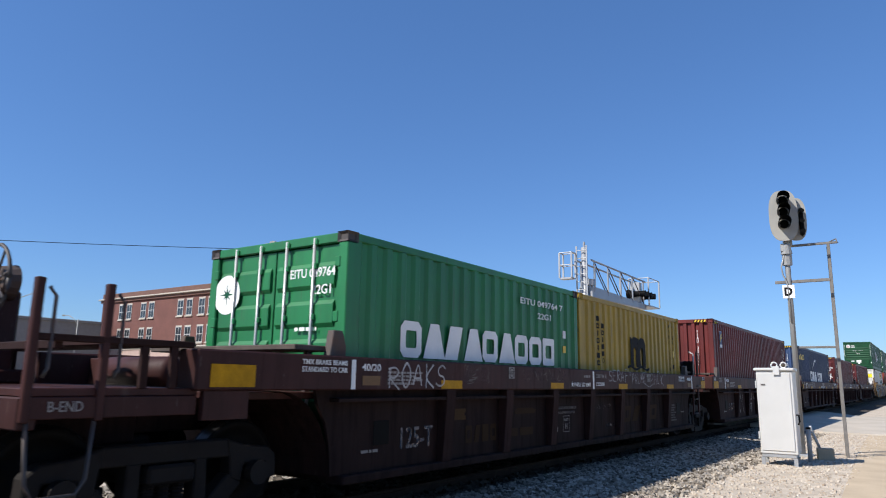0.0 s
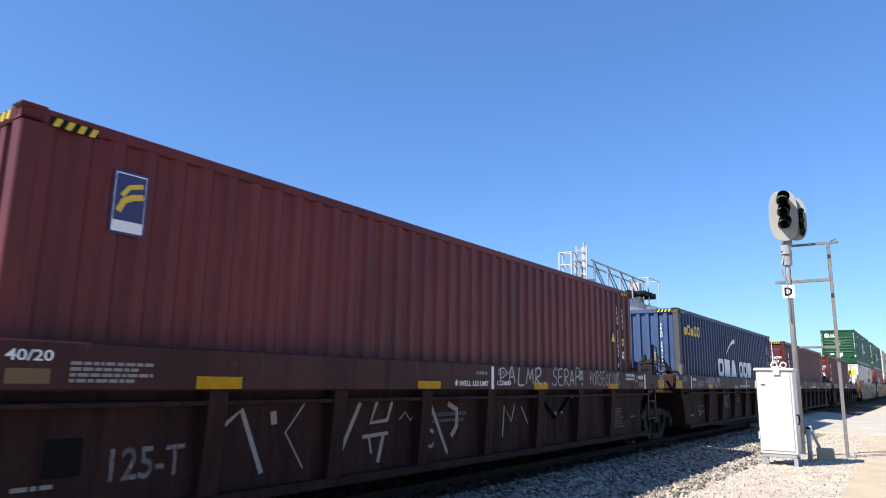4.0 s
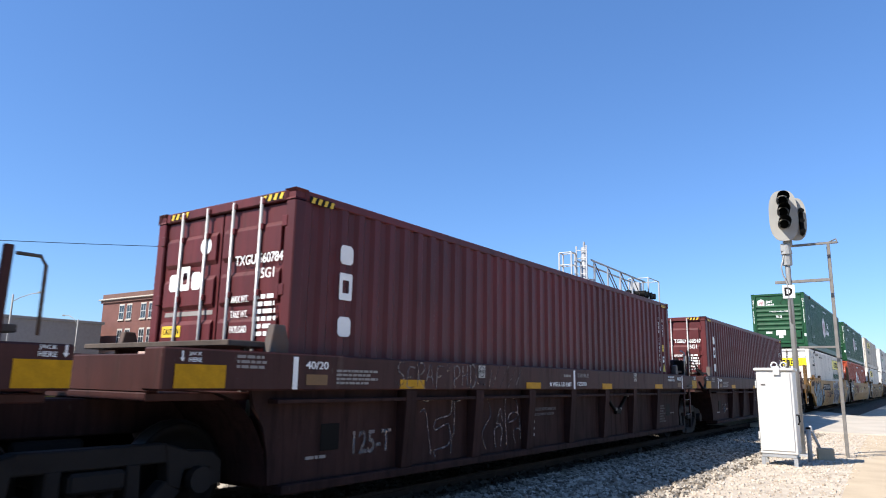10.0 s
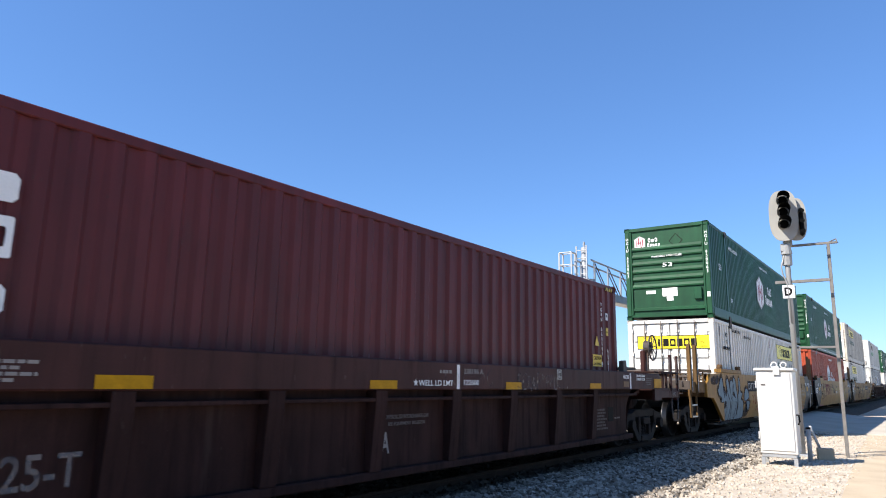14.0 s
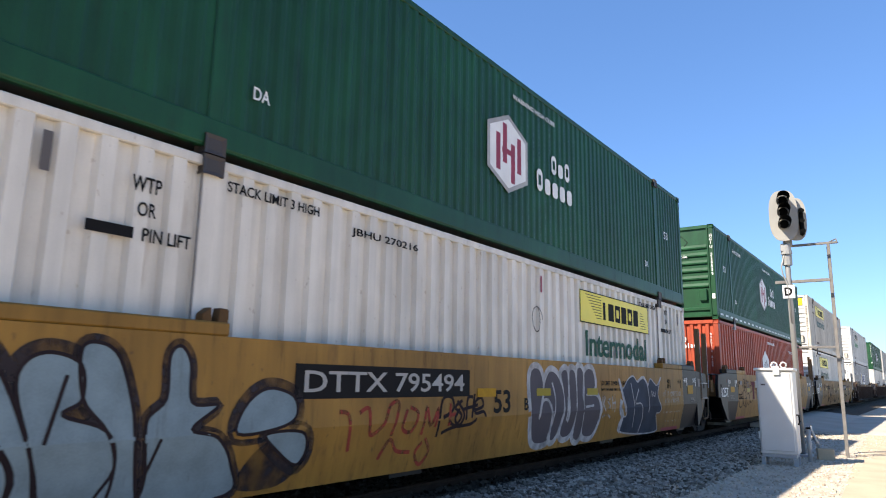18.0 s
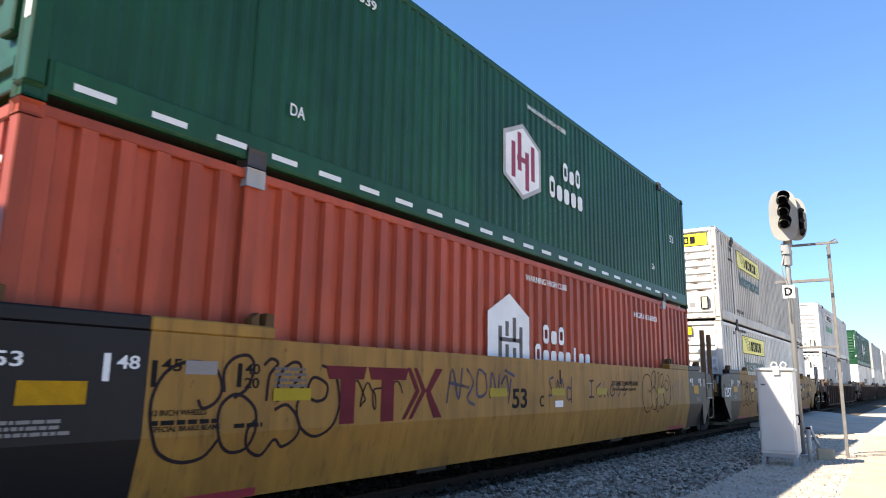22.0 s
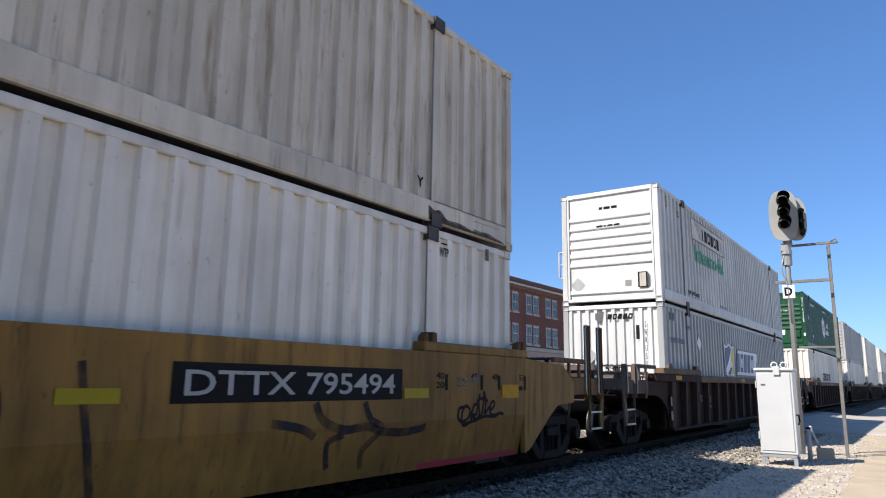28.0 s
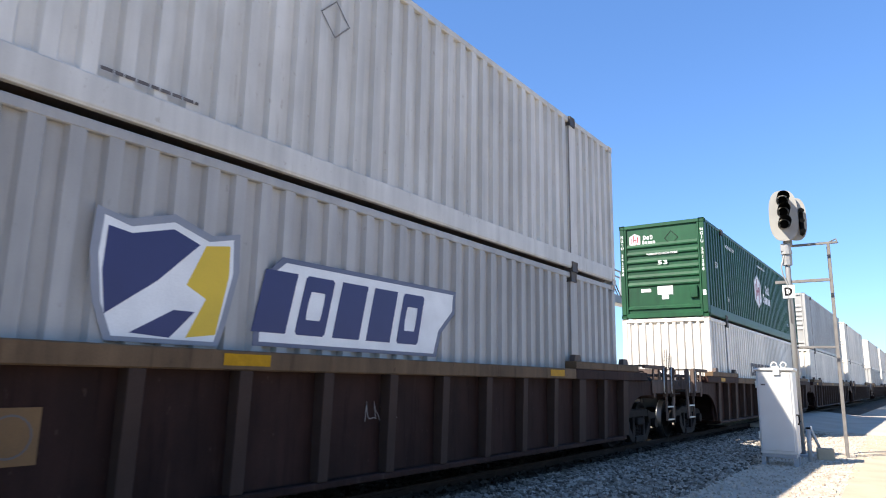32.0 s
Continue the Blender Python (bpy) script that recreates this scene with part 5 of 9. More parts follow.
    part("uncoupling_lever", Shape().tube([(1.3, y(3.2), 1.1), (0.7, y(3.2), 1.08), (0.66, y(3.22), 0.98), (0.35, y(3.22), 0.98), (0.3, y(3.2), 1.06), (0.0, y(3.2), 1.05)], 0.016, 6), M_CASTING, root, smooth=True)
    part("lever_bracket", Shape().tube([(0.55, y(3.16), 1.16), (0.60, y(3.18), 1.10), (1.10, y(3.18), 1.10), (1.16, y(3.16), 1.17)], 0.018, 6), beam, root, smooth=True)


def ribbed_unit(u, group="brown ribbed well cars", label="brown ribbed well car for long containers, on the rails", front_end=True, rear_end=True):
    L = 16.15
    root = thing("well_car", label, "rail car", group)
    root["u"], root["z"] = u, 0.0
    # tan sill; wall, bottom chord and sill ends darkest, most ribs in between
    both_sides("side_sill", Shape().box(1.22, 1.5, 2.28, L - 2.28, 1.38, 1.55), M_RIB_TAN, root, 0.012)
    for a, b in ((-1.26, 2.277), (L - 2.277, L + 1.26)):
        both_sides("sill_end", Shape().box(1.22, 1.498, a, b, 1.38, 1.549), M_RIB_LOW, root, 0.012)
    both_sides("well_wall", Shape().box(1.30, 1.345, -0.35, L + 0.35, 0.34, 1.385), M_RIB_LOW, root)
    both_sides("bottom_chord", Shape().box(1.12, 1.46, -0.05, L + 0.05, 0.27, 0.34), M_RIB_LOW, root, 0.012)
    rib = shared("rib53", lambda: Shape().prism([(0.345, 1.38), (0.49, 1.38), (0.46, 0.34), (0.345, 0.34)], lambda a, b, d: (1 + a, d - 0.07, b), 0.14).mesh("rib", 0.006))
    for k in range(17):
        y = -0.03 + k * 1.013
        wide = Matrix.Diagonal((1, 1.9 if k in (0, 2, 14, 16) else 1.0, 1, 1))
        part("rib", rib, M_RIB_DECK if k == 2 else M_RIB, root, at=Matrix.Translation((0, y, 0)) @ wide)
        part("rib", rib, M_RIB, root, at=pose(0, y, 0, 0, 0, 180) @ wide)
    for front in (True, False):
        y = (lambda a: a) if front else (lambda a: L - a)
        span = lambda a, b: sorted((y(a), y(b)))
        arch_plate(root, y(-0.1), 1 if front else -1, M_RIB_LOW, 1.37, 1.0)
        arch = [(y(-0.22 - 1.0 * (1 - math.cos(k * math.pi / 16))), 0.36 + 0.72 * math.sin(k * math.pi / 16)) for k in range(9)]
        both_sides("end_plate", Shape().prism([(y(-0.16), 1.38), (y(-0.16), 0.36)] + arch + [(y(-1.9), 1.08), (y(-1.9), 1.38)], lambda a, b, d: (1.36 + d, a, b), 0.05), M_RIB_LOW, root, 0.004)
        part("well_truss", Shape().box(-1.1, 1.1, *span(-1.7, -1.1), 1.30, 1.50), M_TRUCK, root, bevel=0.03)
        both_sides("raised_chord", Shape().box(1.28, 1.5, *span(-0.75, 2.28), 1.552, 1.68), M_RIB_TAN, root, 0.012)
        part("end_deck", Shape().box(-1.21, 1.21, *span(-1.85, -0.3), 1.22, 1.28), M_RIB_CAR, root)
        part("end_beam", Shape().box(-1.45, 1.45, *span(-1.9, -1.76), 1.02, 1.279), M_RIB_CAR, root, bevel=0.01)
        for gy in (-0.12, 2.12):
            c = y(gy)
            both_sides("guide_block", Shape().prism([(c - 0.15, 1.68), (c + 0.15, 1.68), (c + 0.1, 1.79), (c - 0.1, 1.79)], lambda a, b, d: (1.36 + d, a, b), 0.1), M_CASTING, root, 0.008)
        part("walkway", Shape().box(-1.2, 1.2, *span(-1.3, -0.55), 1.52, 1.555), M_CASTING, root, bevel=0.008)
        part("centre_sill", Shape().box(-0.3, 0.3, *span(-2.0, -0.2), 0.78, 1.05), M_RIB_LOW, root, bevel=0.015)
    for sy, there in ((-1, front_end), (1, rear_end)):
        if there:
            yellow_platform(root, sy, L, M_RIB_DECK, 1.70, beam=M_RIB_DECK)
    for y in (0.5, 5.0, 11.0, 15.6):
        part("floor_beam", Shape().box(-1.3, 1.3, y - 0.3, y + 0.3, 0.24, 0.33), M_RIB_LOW, root)
    for y, w in ((0.1, 0.45), (6.8, 0.5), (12.9, 0.5)):
        plate(root, M_REFLECT, on_side(1.503, y, 1.42), rect(w, 0.10), "reflector")
    truck(root, -1.83)
    if rear_end:
        truck(root, L + 1.83)
    return root


# ---- what is painted on the containers and cars ----
def hazard(c, w, h, front=True):
    """Yellow and black slanted stripes at the top corners of a tall container."""
    spots = [on_side(w / 2 - 0.002, y, h - 0.13) for y in (0.20, 11.62)]
    if front:
        spots += [on_front(x, 0.008, h - 0.10) for x in (-w / 2 + 0.24, w / 2 - 0.55)]
    for k, at in enumerate(spots):
        strip = plate(c, M_BLACK_MARK, at, rect(0.36, 0.075), "hazard_strip", 0.002)
        for j in range(4):
            x = 0.02 + j * 0.09
            plate(strip, M_YELLOW_MARK, Matrix.Translation((0, 0, 0.0025)), [(x, 0.004), (x + 0.045, 0.004), (x + 0.075, 0.071), (x + 0.03, 0.071)], "hazard_stripe", 0.0015)


def tail_marks(c, w, number, check, size="45G1", tri=True, caution=False):
    """The number, size code and stickers near the rear end of a tall container."""
    x = w / 2 - 0.006
    lettering(c, number, M_WHITE_MARK, on_side(x, 11.41, 1.48), 1.02, 0.065, True)
    lettering(c, check, M_WHITE_MARK, on_side(x, 11.37, 1.26), 0.10)
    za, zb, zc = (1.20, 1.88, 2.18) if caution else (2.07, 1.72, 1.46)
    lettering(c, size, M_WHITE_MARK, on_side(x, 11.69, za), 0.42, 0.065, True)
    s = plate(c, M_YELLOW_MARK, on_side(x, 11.62, zb), rect(0.11, 0.15), "sticker")
    plate(s, M_BLACK_MARK, Matrix.Translation((0, 0, 0.0035)), rect(0.07, 0.02, 0.02, 0.06), "sticker_mark", 0.001)
    s = plate(c, M_WHITE_MARK, on_side(x, 11.62, zc), rect(0.11, 0.14), "sticker")
    plate(s, M_GREY_MARK, Matrix.Translation((0, 0, 0.0035)), rect(0.07, 0.05, 0.02, 0.06), "sticker_mark", 0.001)
    if tri:
        y = 11.06
        plate(c, M_YELLOW_MARK, on_side(x, y, 1.66 if caution else 1.78), [(0, 0), (0.2, 0), (0.1, 0.19)], "warning_triangle")
    if caution:
        s = plate(c, M_YELLOW_MARK, on_side(x, 10.95, 1.27), rect(0.41, 0.22), "caution_sign")
        lettering(s, "CAUTION", M_BLACK_MARK, Matrix.Translation((0.03, 0.12, 0.0035)), 0.07, 0.35)
        lettering(s, "2.9m 9'6HIGH", M_BLACK_MARK, Matrix.Translation((0.03, 0.025, 0.0035)), 0.05, 0.35)


def paint_green_twenty(c):
    x, w = 1.217, 2.438
    blocks(c, M_WHITE_MARK, on_side(x, 0.97, 1.23), 9, 4.15, 0.44, 0.10, "razararrd")
    lettering(c, "EITU 049764 7", M_WHITE_MARK, on_side(x, 3.93, 2.17), 0.10, 1.5)
    lettering(c, "22G1", M_WHITE_MARK, on_side(x, 4.5, 1.97), 0.10, 0.47)
    plate(c, M_WHITE_MARK, on_side(x, 5.42, 1.71), rect(0.11, 0.13), "sticker")
    plate(c, M_YELLOW_MARK, on_side(x, 5.42, 1.46), rect(0.11, 0.12), "sticker")
    disc = plate(c, M_WHITE_MARK, on_front(-0.86, 0.018, 1.985), ring(28, 0.25, 0.25), "white_disc")
    star = []
    for k in range(16):
        r = 0.15 if k % 4 == 0 else 0.10 if k % 2 == 0 else 0.035
        star.append((r * math.sin(k * math.pi / 8), r * math.cos(k * math.pi / 8)))
    plate(disc, M_GREEN_MARK, Matrix.Translation((0, 0, 0.0035)), star, "star", 0.001)
    lettering(c, "EITU 049764 7", M_WHITE_MARK, on_front(0.30, 0.018, 2.10), 0.11, 0.84)
    lettering(c, "22G1", M_WHITE_MARK, on_front(0.67, 0.018, 1.90), 0.11, 0.3)
    bars(c, M_WHITE_MARK, on_front(0.42, 0.018, 1.49), 0.5, 0.07, 1, 31)


def paint_mustard(c):
    x = 1.217
    blocks(c, M_BLACK_MARK, on_side(x, 0.78, 1.27), 7, 0.13, 0.98, 0.3, "sdidisd", True)
    blocks(c, M_BLACK_MARK, on_side(x, 1.02, 1.32), 6, 0.12, 0.80, 0.3, "sdisso", True)
    for k in (0, 1):
        a = 2.58 + 0.42 * k
        arch = [(0, 0), (0.17, 0), (0.17, 0.36), (0.24, 0.43), (0.32, 0.36), (0.32, 0), (0.5, 0), (0.5, 0.5), (0.40, 0.62), (0.22, 0.64), (0.12, 0.58), (0, 0.62)]
        plate(c, M_BLACK_MARK, on_side(x + 0.0012 * k, a, 1.31), arch, "arch_emblem")
    wave = [(2.38 + 1.34 * t / 20, 1.29 + 0.03 * math.sin(t / 20 * 4 * math.pi)) for t in range(21)]
    part("wave_emblem", ribbon(wave, 0.05), M_BLACK_MARK, c, at=on_side(x, 0, 0))
    lettering(c, "MSNU 1350", M_BLACK_MARK, on_side(x, 5.25, 1.27), 1.12, 0.065, True, bold=0.0)
    lettering(c, "22G1", M_BLACK_MARK, on_side(x, 5.52, 1.92), 0.46, 0.065, True, bold=0.0)
    st = plate(c, M_YELLOW_MARK, on_side(x, 5.47, 1.60), rect(0.11, 0.16), "sticker")
    part("sticker_edge", ribbon(rect(0.11, 0.16), 0.012, True), M_BLACK_MARK, st, at=Matrix.Translation((0, 0, 0.002)))
    plate(c, M_BLACK_MARK, on_side(x, 5.45, 1.33), rect(0.11, 0.10), "sticker")


def paint_red_brown(c):
    x, w, h = 1.217, 2.438, 2.896
    hazard(c, w, h)
    tail_marks(c, w, "FFAU 358849", "9")
    em = plate(c, M_BLUE_MARK, on_side(x, 0.72, 2.06), rect(0.30, 0.52), "emblem")
    plate(em, M_WHITE_MARK, Matrix.Translation((0, 0, 0.0035)), rect(0.26, 0.48, 0.02, 0.02), "emblem_field", 0.001)
    plate(em, M_BLUE_MARK, Matrix.Translation((0, 0, 0.005)), rect(0.25, 0.38, 0.025, 0.11), "emblem_field", 0.001)
    part("emblem_swoosh", ribbon([(0.06, 0.18), (0.10, 0.27), (0.17, 0.31), (0.26, 0.33)], 0.05), M_YELLOW_MARK, em, at=Matrix.Translation((0, 0, 0.0065)))
    part("emblem_swoosh", ribbon([(0.08, 0.31), (0.14, 0.39), (0.25, 0.42)], 0.04), M_YELLOW_MARK, em, at=Matrix.Translation((0, 0, 0.0065)))
    lettering(c, "FFAU 358849", M_WHITE_MARK, on_front(0.76, 0.026, 1.5), 1.06, 0.06, True)
    s = plate(c, M_YELLOW_MARK, on_front(-0.93, 0.024, 2.16), rect(0.27, 0.42), "sign")
    lettering(s, "9'6", M_BLACK_MARK, Matrix.Translation((0.05, 0.15, 0.0035)), 0.10, 0.17)
    plate(c, M_YELLOW_MARK, on_front(-0.08, 0.024, 1.86), [(0, 0), (0.2, 0), (0.1, 0.19)], "warning_triangle")


def paint_blue(c):
    x, w, h = 1.217, 2.438, 2.896
    hazard(c, w, h)
    tail_marks(c, w, "SEGU 534101", "4", tri=False)
    plate(c, M_YELLOW_MARK, on_side(x, 11.58, 1.25), [(0, 0), (0.19, 0), (0.08, 0.19)], "warning_triangle")
    blocks(c, M_YELLOW_MARK, on_side(x, 0.46, 2.24), 5, 1.52, 0.27, 0.2, "vrvrr")
    blocks(c, M_WHITE_MARK, on_side(x, 3.78, 1.22), 3, 2.35, 0.52, 0.16, "rsa")
    blocks(c, M_WHITE_MARK, on_side(x, 6.50, 1.22), 3, 1.85, 0.50, 0.12, "rrs")
    sw = []
    for k in range(15):
        t = k / 14
        sw.append((4.85 + 1.2 * t, 1.92 + 0.50 * math.sin(t * 1.5)))
    low = [(a, b - 0.02 - 0.12 * (k / 14)) for k, (a, b) in enumerate(sw)]
    plate(c, M_WHITE_MARK, on_side(x, 0, 0), sw + low[::-1], "swoosh")
    part("scuffed_strip", Shape().box(1.085, 1.2175, 0.004, 0.009, 0.13, 2.77).box(1.2155, 1.2185, 0.009, 0.16, 0.13, 2.77), material("scuffed_grey_paint", (0.046, 0.042, 0.039), 0.7, spread=0.35, scale=6.0, wear=1.0, chip=(0.03, 0.025, 0.03)), c, "grey scuffed corner strip")
    lettering(c, "SEGU 534101", M_WHITE_MARK, on_front(0.76, 0.026, 1.5), 1.0, 0.06, True)


def paint_maroon(c, number, check):
    x, w, h = 1.217, 2.438, 2.896
    hazard(c, w, h)
    tail_marks(c, w, number, check, tri=check == "9", caution=check == "9")
    if check == "4":
        plate(c, M_YELLOW_MARK, on_side(x, 11.60, 1.25), [(0, 0), (0.19, 0), (0.08, 0.19)], "warning_triangle")
    dz = 0.0 if check == "4" else -0.06
    blocks(c, M_WHITE_MARK, on_side(x, 0.69, 1.36 + dz), 3, 0.20, 1.18, 0.25, "vdv", True)
    blocks(c, M_WHITE_MARK, on_front(-0.89, 0.018, 1.93), 3, 0.64, 0.28, 0.2, "vdv")
    plate(c, M_WHITE_MARK, on_front(-0.24, 0.018, 2.42), ring(16, 0.10, 0.10), "emblem")
    lettering(c, number, M_WHITE_MARK, on_front(0.30, 0.018, 2.14), 0.11, 0.76)
    lettering(c, check, M_WHITE_MARK, on_front(1.10, 0.018, 2.13), 0.12)
    lettering(c, "45G1", M_WHITE_MARK, on_front(0.66, 0.018, 1.98), 0.11, 0.28)
    lettering(c, "MAX.WT.", M_WHITE_MARK, on_front(0.28, 0.018, 1.74), 0.075, 0.28)
    lettering(c, "TARE WT.", M_WHITE_MARK, on_front(0.28, 0.018, 1.58), 0.075, 0.28)
    lettering(c, "PAYLOAD", M_WHITE_MARK, on_front(0.28, 0.018, 1.42), 0.075, 0.28)
    bars(c, M_WHITE_MARK, on_front(0.66, 0.018, 1.38), 0.36, 0.46, 6, 41)
    for z in (2.36, 1.64):
        plate(c, M_DULL_MARK, on_front(-0.98, 0.053, z), rect(0.9, 0.05), "white_band", 0.002)
    s = plate(c, M_YELLOW_MARK, on_front(-0.96, 0.018, 1.40), rect(0.36, 0.13), "caution_sign")
    lettering(s, "CAUTION", M_BLACK_MARK, Matrix.Translation((0.03, 0.03, 0.0035)), 0.07, 0.3)


def sign_board(c, at, w, h, mat, plain=False):
    """A haulier's board: plain letter blocks on yellow between two scroll shapes."""
    b = plate(c, mat, at, rect(w, h), "sign_board", 0.003)
    for p in ((rect(w, 0.02)), (rect(w, 0.02, 0, h - 0.02)), rect(0.02, h - 0.04, 0, 0.02), rect(0.02, h - 0.04, w - 0.02, 0.02)):
        plate(b, M_BLACK_MARK, Matrix.Translation((0, 0, 0.0035)), p, "sign_edge", 0.001)
    blocks(b, M_BLACK_MARK, Matrix.Translation((w * 0.27, h * 0.20, 0.0035)), 6, w * 0.57, h * 0.56, 0.20, "isdsds")
    for k in range(9):
        a, z = w * 0.07 + k * w * 0.016, h * (0.88 - 0.085 * k)
        plate(b, M_BLACK_MARK, Matrix.Translation((0, 0, 0.0035)), rect(w * 0.27 - a, h * 0.02, a, z), "sign_line", 0.001)
    for k in range(7):
        z = h * (0.15 + 0.09 * k)
        plate(b, M_BLACK_MARK, Matrix.Translation((0, 0, 0.0035)), rect(w * (0.10 - 0.01 * k), h * 0.02, w * 0.86, z), "sign_line", 0.001)
    return b


def haulier_side(c, y, z, mat=None, word=None):
    x = 1.293
    sign_board(c, on_side(x, y, z), 3.65, 0.60, mat or M_SIGN_YELLOW)
    lettering(c, "Intermodal", word or M_GREEN_MARK, on_side(x, y + 0.22, z - 0.60), 0.47, 3.24, bold=0.02)


def hexagon(c, y, z, w, h, at_front=None):
    rim = [(0, h / 2), (w / 2, h * 0.28), (w / 2, -h * 0.28), (0, -h / 2), (-w / 2, -h * 0.28), (-w / 2, h * 0.28)]
    base = plate(c, M_GREY_WHITE, at_front or on_side(1.293, y, z), rim, "emblem", 0.003)
    plate(base, M_WHITE_MARK, Matrix.Translation((0, 0, 0.0035)), [(0.88 * a, 0.88 * b) for a, b in rim], "emblem_field", 0.001)
    up = Matrix.Translation((0, 0, 0.005))
    for p in (rect(0.10 * w, 0.46 * h, -0.30 * w, -0.26 * h), rect(0.10 * w, 0.50 * h, -0.14 * w, -0.14 * h), rect(0.10 * w, 0.50 * h, 0.06 * w, -0.36 * h),
              rect(0.10 * w, 0.46 * h, 0.22 * w, -0.20 * h), rect(0.32 * w, 0.07 * h, -0.16 * w, -0.02 * h)):
        plate(base, M_RED_MARK, up, p, "emblem_bar", 0.001)
    return base


def paint_green_upper(c, number, dashes=False):
    x = 1.293
    hexagon(c, 7.35, 1.55, 1.25, 1.28)
    blocks(c, M_WHITE_MARK, on_side(x, 8.85, 1.62), 3, 0.80, 0.34, 0.30, "rvr")
    blocks(c, M_WHITE_MARK, on_side(x, 8.3, 1.20), 5, 1.45, 0.38, 0.30, "rvvvv")
    lettering(c, "WARNING HIGH CUBE", M_WHITE_MARK, on_side(x, 7.5, 2.52), 0.08, 1.5)
    lettering(c, "53", M_WHITE_MARK, on_side(x, 1.06, 1.57), 0.19, 0.30)
    lettering(c, "53", M_WHITE_MARK, on_side(x, 15.0, 1.57), 0.19, 0.30)
    lettering(c, number, M_WHITE_MARK, on_side(x, 2.5, 2.42), 0.12, 1.2)
    for y in (2.46, 13.55):
        lettering(c, "DA", M_WHITE_MARK, on_side(x, y, 0.68), 0.13, 0.2)
    if dashes:
        for k in range(24):
            y = 0.35 + k * 0.635
            plate(c, M_WHITE_MARK, on_side(1.3025, y, 0.15), rect(0.33, 0.055), "reflective_dash")
    # nose
    hexagon(c, 0, 0, 0.36, 0.46, on_front(-0.82, 0.056, 2.44))
    blocks(c, M_WHITE_MARK, on_front(-0.55, 0.056, 2.44), 3, 0.32, 0.13, 0.30, "rvr")
    blocks(c, M_WHITE_MARK, on_front(-0.58, 0.056, 2.29), 5, 0.42, 0.13, 0.3, "rvvvv")
    part("diamond_mark", ribbon([(0, 0.22), (0.2, 0), (0, -0.22), (-0.2, 0)], 0.025, True), M_BLACK_MARK, c, at=on_front(0.31, 0.054, 2.42))
    lettering(c, "WARNING HIGH CUBE", M_WHITE_MARK, on_front(-0.46, 0.006, 1.93), 0.06, 0.95)
    lettering(c, "53", M_WHITE_MARK, on_front(-0.12, 0.006, 1.62), 0.12, 0.3)
    for xx in (1.215, -1.215):
        lettering(c, number, M_WHITE_MARK, on_front(xx, 0.006, 1.34), 1.28, 0.08, True)
    plate(c, M_WHITE_MARK, on_front(-0.17, 0.054, 0.70), rect(0.46, 0.26), "placard")
    plate(c, M_WHITE_MARK, on_front(-0.04, 0.054, 0.56), rect(0.2, 0.13), "placard")
    plate(c, M_WHITE_MARK, on_front(-0.67, 0.054, 0.80), rect(0.3, 0.10), "placard")
    part("document_box", Shape().box(0.80, 1.02, -0.02, 0.058, 0.56, 0.92), M_DARK_GREEN, c, bevel=0.015)
    plate(c, M_WHITE_MARK, on_front(1.17, 0.006, 0.62), rect(0.09, 0.15), "placard")


def paint_orange_lower(c):
    x = 1.293
    out = [(6.29, 1.26), (7.52, 1.26), (7.52, 1.95), (6.90, 2.26), (6.29, 1.95)]
    house = plate(c, M_WHITE_MARK, on_side(x, 0, 0), out, "emblem")
    for a, z, hh in ((6.58, 1.26, 0.50), (6.78, 1.26, 0.24), (6.78, 1.62, 0.22), (7.0, 1.26, 0.20), (7.0, 1.55, 0.36), (7.2, 1.26, 0.52)):
        plate(house, M_GREY_MARK, Matrix.Translation((0, 0, 0.0035)), rect(0.10, hh, a, z), "emblem_bar", 0.001)
    plate(house, M_GREY_MARK, Matrix.Translation((0, 0, 0.0035)), rect(0.62, 0.06, 6.62, 1.54), "emblem_bar", 0.001)
    blocks(c, M_WHITE_MARK, on_side(x, 8.0, 1.58), 3, 0.85, 0.30, 0.30, "rvr")
    blocks(c, M_WHITE_MARK, on_side(x, 7.72, 1.24), 8, 2.2, 0.32, 0.30, "rvvvvivv")
    lettering(c, "WARNING HIGH CUBE", M_WHITE_MARK, on_side(x, 7.42, 2.53), 0.10, 1.5)
    lettering(c, "HGIU 636803", M_WHITE_MARK, on_side(x, 12.24, 2.36), 0.12, 1.5)
    hexagon(c, 0, 0, 0.46, 0.52, on_front(-0.40, 0.022, 2.24))
    blocks(c, M_WHITE_MARK, on_front(0.02, 0.022, 2.24), 3, 0.34, 0.14, 0.3, "rvr")
    blocks(c, M_WHITE_MARK, on_front(-0.12, 0.022, 2.06), 8, 0.76, 0.14, 0.3, "rvvvvivv")
    lettering(c, "WARNING HIGH", M_WHITE_MARK, on_front(1.06, 0.022, 1.5), 1.0, 0.06, True)
    lettering(c, "HGIU 6", M_WHITE_MARK, on_front(-0.86, 0.022, 1.5), 1.0, 0.07, True)


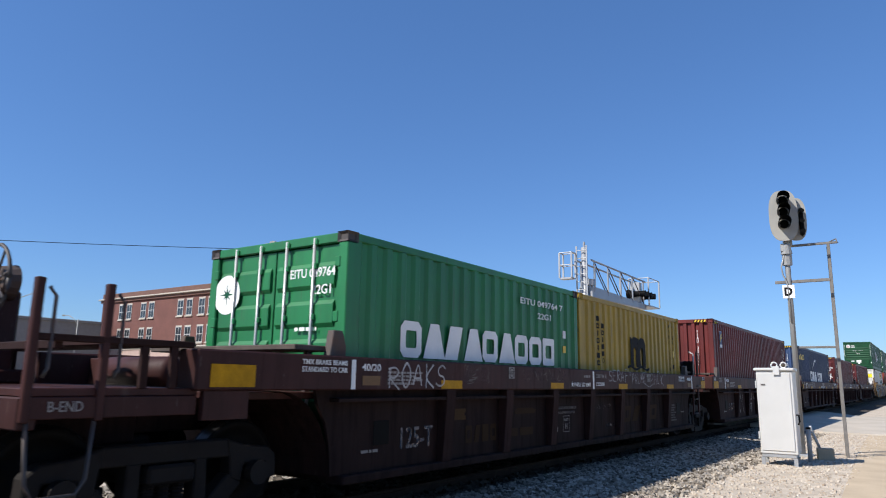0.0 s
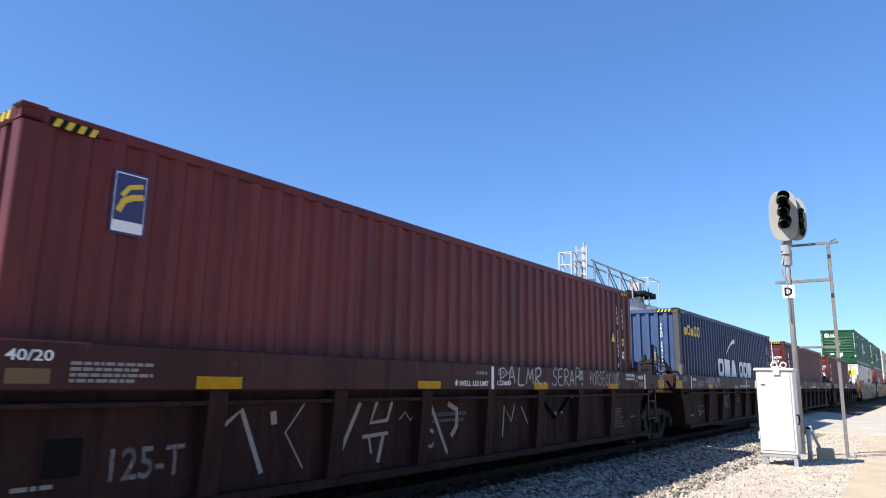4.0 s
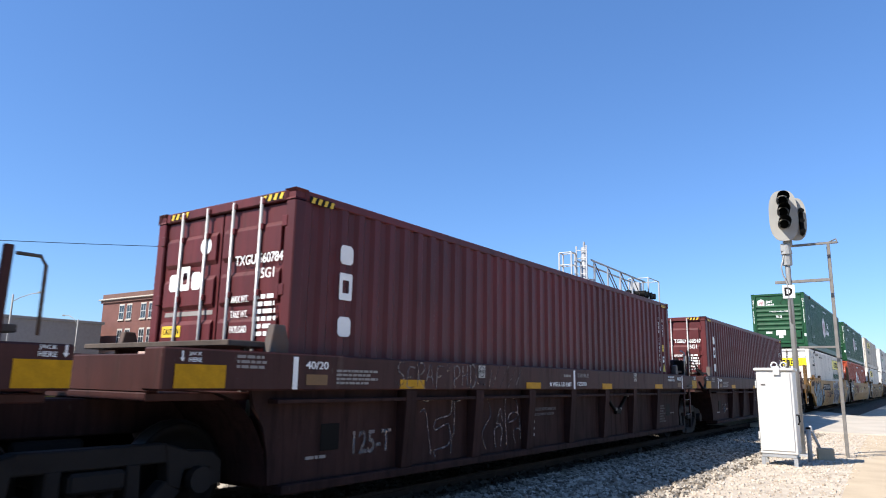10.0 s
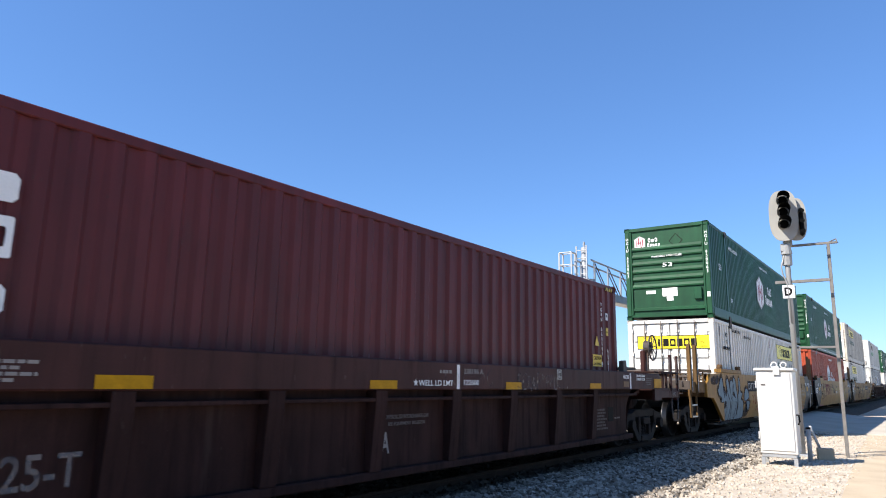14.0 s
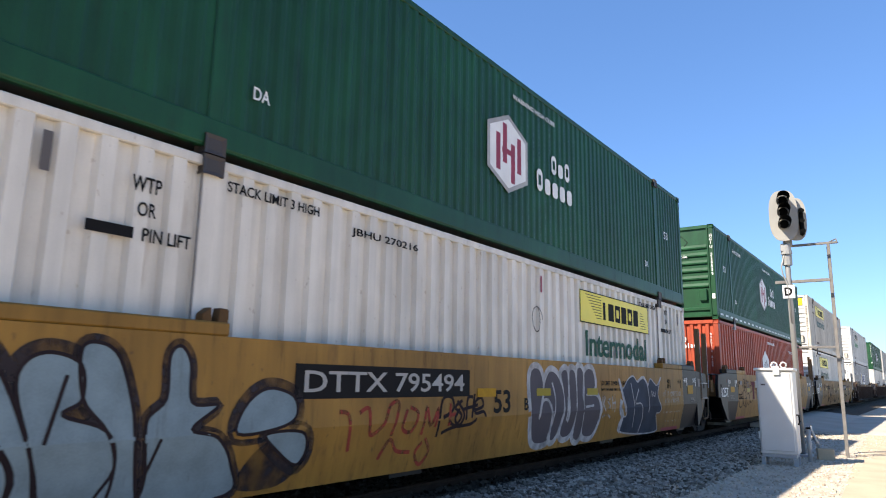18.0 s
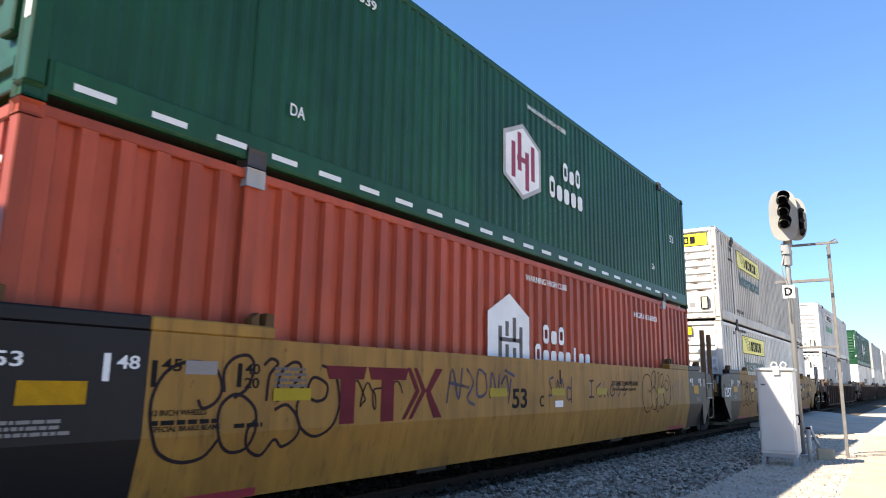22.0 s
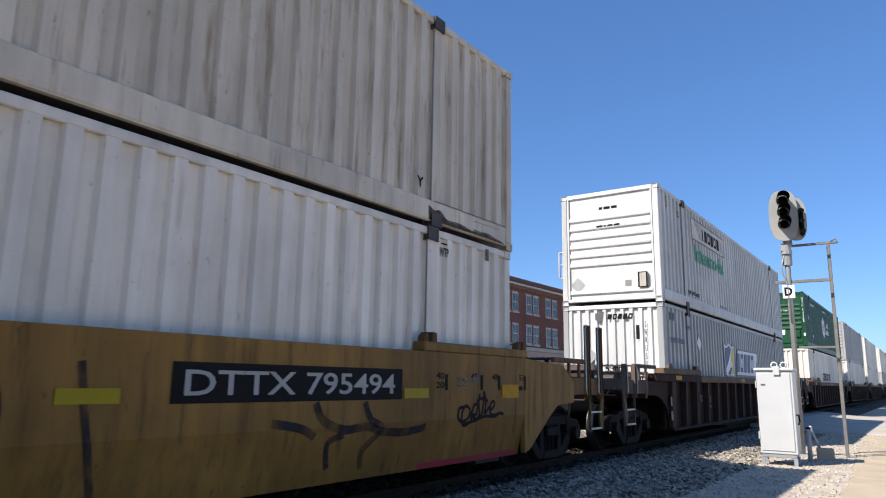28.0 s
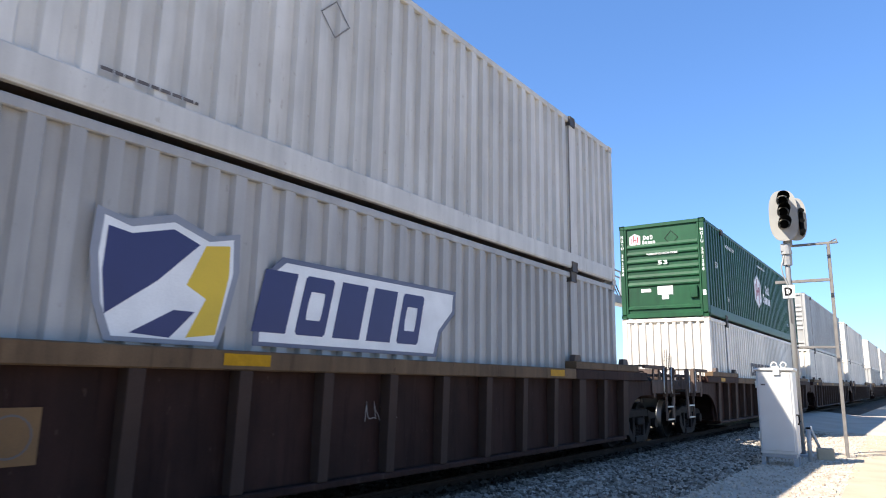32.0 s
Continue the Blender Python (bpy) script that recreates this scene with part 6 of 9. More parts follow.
def paint_haulier_doors(c):
    haulier_side(c, 9.92, 2.04)
    sign_board(c, on_front(-1.0, 0.0185, 2.0), 2.18, 0.41, M_SIGN_YELLOW)
    x = 1.293
    lettering(c, "WTP", M_BLACK_MARK, on_side(x, 1.35, 2.42), 0.13, 0.26)
    lettering(c, "OR", M_BLACK_MARK, on_side(x, 1.42, 2.22), 0.12, 0.16)
    plate(c, M_BLACK_MARK, on_side(x, 1.02, 2.03), rect(0.38, 0.09), "brand_block")
    lettering(c, "PIN LIFT", M_BLACK_MARK, on_side(x, 1.48, 2.02), 0.11, 0.44)
    lettering(c, "STACK LIMIT 3 HIGH", M_BLACK_MARK, on_side(x, 2.25, 2.62), 0.10, 1.15)
    lettering(c, "JBHU 270216", M_BLACK_MARK, on_side(x, 3.9, 2.50), 0.11, 1.2)
    plate(c, M_RED_MARK, on_side(x, 8.39, 2.40), rect(0.05, 0.27), "red_mark")
    part("spray_scrawl", ribbon([(0.25 + 0.2 * math.cos(k / 3) * (1 - k / 40), 0.2 * math.sin(k / 3)) for k in range(24)], 0.015), M_BLACK_MARK, c, at=on_side(x, 8.0, 1.95))
    for y in (0.65, 15.75):
        plate(c, M_GREY_MARK, on_side(x, y, 2.4), rect(0.07, 0.3), "vent")
    lettering(c, "WTP", M_BLACK_MARK, on_side(x, 14.75, 2.58), 0.12, 0.22)
    lettering(c, "OR", M_BLACK_MARK, on_side(x, 14.80, 2.37), 0.11, 0.13)
    plate(c, M_BLACK_MARK, on_side(x, 14.46, 2.16), rect(0.34, 0.08), "brand_block")
    lettering(c, "PIN LIFT", M_BLACK_MARK, on_side(x, 14.84, 2.15), 0.10, 0.42)
    lettering(c, "STACK LIMIT 3 HIGH", M_BLACK_MARK, on_side(x, 13.02, 2.63), 0.09, 1.1)


def rear_marks(c, upper):
    """The rear quarter of a long haulier box: a stained lower panel with a rusty edge above, lift marks below."""
    if upper:
        line = ribbon([(14.27, 0.10), (14.27, 0.34), (16.07, 0.345), (16.08, 0.10)], 0.012)
        part("rusty_edge", line, M_RUSTY_POST, c, at=on_side(1.306, 0, 0))
        for k, (y, w, h) in enumerate(((14.16, 1.95, 0.055), (14.16, 1.2, 0.10), (14.14, 0.5, 0.19), (15.2, 0.85, 0.085))):
            edge = [(w * q / 12, h * (0.88 + 0.12 * math.sin(0.9 * q + k)) * (1 - (q / 12) ** 3)) for q in range(12, -1, -1)]
            plate(c, M_GRIME_MIST, on_side(1.3035 + 0.0006 * k, y, 0.075), [(0, 0), (w, 0)] + edge, "stain", 0.0004)
        part("scratch", ribbon([(15.2, 0.26), (15.9, 0.27)], 0.008), M_RUST_STAIN, c, at=on_side(1.3065, 0, 0))
        lettering(c, "Y", M_BLACK_MARK, on_side(1.295, 13.90, 0.46), 0.14)
    else:
        lettering(c, "WTP", M_BLACK_MARK, on_side(1.295, 14.41, 2.55), 0.12, 0.20)
        plate(c, M_BLACK_MARK, on_side(1.295, 14.44, 2.71), rect(0.13, 0.02), "brand_block")
        plate(c, M_GREY_MARK, on_side(1.295, 15.53, 2.66), rect(0.09, 0.17), "vent")


def paint_haulier_nose(c, upper, board=True):
    x = 1.293
    if board:
        rear_marks(c, upper)
    if board:
        haulier_side(c, 2.75, 2.02, None, M_DEEP_GREEN)
    else:
        haulier_side(c, 2.85, 2.04, M_DIRTY_WHITE, material("faded_green_marking", (0.02, 0.22, 0.07), 0.5))
    if upper:
        lettering(c, "TOP LIFT ONLY", M_BLACK_MARK, on_side(x, 2.2, 0.42), 0.11, 1.15)
        bars(c, M_GREY_MARK, on_side(x, 5.6, 0.40), 1.0, 0.05, 1, 53)
        sign_board(c, on_front(-1.08, 0.055, 2.36), 2.10, 0.42, M_SIGN_YELLOW) if board else bars(c, M_BLACK_MARK, on_front(-0.26, 0.055, 2.45), 0.54, 0.11, 1, 54)
        bars(c, M_BLACK_MARK, on_front(-0.32, 0.008, 1.98), 0.9, 0.08, 1, 55)
        part("document_box", Shape().box(0.74, 0.96, -0.02, 0.058, 0.36, 0.74), M_DIRTY_WHITE, c, bevel=0.015)
        part("document_edge", ribbon([(0.01, 0.01), (0.21, 0.01), (0.21, 0.37), (0.01, 0.37)], 0.045, True), M_BLACK_MARK, c, at=on_front(0.74, -0.023, 0.36))
        plate(c, M_DULL_MARK, on_front(0.38, 0.055, 0.42), rect(0.16, 0.15), "placard")
        plate(c, M_GREY_WHITE, on_front(-0.88, 0.055, 0.52), [(0, -0.2), (0.2, 0), (0, 0.2), (-0.2, 0)], "diamond_holder")
    else:
        sign_board(c, on_front(-0.56, 0.008, 2.46), 0.98, 0.28, M_SIGN_YELLOW)
        lettering(c, "Intermodal", M_BLACK_MARK, on_front(-0.46, 0.055, 2.29), 0.11, 0.8)
        bars(c, M_BLACK_MARK, on_front(-0.5, 0.055, 1.72), 0.8, 0.08, 1, 56)
        lettering(c, "STACK LIMIT 3 HIGH", M_BLACK_MARK, on_side(x, 2.25, 2.70), 0.09, 1.12)
        lettering(c, "WTP", M_BLACK_MARK, on_side(x, 1.5, 2.56), 0.11, 0.24)
        plate(c, M_GREY_WHITE, on_front(-0.88, 0.055, 1.35), [(0, -0.2), (0.2, 0), (0, 0.2), (-0.2, 0)], "diamond_holder")
    plate(c, M_GREY_MARK, on_side(x, 0.62, 2.45), rect(0.07, 0.3), "vent")
    if upper:
        bars(c, M_GREY_MARK, on_side(x, 1.55, 2.38), 0.2, 0.2, 2, 57)
    if upper and board:
        plate(c, M_BLACK_MARK, on_side(x, 1.72, 2.60), rect(0.42, 0.14), "brand_block")
        lettering(c, "WTP", M_BLACK_MARK, on_side(x, 1.70, 2.40), 0.12, 0.26)
        bars(c, M_BLACK_MARK, on_side(x, 1.42, 2.08), 0.75, 0.11, 1, 58)
        bars(c, M_GREY_MARK, on_side(x, 2.55, 2.52), 1.3, 0.11, 1, 59)
        bars(c, M_GREY_MARK, on_side(x, 5.6, 0.22), 1.0, 0.16, 1, 60)
        plate(c, M_GREY_MARK, on_front(0.02, 0.055, 2.13), rect(0.26, 0.11), "placard")
        plate(c, M_BLACK_MARK, on_front(0.42, 0.055, 2.17), rect(0.24, 0.10), "placard")
        plate(c, M_DULL_MARK, on_front(-0.30, 0.055, 2.08), rect(0.28, 0.14), "placard")
        bars(c, M_BLACK_MARK, on_front(-0.55, 0.055, 1.62), 0.55, 0.07, 1, 61)
        stain = random.Random(62)
        for k in range(30):
            z = 0.925 + 0.238 * (k % 6) + stain.uniform(-0.01, 0.012)
            wd = stain.uniform(0.05, 0.26)
            pts = [(wd * j / 6, stain.uniform(0.012, 0.03)) for j in range(7)]
            plate(c, M_RUST_STAIN, on_front(stain.uniform(-1.0, 0.75), 0.056, z), pts + [(a, -b * stain.uniform(0.3, 1.2)) for a, b in reversed(pts)], "rust_stain", 0.002)
        for k in range(14):
            wd, hh = stain.uniform(0.03, 0.3), stain.uniform(0.015, 0.05)
            plate(c, M_RUST_STAIN, on_front(stain.uniform(-1.1, 1.0), 0.008, stain.uniform(0.02, 0.12)),
                  [(wd * (0.5 + 0.5 * math.cos(j * 0.7) * stain.uniform(0.6, 1)), hh * (0.5 + 0.5 * math.sin(j * 0.7) * stain.uniform(0.6, 1))) for j in range(9)], "rust_stain", 0.002)
        for z in [2.25 - 0.13 * k for k in range(11)]:
            if abs(z - 1.73) > 0.08:
                plate(c, M_GREY_MARK, on_front(1.16, 0.008, z), rect(0.06, 0.07), "number_block", 0.002)
    part("diamond_holder", ribbon([(0, -0.22), (0.22, 0), (0, 0.22), (-0.22, 0)], 0.02, True), M_GREY_MARK, c, at=on_side(x, 8.1, 2.0))


def paint_shield(c):
    x = 1.293
    rim = [(5.70, 2.24), (5.95, 2.18), (6.36, 2.30), (6.75, 2.18), (7.03, 2.25), (7.05, 1.9), (6.95, 1.45), (6.88, 1.22), (5.86, 1.22), (5.74, 1.5), (5.68, 1.9)]
    s = plate(c, material("grey_rim_marking", (0.22, 0.23, 0.26), 0.5), on_side(x, 0, 0), rim, "emblem")
    inner = [(6.365 + (a - 6.365) * 0.9, 1.8 + (b - 1.8) * 0.9 - 0.02) for a, b in rim]
    plate(s, M_WHITE_MARK, Matrix.Translation((0, 0, 0.0035)), inner, "emblem_field", 0.001)
    up = Matrix.Translation((0, 0, 0.005))
    plate(s, M_BLUE_MARK, up, [(5.80, 2.10), (6.0, 2.07), (6.36, 2.17), (6.62, 2.08), (6.25, 1.72), (5.84, 1.42), (5.79, 1.75)], "emblem_field", 0.001)
    plate(s, M_YELLOW_MARK, up, [(6.68, 2.08), (6.93, 2.12), (6.94, 1.85), (6.84, 1.32), (6.55, 1.28), (6.72, 1.62), (6.52, 1.72)], "emblem_field", 0.001)
    plate(s, M_BLUE_MARK, up, [(6.05, 1.29), (6.42, 1.50), (6.62, 1.50), (6.40, 1.27)], "emblem_field", 0.001)
    back = plate(c, material("slate_marking", (0.10, 0.11, 0.16), 0.5), on_side(x, 0, 0), [(7.25, 1.25), (10.12, 1.25), (10.22, 1.55), (10.52, 1.82), (10.55, 2.12), (7.55, 2.12), (7.38, 1.95), (7.45, 1.7), (7.25, 1.5)], "name_board")
    white = [(7.32, 1.29), (10.06, 1.29), (10.16, 1.58), (10.46, 1.85), (10.48, 2.07), (7.6, 2.07), (7.45, 1.95), (7.5, 1.7), (7.32, 1.5)]
    plate(back, M_WHITE_MARK, Matrix.Translation((0, 0, 0.0035)), white, "name_board", 0.001)
    blocks(back, M_BLUE_MARK, Matrix.Translation((7.22, 1.38, 0.005)), 5, 2.62, 0.60, 0.22, "sdssd", slant=0.22)
    lettering(c, "SWRU 591862", M_BLUE_MARK, on_side(x, 0.5, 1.96), 0.13, 1.15)
    plate(c, M_WHITE_MARK, on_side(x, 3.0, 2.06), [(0, -0.19), (0.22, 0), (0, 0.19), (-0.22, 0)], "diamond_holder")
    blocks(c, M_BLACK_MARK, on_front(-0.1, 0.022, 2.52), 5, 0.66, 0.13, 0.25, "sdssd", slant=0.2)
    plate(c, M_GREY_MARK, on_front(-0.42, 0.022, 2.48), [(0, 0.2), (0.22, 0.24), (0.2, 0.05), (0.1, -0.04), (0, 0.05)], "emblem")
    lettering(c, "WTP", M_GREY_MARK, on_side(x, 1.95, 2.36), 0.10, 0.24)
    lettering(c, "53ft", M_BLACK_MARK, on_front(-0.2, 0.022, 1.22), 0.20, 0.42)
    lettering(c, "SWRU59", M_BLUE_MARK, on_front(0.86, 0.022, 1.35), 1.1, 0.09, True)
    plate(c, M_BLACK_MARK, on_front(0.62, 0.022, 2.02), rect(0.08, 0.34), "vent")
    plate(c, M_GREY_WHITE, on_front(-0.58, 0.022, 1.62), [(0, -0.2), (0.2, 0), (0, 0.2), (-0.2, 0)], "diamond_holder")
    for y in (0.5, 0.75):
        plate(c, M_GREY_MARK, on_side(x, y, 2.5), rect(0.10, 0.2), "vent")


M_SPRAY_WHITE = spray("white_spray", (0.44, 0.43, 0.42), 0.55, 1.0)
M_SPRAY_BLUE = material("pale_blue_spray", (0.175, 0.23, 0.25), 0.75, spread=0.22, scale=4.0, dirt=(0.11, 0.12, 0.12), dirt_amount=0.4, streak=1, spec=0.15)
M_SPRAY_VIOLET = material("dull_violet_spray", (0.055, 0.045, 0.052), 0.7, spread=0.2)
M_SPRAY_TEAL = material("slate_blue_spray", (0.032, 0.040, 0.058), 0.7, spread=0.4, scale=3.0, spec=0.2)
M_SPRAY_DARK = material("dark_violet_spray", (0.022, 0.015, 0.016), 0.8, spread=0.3, spec=0.1)
M_SPRAY_NAVY = spray("navy_spray", (0.048, 0.052, 0.095), 0.45, 1.0)
M_SPRAY_FAINT = spray("faint_white_spray", (0.5, 0.47, 0.42), 0.15, 0.75)
M_SPRAY_PALE = spray("pale_spray_line", (0.46, 0.43, 0.38), 0.4, 0.95)
M_SPRAY_MIST = spray("dark_spray_mist", (0.028, 0.021, 0.022), 0.25, 0.95, 5.0)
M_SPRAY_RED = spray("red_spray", (0.25, 0.04, 0.025), 0.45, 1.0)
M_SPRAY_GREY = spray("grey_spray", (0.15, 0.15, 0.16), 0.45, 1.0)


BUBBLES = (
    ([(1.51, 1.14), (1.56, 1.07), (1.68, 1.12), (1.73, 1.24), (1.64, 1.4), (1.41, 1.44), (1.21, 1.36), (1.11, 1.18), (1.11, 0.97), (1.2, 0.76), (1.4, 0.66), (1.62, 0.68), (1.74, 0.82)], False),
    ([(1.77, 0.78), (1.71, 0.95), (1.75, 1.11), (1.9, 1.18), (2.08, 1.07), (2.11, 0.9), (2.05, 0.73), (1.89, 0.7)], True),
    ([(1.76, 1.2), (1.74, 1.37), (1.83, 1.48), (1.98, 1.51), (2.05, 1.42), (2.0, 1.24), (1.86, 1.15)], False),
    ([(2.11, 0.96), (2.02, 0.87), (2.06, 0.72), (2.22, 0.65), (2.34, 0.78), (2.45, 0.71), (2.6, 0.79), (2.61, 0.93), (2.46, 1.08), (2.31, 1.04)], False),
    ([(2.21, 1.12), (2.23, 1.34), (2.32, 1.45), (2.24, 1.49), (2.16, 1.43)], False),
    ([(2.34, 1.11), (2.35, 1.34), (2.48, 1.46), (2.59, 1.45), (2.59, 1.33), (2.41, 1.15), (2.65, 1.24)], False),
)
RINGS = (
    ([(2.87, 1.45), (3.06, 1.37), (3.14, 1.08), (3.04, 0.86), (2.83, 0.78), (2.62, 0.89), (2.58, 1.09), (2.67, 1.18)], False),
    ([(2.82, 1.33), (2.96, 1.26), (2.94, 1.14), (2.81, 1.11), (2.7, 1.18), (2.74, 1.31)], True),
)


def outline_bubbles(c, mat, y, z, sy=1.0, sz=1.0, width=0.03):
    """A row of hollow bubble outlines, its lower front corner at y, z."""
    for pts, closed in BUBBLES + RINGS:
        line = smooth_line([(y + (a - 1.11) * sy, z + (b - 0.65) * sz) for a, b in pts], closed)
        wall_stroke(c, mat, line, width, 0.004, closed)


def load_limit(c, y, w):
    lettering(c, "LD LIMIT 119400 PER UNIT", M_BLACK_MARK, on_side(1.503, y, 1.28), 0.085, w)
    lettering(c, "20 FT CONTAINER LIMIT 57,200 EACH", M_BLACK_MARK, on_side(1.503, y, 1.18), 0.05, w * 0.9)


def car_number(c, y, z, w):
    pl = plate(c, M_BLACK_MARK, on_side(1.503, y, z), rect(w, 0.33), "number_board", 0.002)
    lettering(pl, "DTTX 795494", M_PLACARD, Matrix.Translation((0.12, 0.06, 0.0025)), 0.21, w - 0.25, bold=0.01)


def pale_piece(c):
    """Pale blue tall shapes with a dark edge and soft dark rim."""
    shapes = (
        [(-0.24, 0.32), (-0.33, 0.51), (-0.12, 0.83), (-0.42, 0.84), (-0.41, 0.97), (-0.63, 1.03), (-0.77, 1.18), (-0.63, 1.27), (-0.52, 1.43), (-0.33, 1.54), (-0.22, 1.42), (-0.15, 1.16), (-0.09, 0.97), (-0.03, 1.2), (0.11, 1.01), (0.27, 1.14), (0.42, 1.0), (0.65, 0.75), (0.69, 0.54), (0.6, 0.32), (0.38, 0.31)],
        [(0.36, 1.04), (0.23, 1.35), (0.28, 1.5), (0.43, 1.48), (0.59, 1.24), (0.74, 0.91), (0.87, 0.57), (0.88, 0.32), (0.63, 0.32), (0.72, 0.62), (0.58, 0.87)],
        [(0.95, 0.32), (0.81, 0.74), (0.65, 1.2), (0.68, 1.4), (0.84, 1.47), (1.05, 1.39), (1.08, 1.15), (0.96, 1.05), (1.28, 0.93), (1.39, 0.66), (1.32, 0.34)],
        [(1.04, 1.5), (1.18, 1.55), (1.33, 1.44), (1.46, 1.1), (1.51, 0.84), (1.61, 0.43), (1.65, 0.56), (1.58, 0.97), (1.73, 1.15), (1.73, 1.47), (1.82, 1.56), (1.92, 1.43), (1.96, 1.12), (2.21, 1.09), (1.98, 0.91), (2.24, 0.83), (2.42, 0.6), (2.42, 0.34), (1.32, 0.33), (1.39, 0.66), (1.28, 0.93), (1.09, 1.15)],
        [(2.43, 0.85), (2.5, 1.09), (2.73, 1.23), (3.03, 1.16), (3.08, 0.98), (2.88, 0.88)],
        [(2.75, 0.83), (3.17, 0.83), (3.26, 0.66), (3.16, 0.53), (2.9, 0.68)])
    for k, pts in enumerate(shapes):
        wall_blob(c, M_SPRAY_BLUE, M_SPRAY_DARK, pts, 0.028, 0.0052 + 0.0004 * k, M_SPRAY_MIST, 0.19 if k != 3 else 0.12)
    wall_fill(c, M_SPRAY_DARK, smooth_line([(-0.08, 0.79), (-0.02, 0.88), (0.12, 0.85), (0.15, 0.74), (0.07, 0.65), (-0.06, 0.71)], True), 0.0085)
    wall_fill(c, M_SPRAY_MIST, smooth_line([(-0.5, 0.52), (-0.35, 0.9), (-0.55, 0.95), (-0.66, 0.75)], True), 0.003)
    wall_fill(c, M_SPRAY_MIST, smooth_line([(2.5, 0.4), (2.75, 0.75), (3.2, 0.78), (3.3, 0.6), (3.0, 0.36)], True), 0.003)
    wall_fill(c, M_SPRAY_MIST, smooth_line([(-1.45, 1.36), (-0.9, 1.33), (-0.62, 1.45), (-0.7, 1.58), (-1.35, 1.52)], True), 0.003)
    for pts in ([(0.96, 1.32), (0.93, 1.18), (0.86, 0.86)], [(1.72, 0.85), (1.62, 0.50)], [(0.2, 0.34), (0.32, 0.62), (0.12, 0.78)]):
        wall_curve(c, M_SPRAY_DARK, pts, 0.03, 0.009)


def dark_piece(c):
    """Dark rounded shapes with a broad white rim, and a slate one beside them."""
    shapes = (
        [(7.65, 1.42), (7.77, 1.53), (7.96, 1.5), (8.06, 1.32), (8.04, 1.11), (7.95, 0.88), (7.97, 0.78), (8.06, 1.03), (8.24, 1.03), (8.36, 0.86), (8.37, 0.59), (8.34, 0.43), (7.94, 0.42), (7.76, 0.62), (7.65, 1.13)],
        [(8.12, 1.32), (8.29, 1.49), (8.53, 1.45), (8.72, 1.27), (8.8, 1.05), (8.75, 0.77), (8.62, 0.48), (8.44, 0.45), (8.4, 0.8), (8.24, 1.05), (8.08, 1.08)],
        [(8.69, 1.44), (8.81, 1.53), (8.94, 1.46), (8.96, 1.07), (8.97, 0.71), (9.02, 0.85), (8.99, 1.45), (9.13, 1.54), (9.24, 1.44), (9.28, 1.1), (9.24, 0.67), (9.13, 0.49), (8.91, 0.45), (8.76, 0.55), (8.83, 0.89), (8.76, 1.24)],
        [(9.3, 1.51), (9.43, 1.58), (9.55, 1.48), (9.52, 1.11), (9.57, 0.96), (9.59, 0.54), (9.49, 0.38), (9.31, 0.42), (9.27, 0.57), (9.29, 1.03)],
        [(9.6, 1.48), (9.8, 1.57), (9.99, 1.5), (10.03, 1.24), (9.66, 1.12), (10.1, 1.1), (10.26, 0.93), (10.25, 0.67), (10.08, 0.44), (9.82, 0.41), (9.62, 0.5), (9.58, 0.89), (9.59, 1.24)])
    for k, pts in enumerate(shapes):
        wall_blob(c, M_SPRAY_VIOLET, M_SPRAY_WHITE, pts, 0.022, 0.0050 + 0.0003 * k, M_SPRAY_WHITE, 0.17)
    for pts in ([(7.95, 0.80), (8.05, 1.03), (8.26, 1.04), (8.40, 0.80), (8.34, 0.46)], [(8.36, 1.32), (8.48, 1.05), (8.42, 0.66)], [(8.94, 1.1), (8.92, 0.72)], [(9.62, 0.92), (9.98, 0.94)]):
        wall_curve(c, M_SPRAY_WHITE, pts, 0.04, 0.009)
    slate = [(11.35, 0.43), (11.38, 0.68), (11.61, 0.76), (11.18, 1.4), (11.38, 1.23), (11.67, 1.4), (11.96, 1.47), (12.21, 1.36), (12.54, 1.46), (12.81, 1.29), (12.98, 1.43), (13.38, 1.29), (13.66, 1.47), (13.45, 1.18), (13.48, 1.01), (13.67, 0.81), (13.59, 0.72), (13.37, 0.69), (13.53, 0.46), (13.54, 0.33), (12.58, 0.32)]
    wall_blob(c, M_SPRAY_TEAL, M_SPRAY_WHITE, slate, 0.03, 0.005)
    for pts, w in (([(11.2, 1.39), (11.56, 0.79)], 0.09), ([(11.30, 1.02), (11.25, 0.85), (11.4, 0.7), (11.30, 0.42)], 0.13), ([(11.82, 1.34), (11.99, 0.91), (12.05, 0.47)], 0.03), ([(12.27, 1.22), (12.06, 0.95), (12.39, 0.92), (12.54, 0.65), (12.42, 0.34)], 0.03),
                   ([(12.79, 1.29), (12.86, 1.04), (12.88, 0.74)], 0.035), ([(12.2, 1.36), (12.54, 1.45), (12.8, 1.3)], 0.06), ([(12.96, 1.04), (13.04, 1.18), (13.1, 1.05), (13.16, 1.16), (13.22, 1.05), (13.3, 1.16)], 0.02)):
        wall_curve(c, M_SPRAY_WHITE, pts, w, 0.008)
    for pts in ([(10.38, 0.8), (10.40, 1.08), (10.5, 1.06), (10.43, 0.95), (10.55, 0.82)], [(10.75, 1.05), (10.62, 1.0), (10.74, 0.92), (10.62, 0.85)], [(10.85, 1.12), (10.86, 0.82)], [(10.98, 1.12), (10.96, 0.80)], [(10.84, 0.96), (11.0, 0.97)], [(10.42, 0.72), (10.6, 0.77), (10.8, 0.70)]):
        wall_curve(c, M_SPRAY_FAINT, pts, 0.035, 0.004)
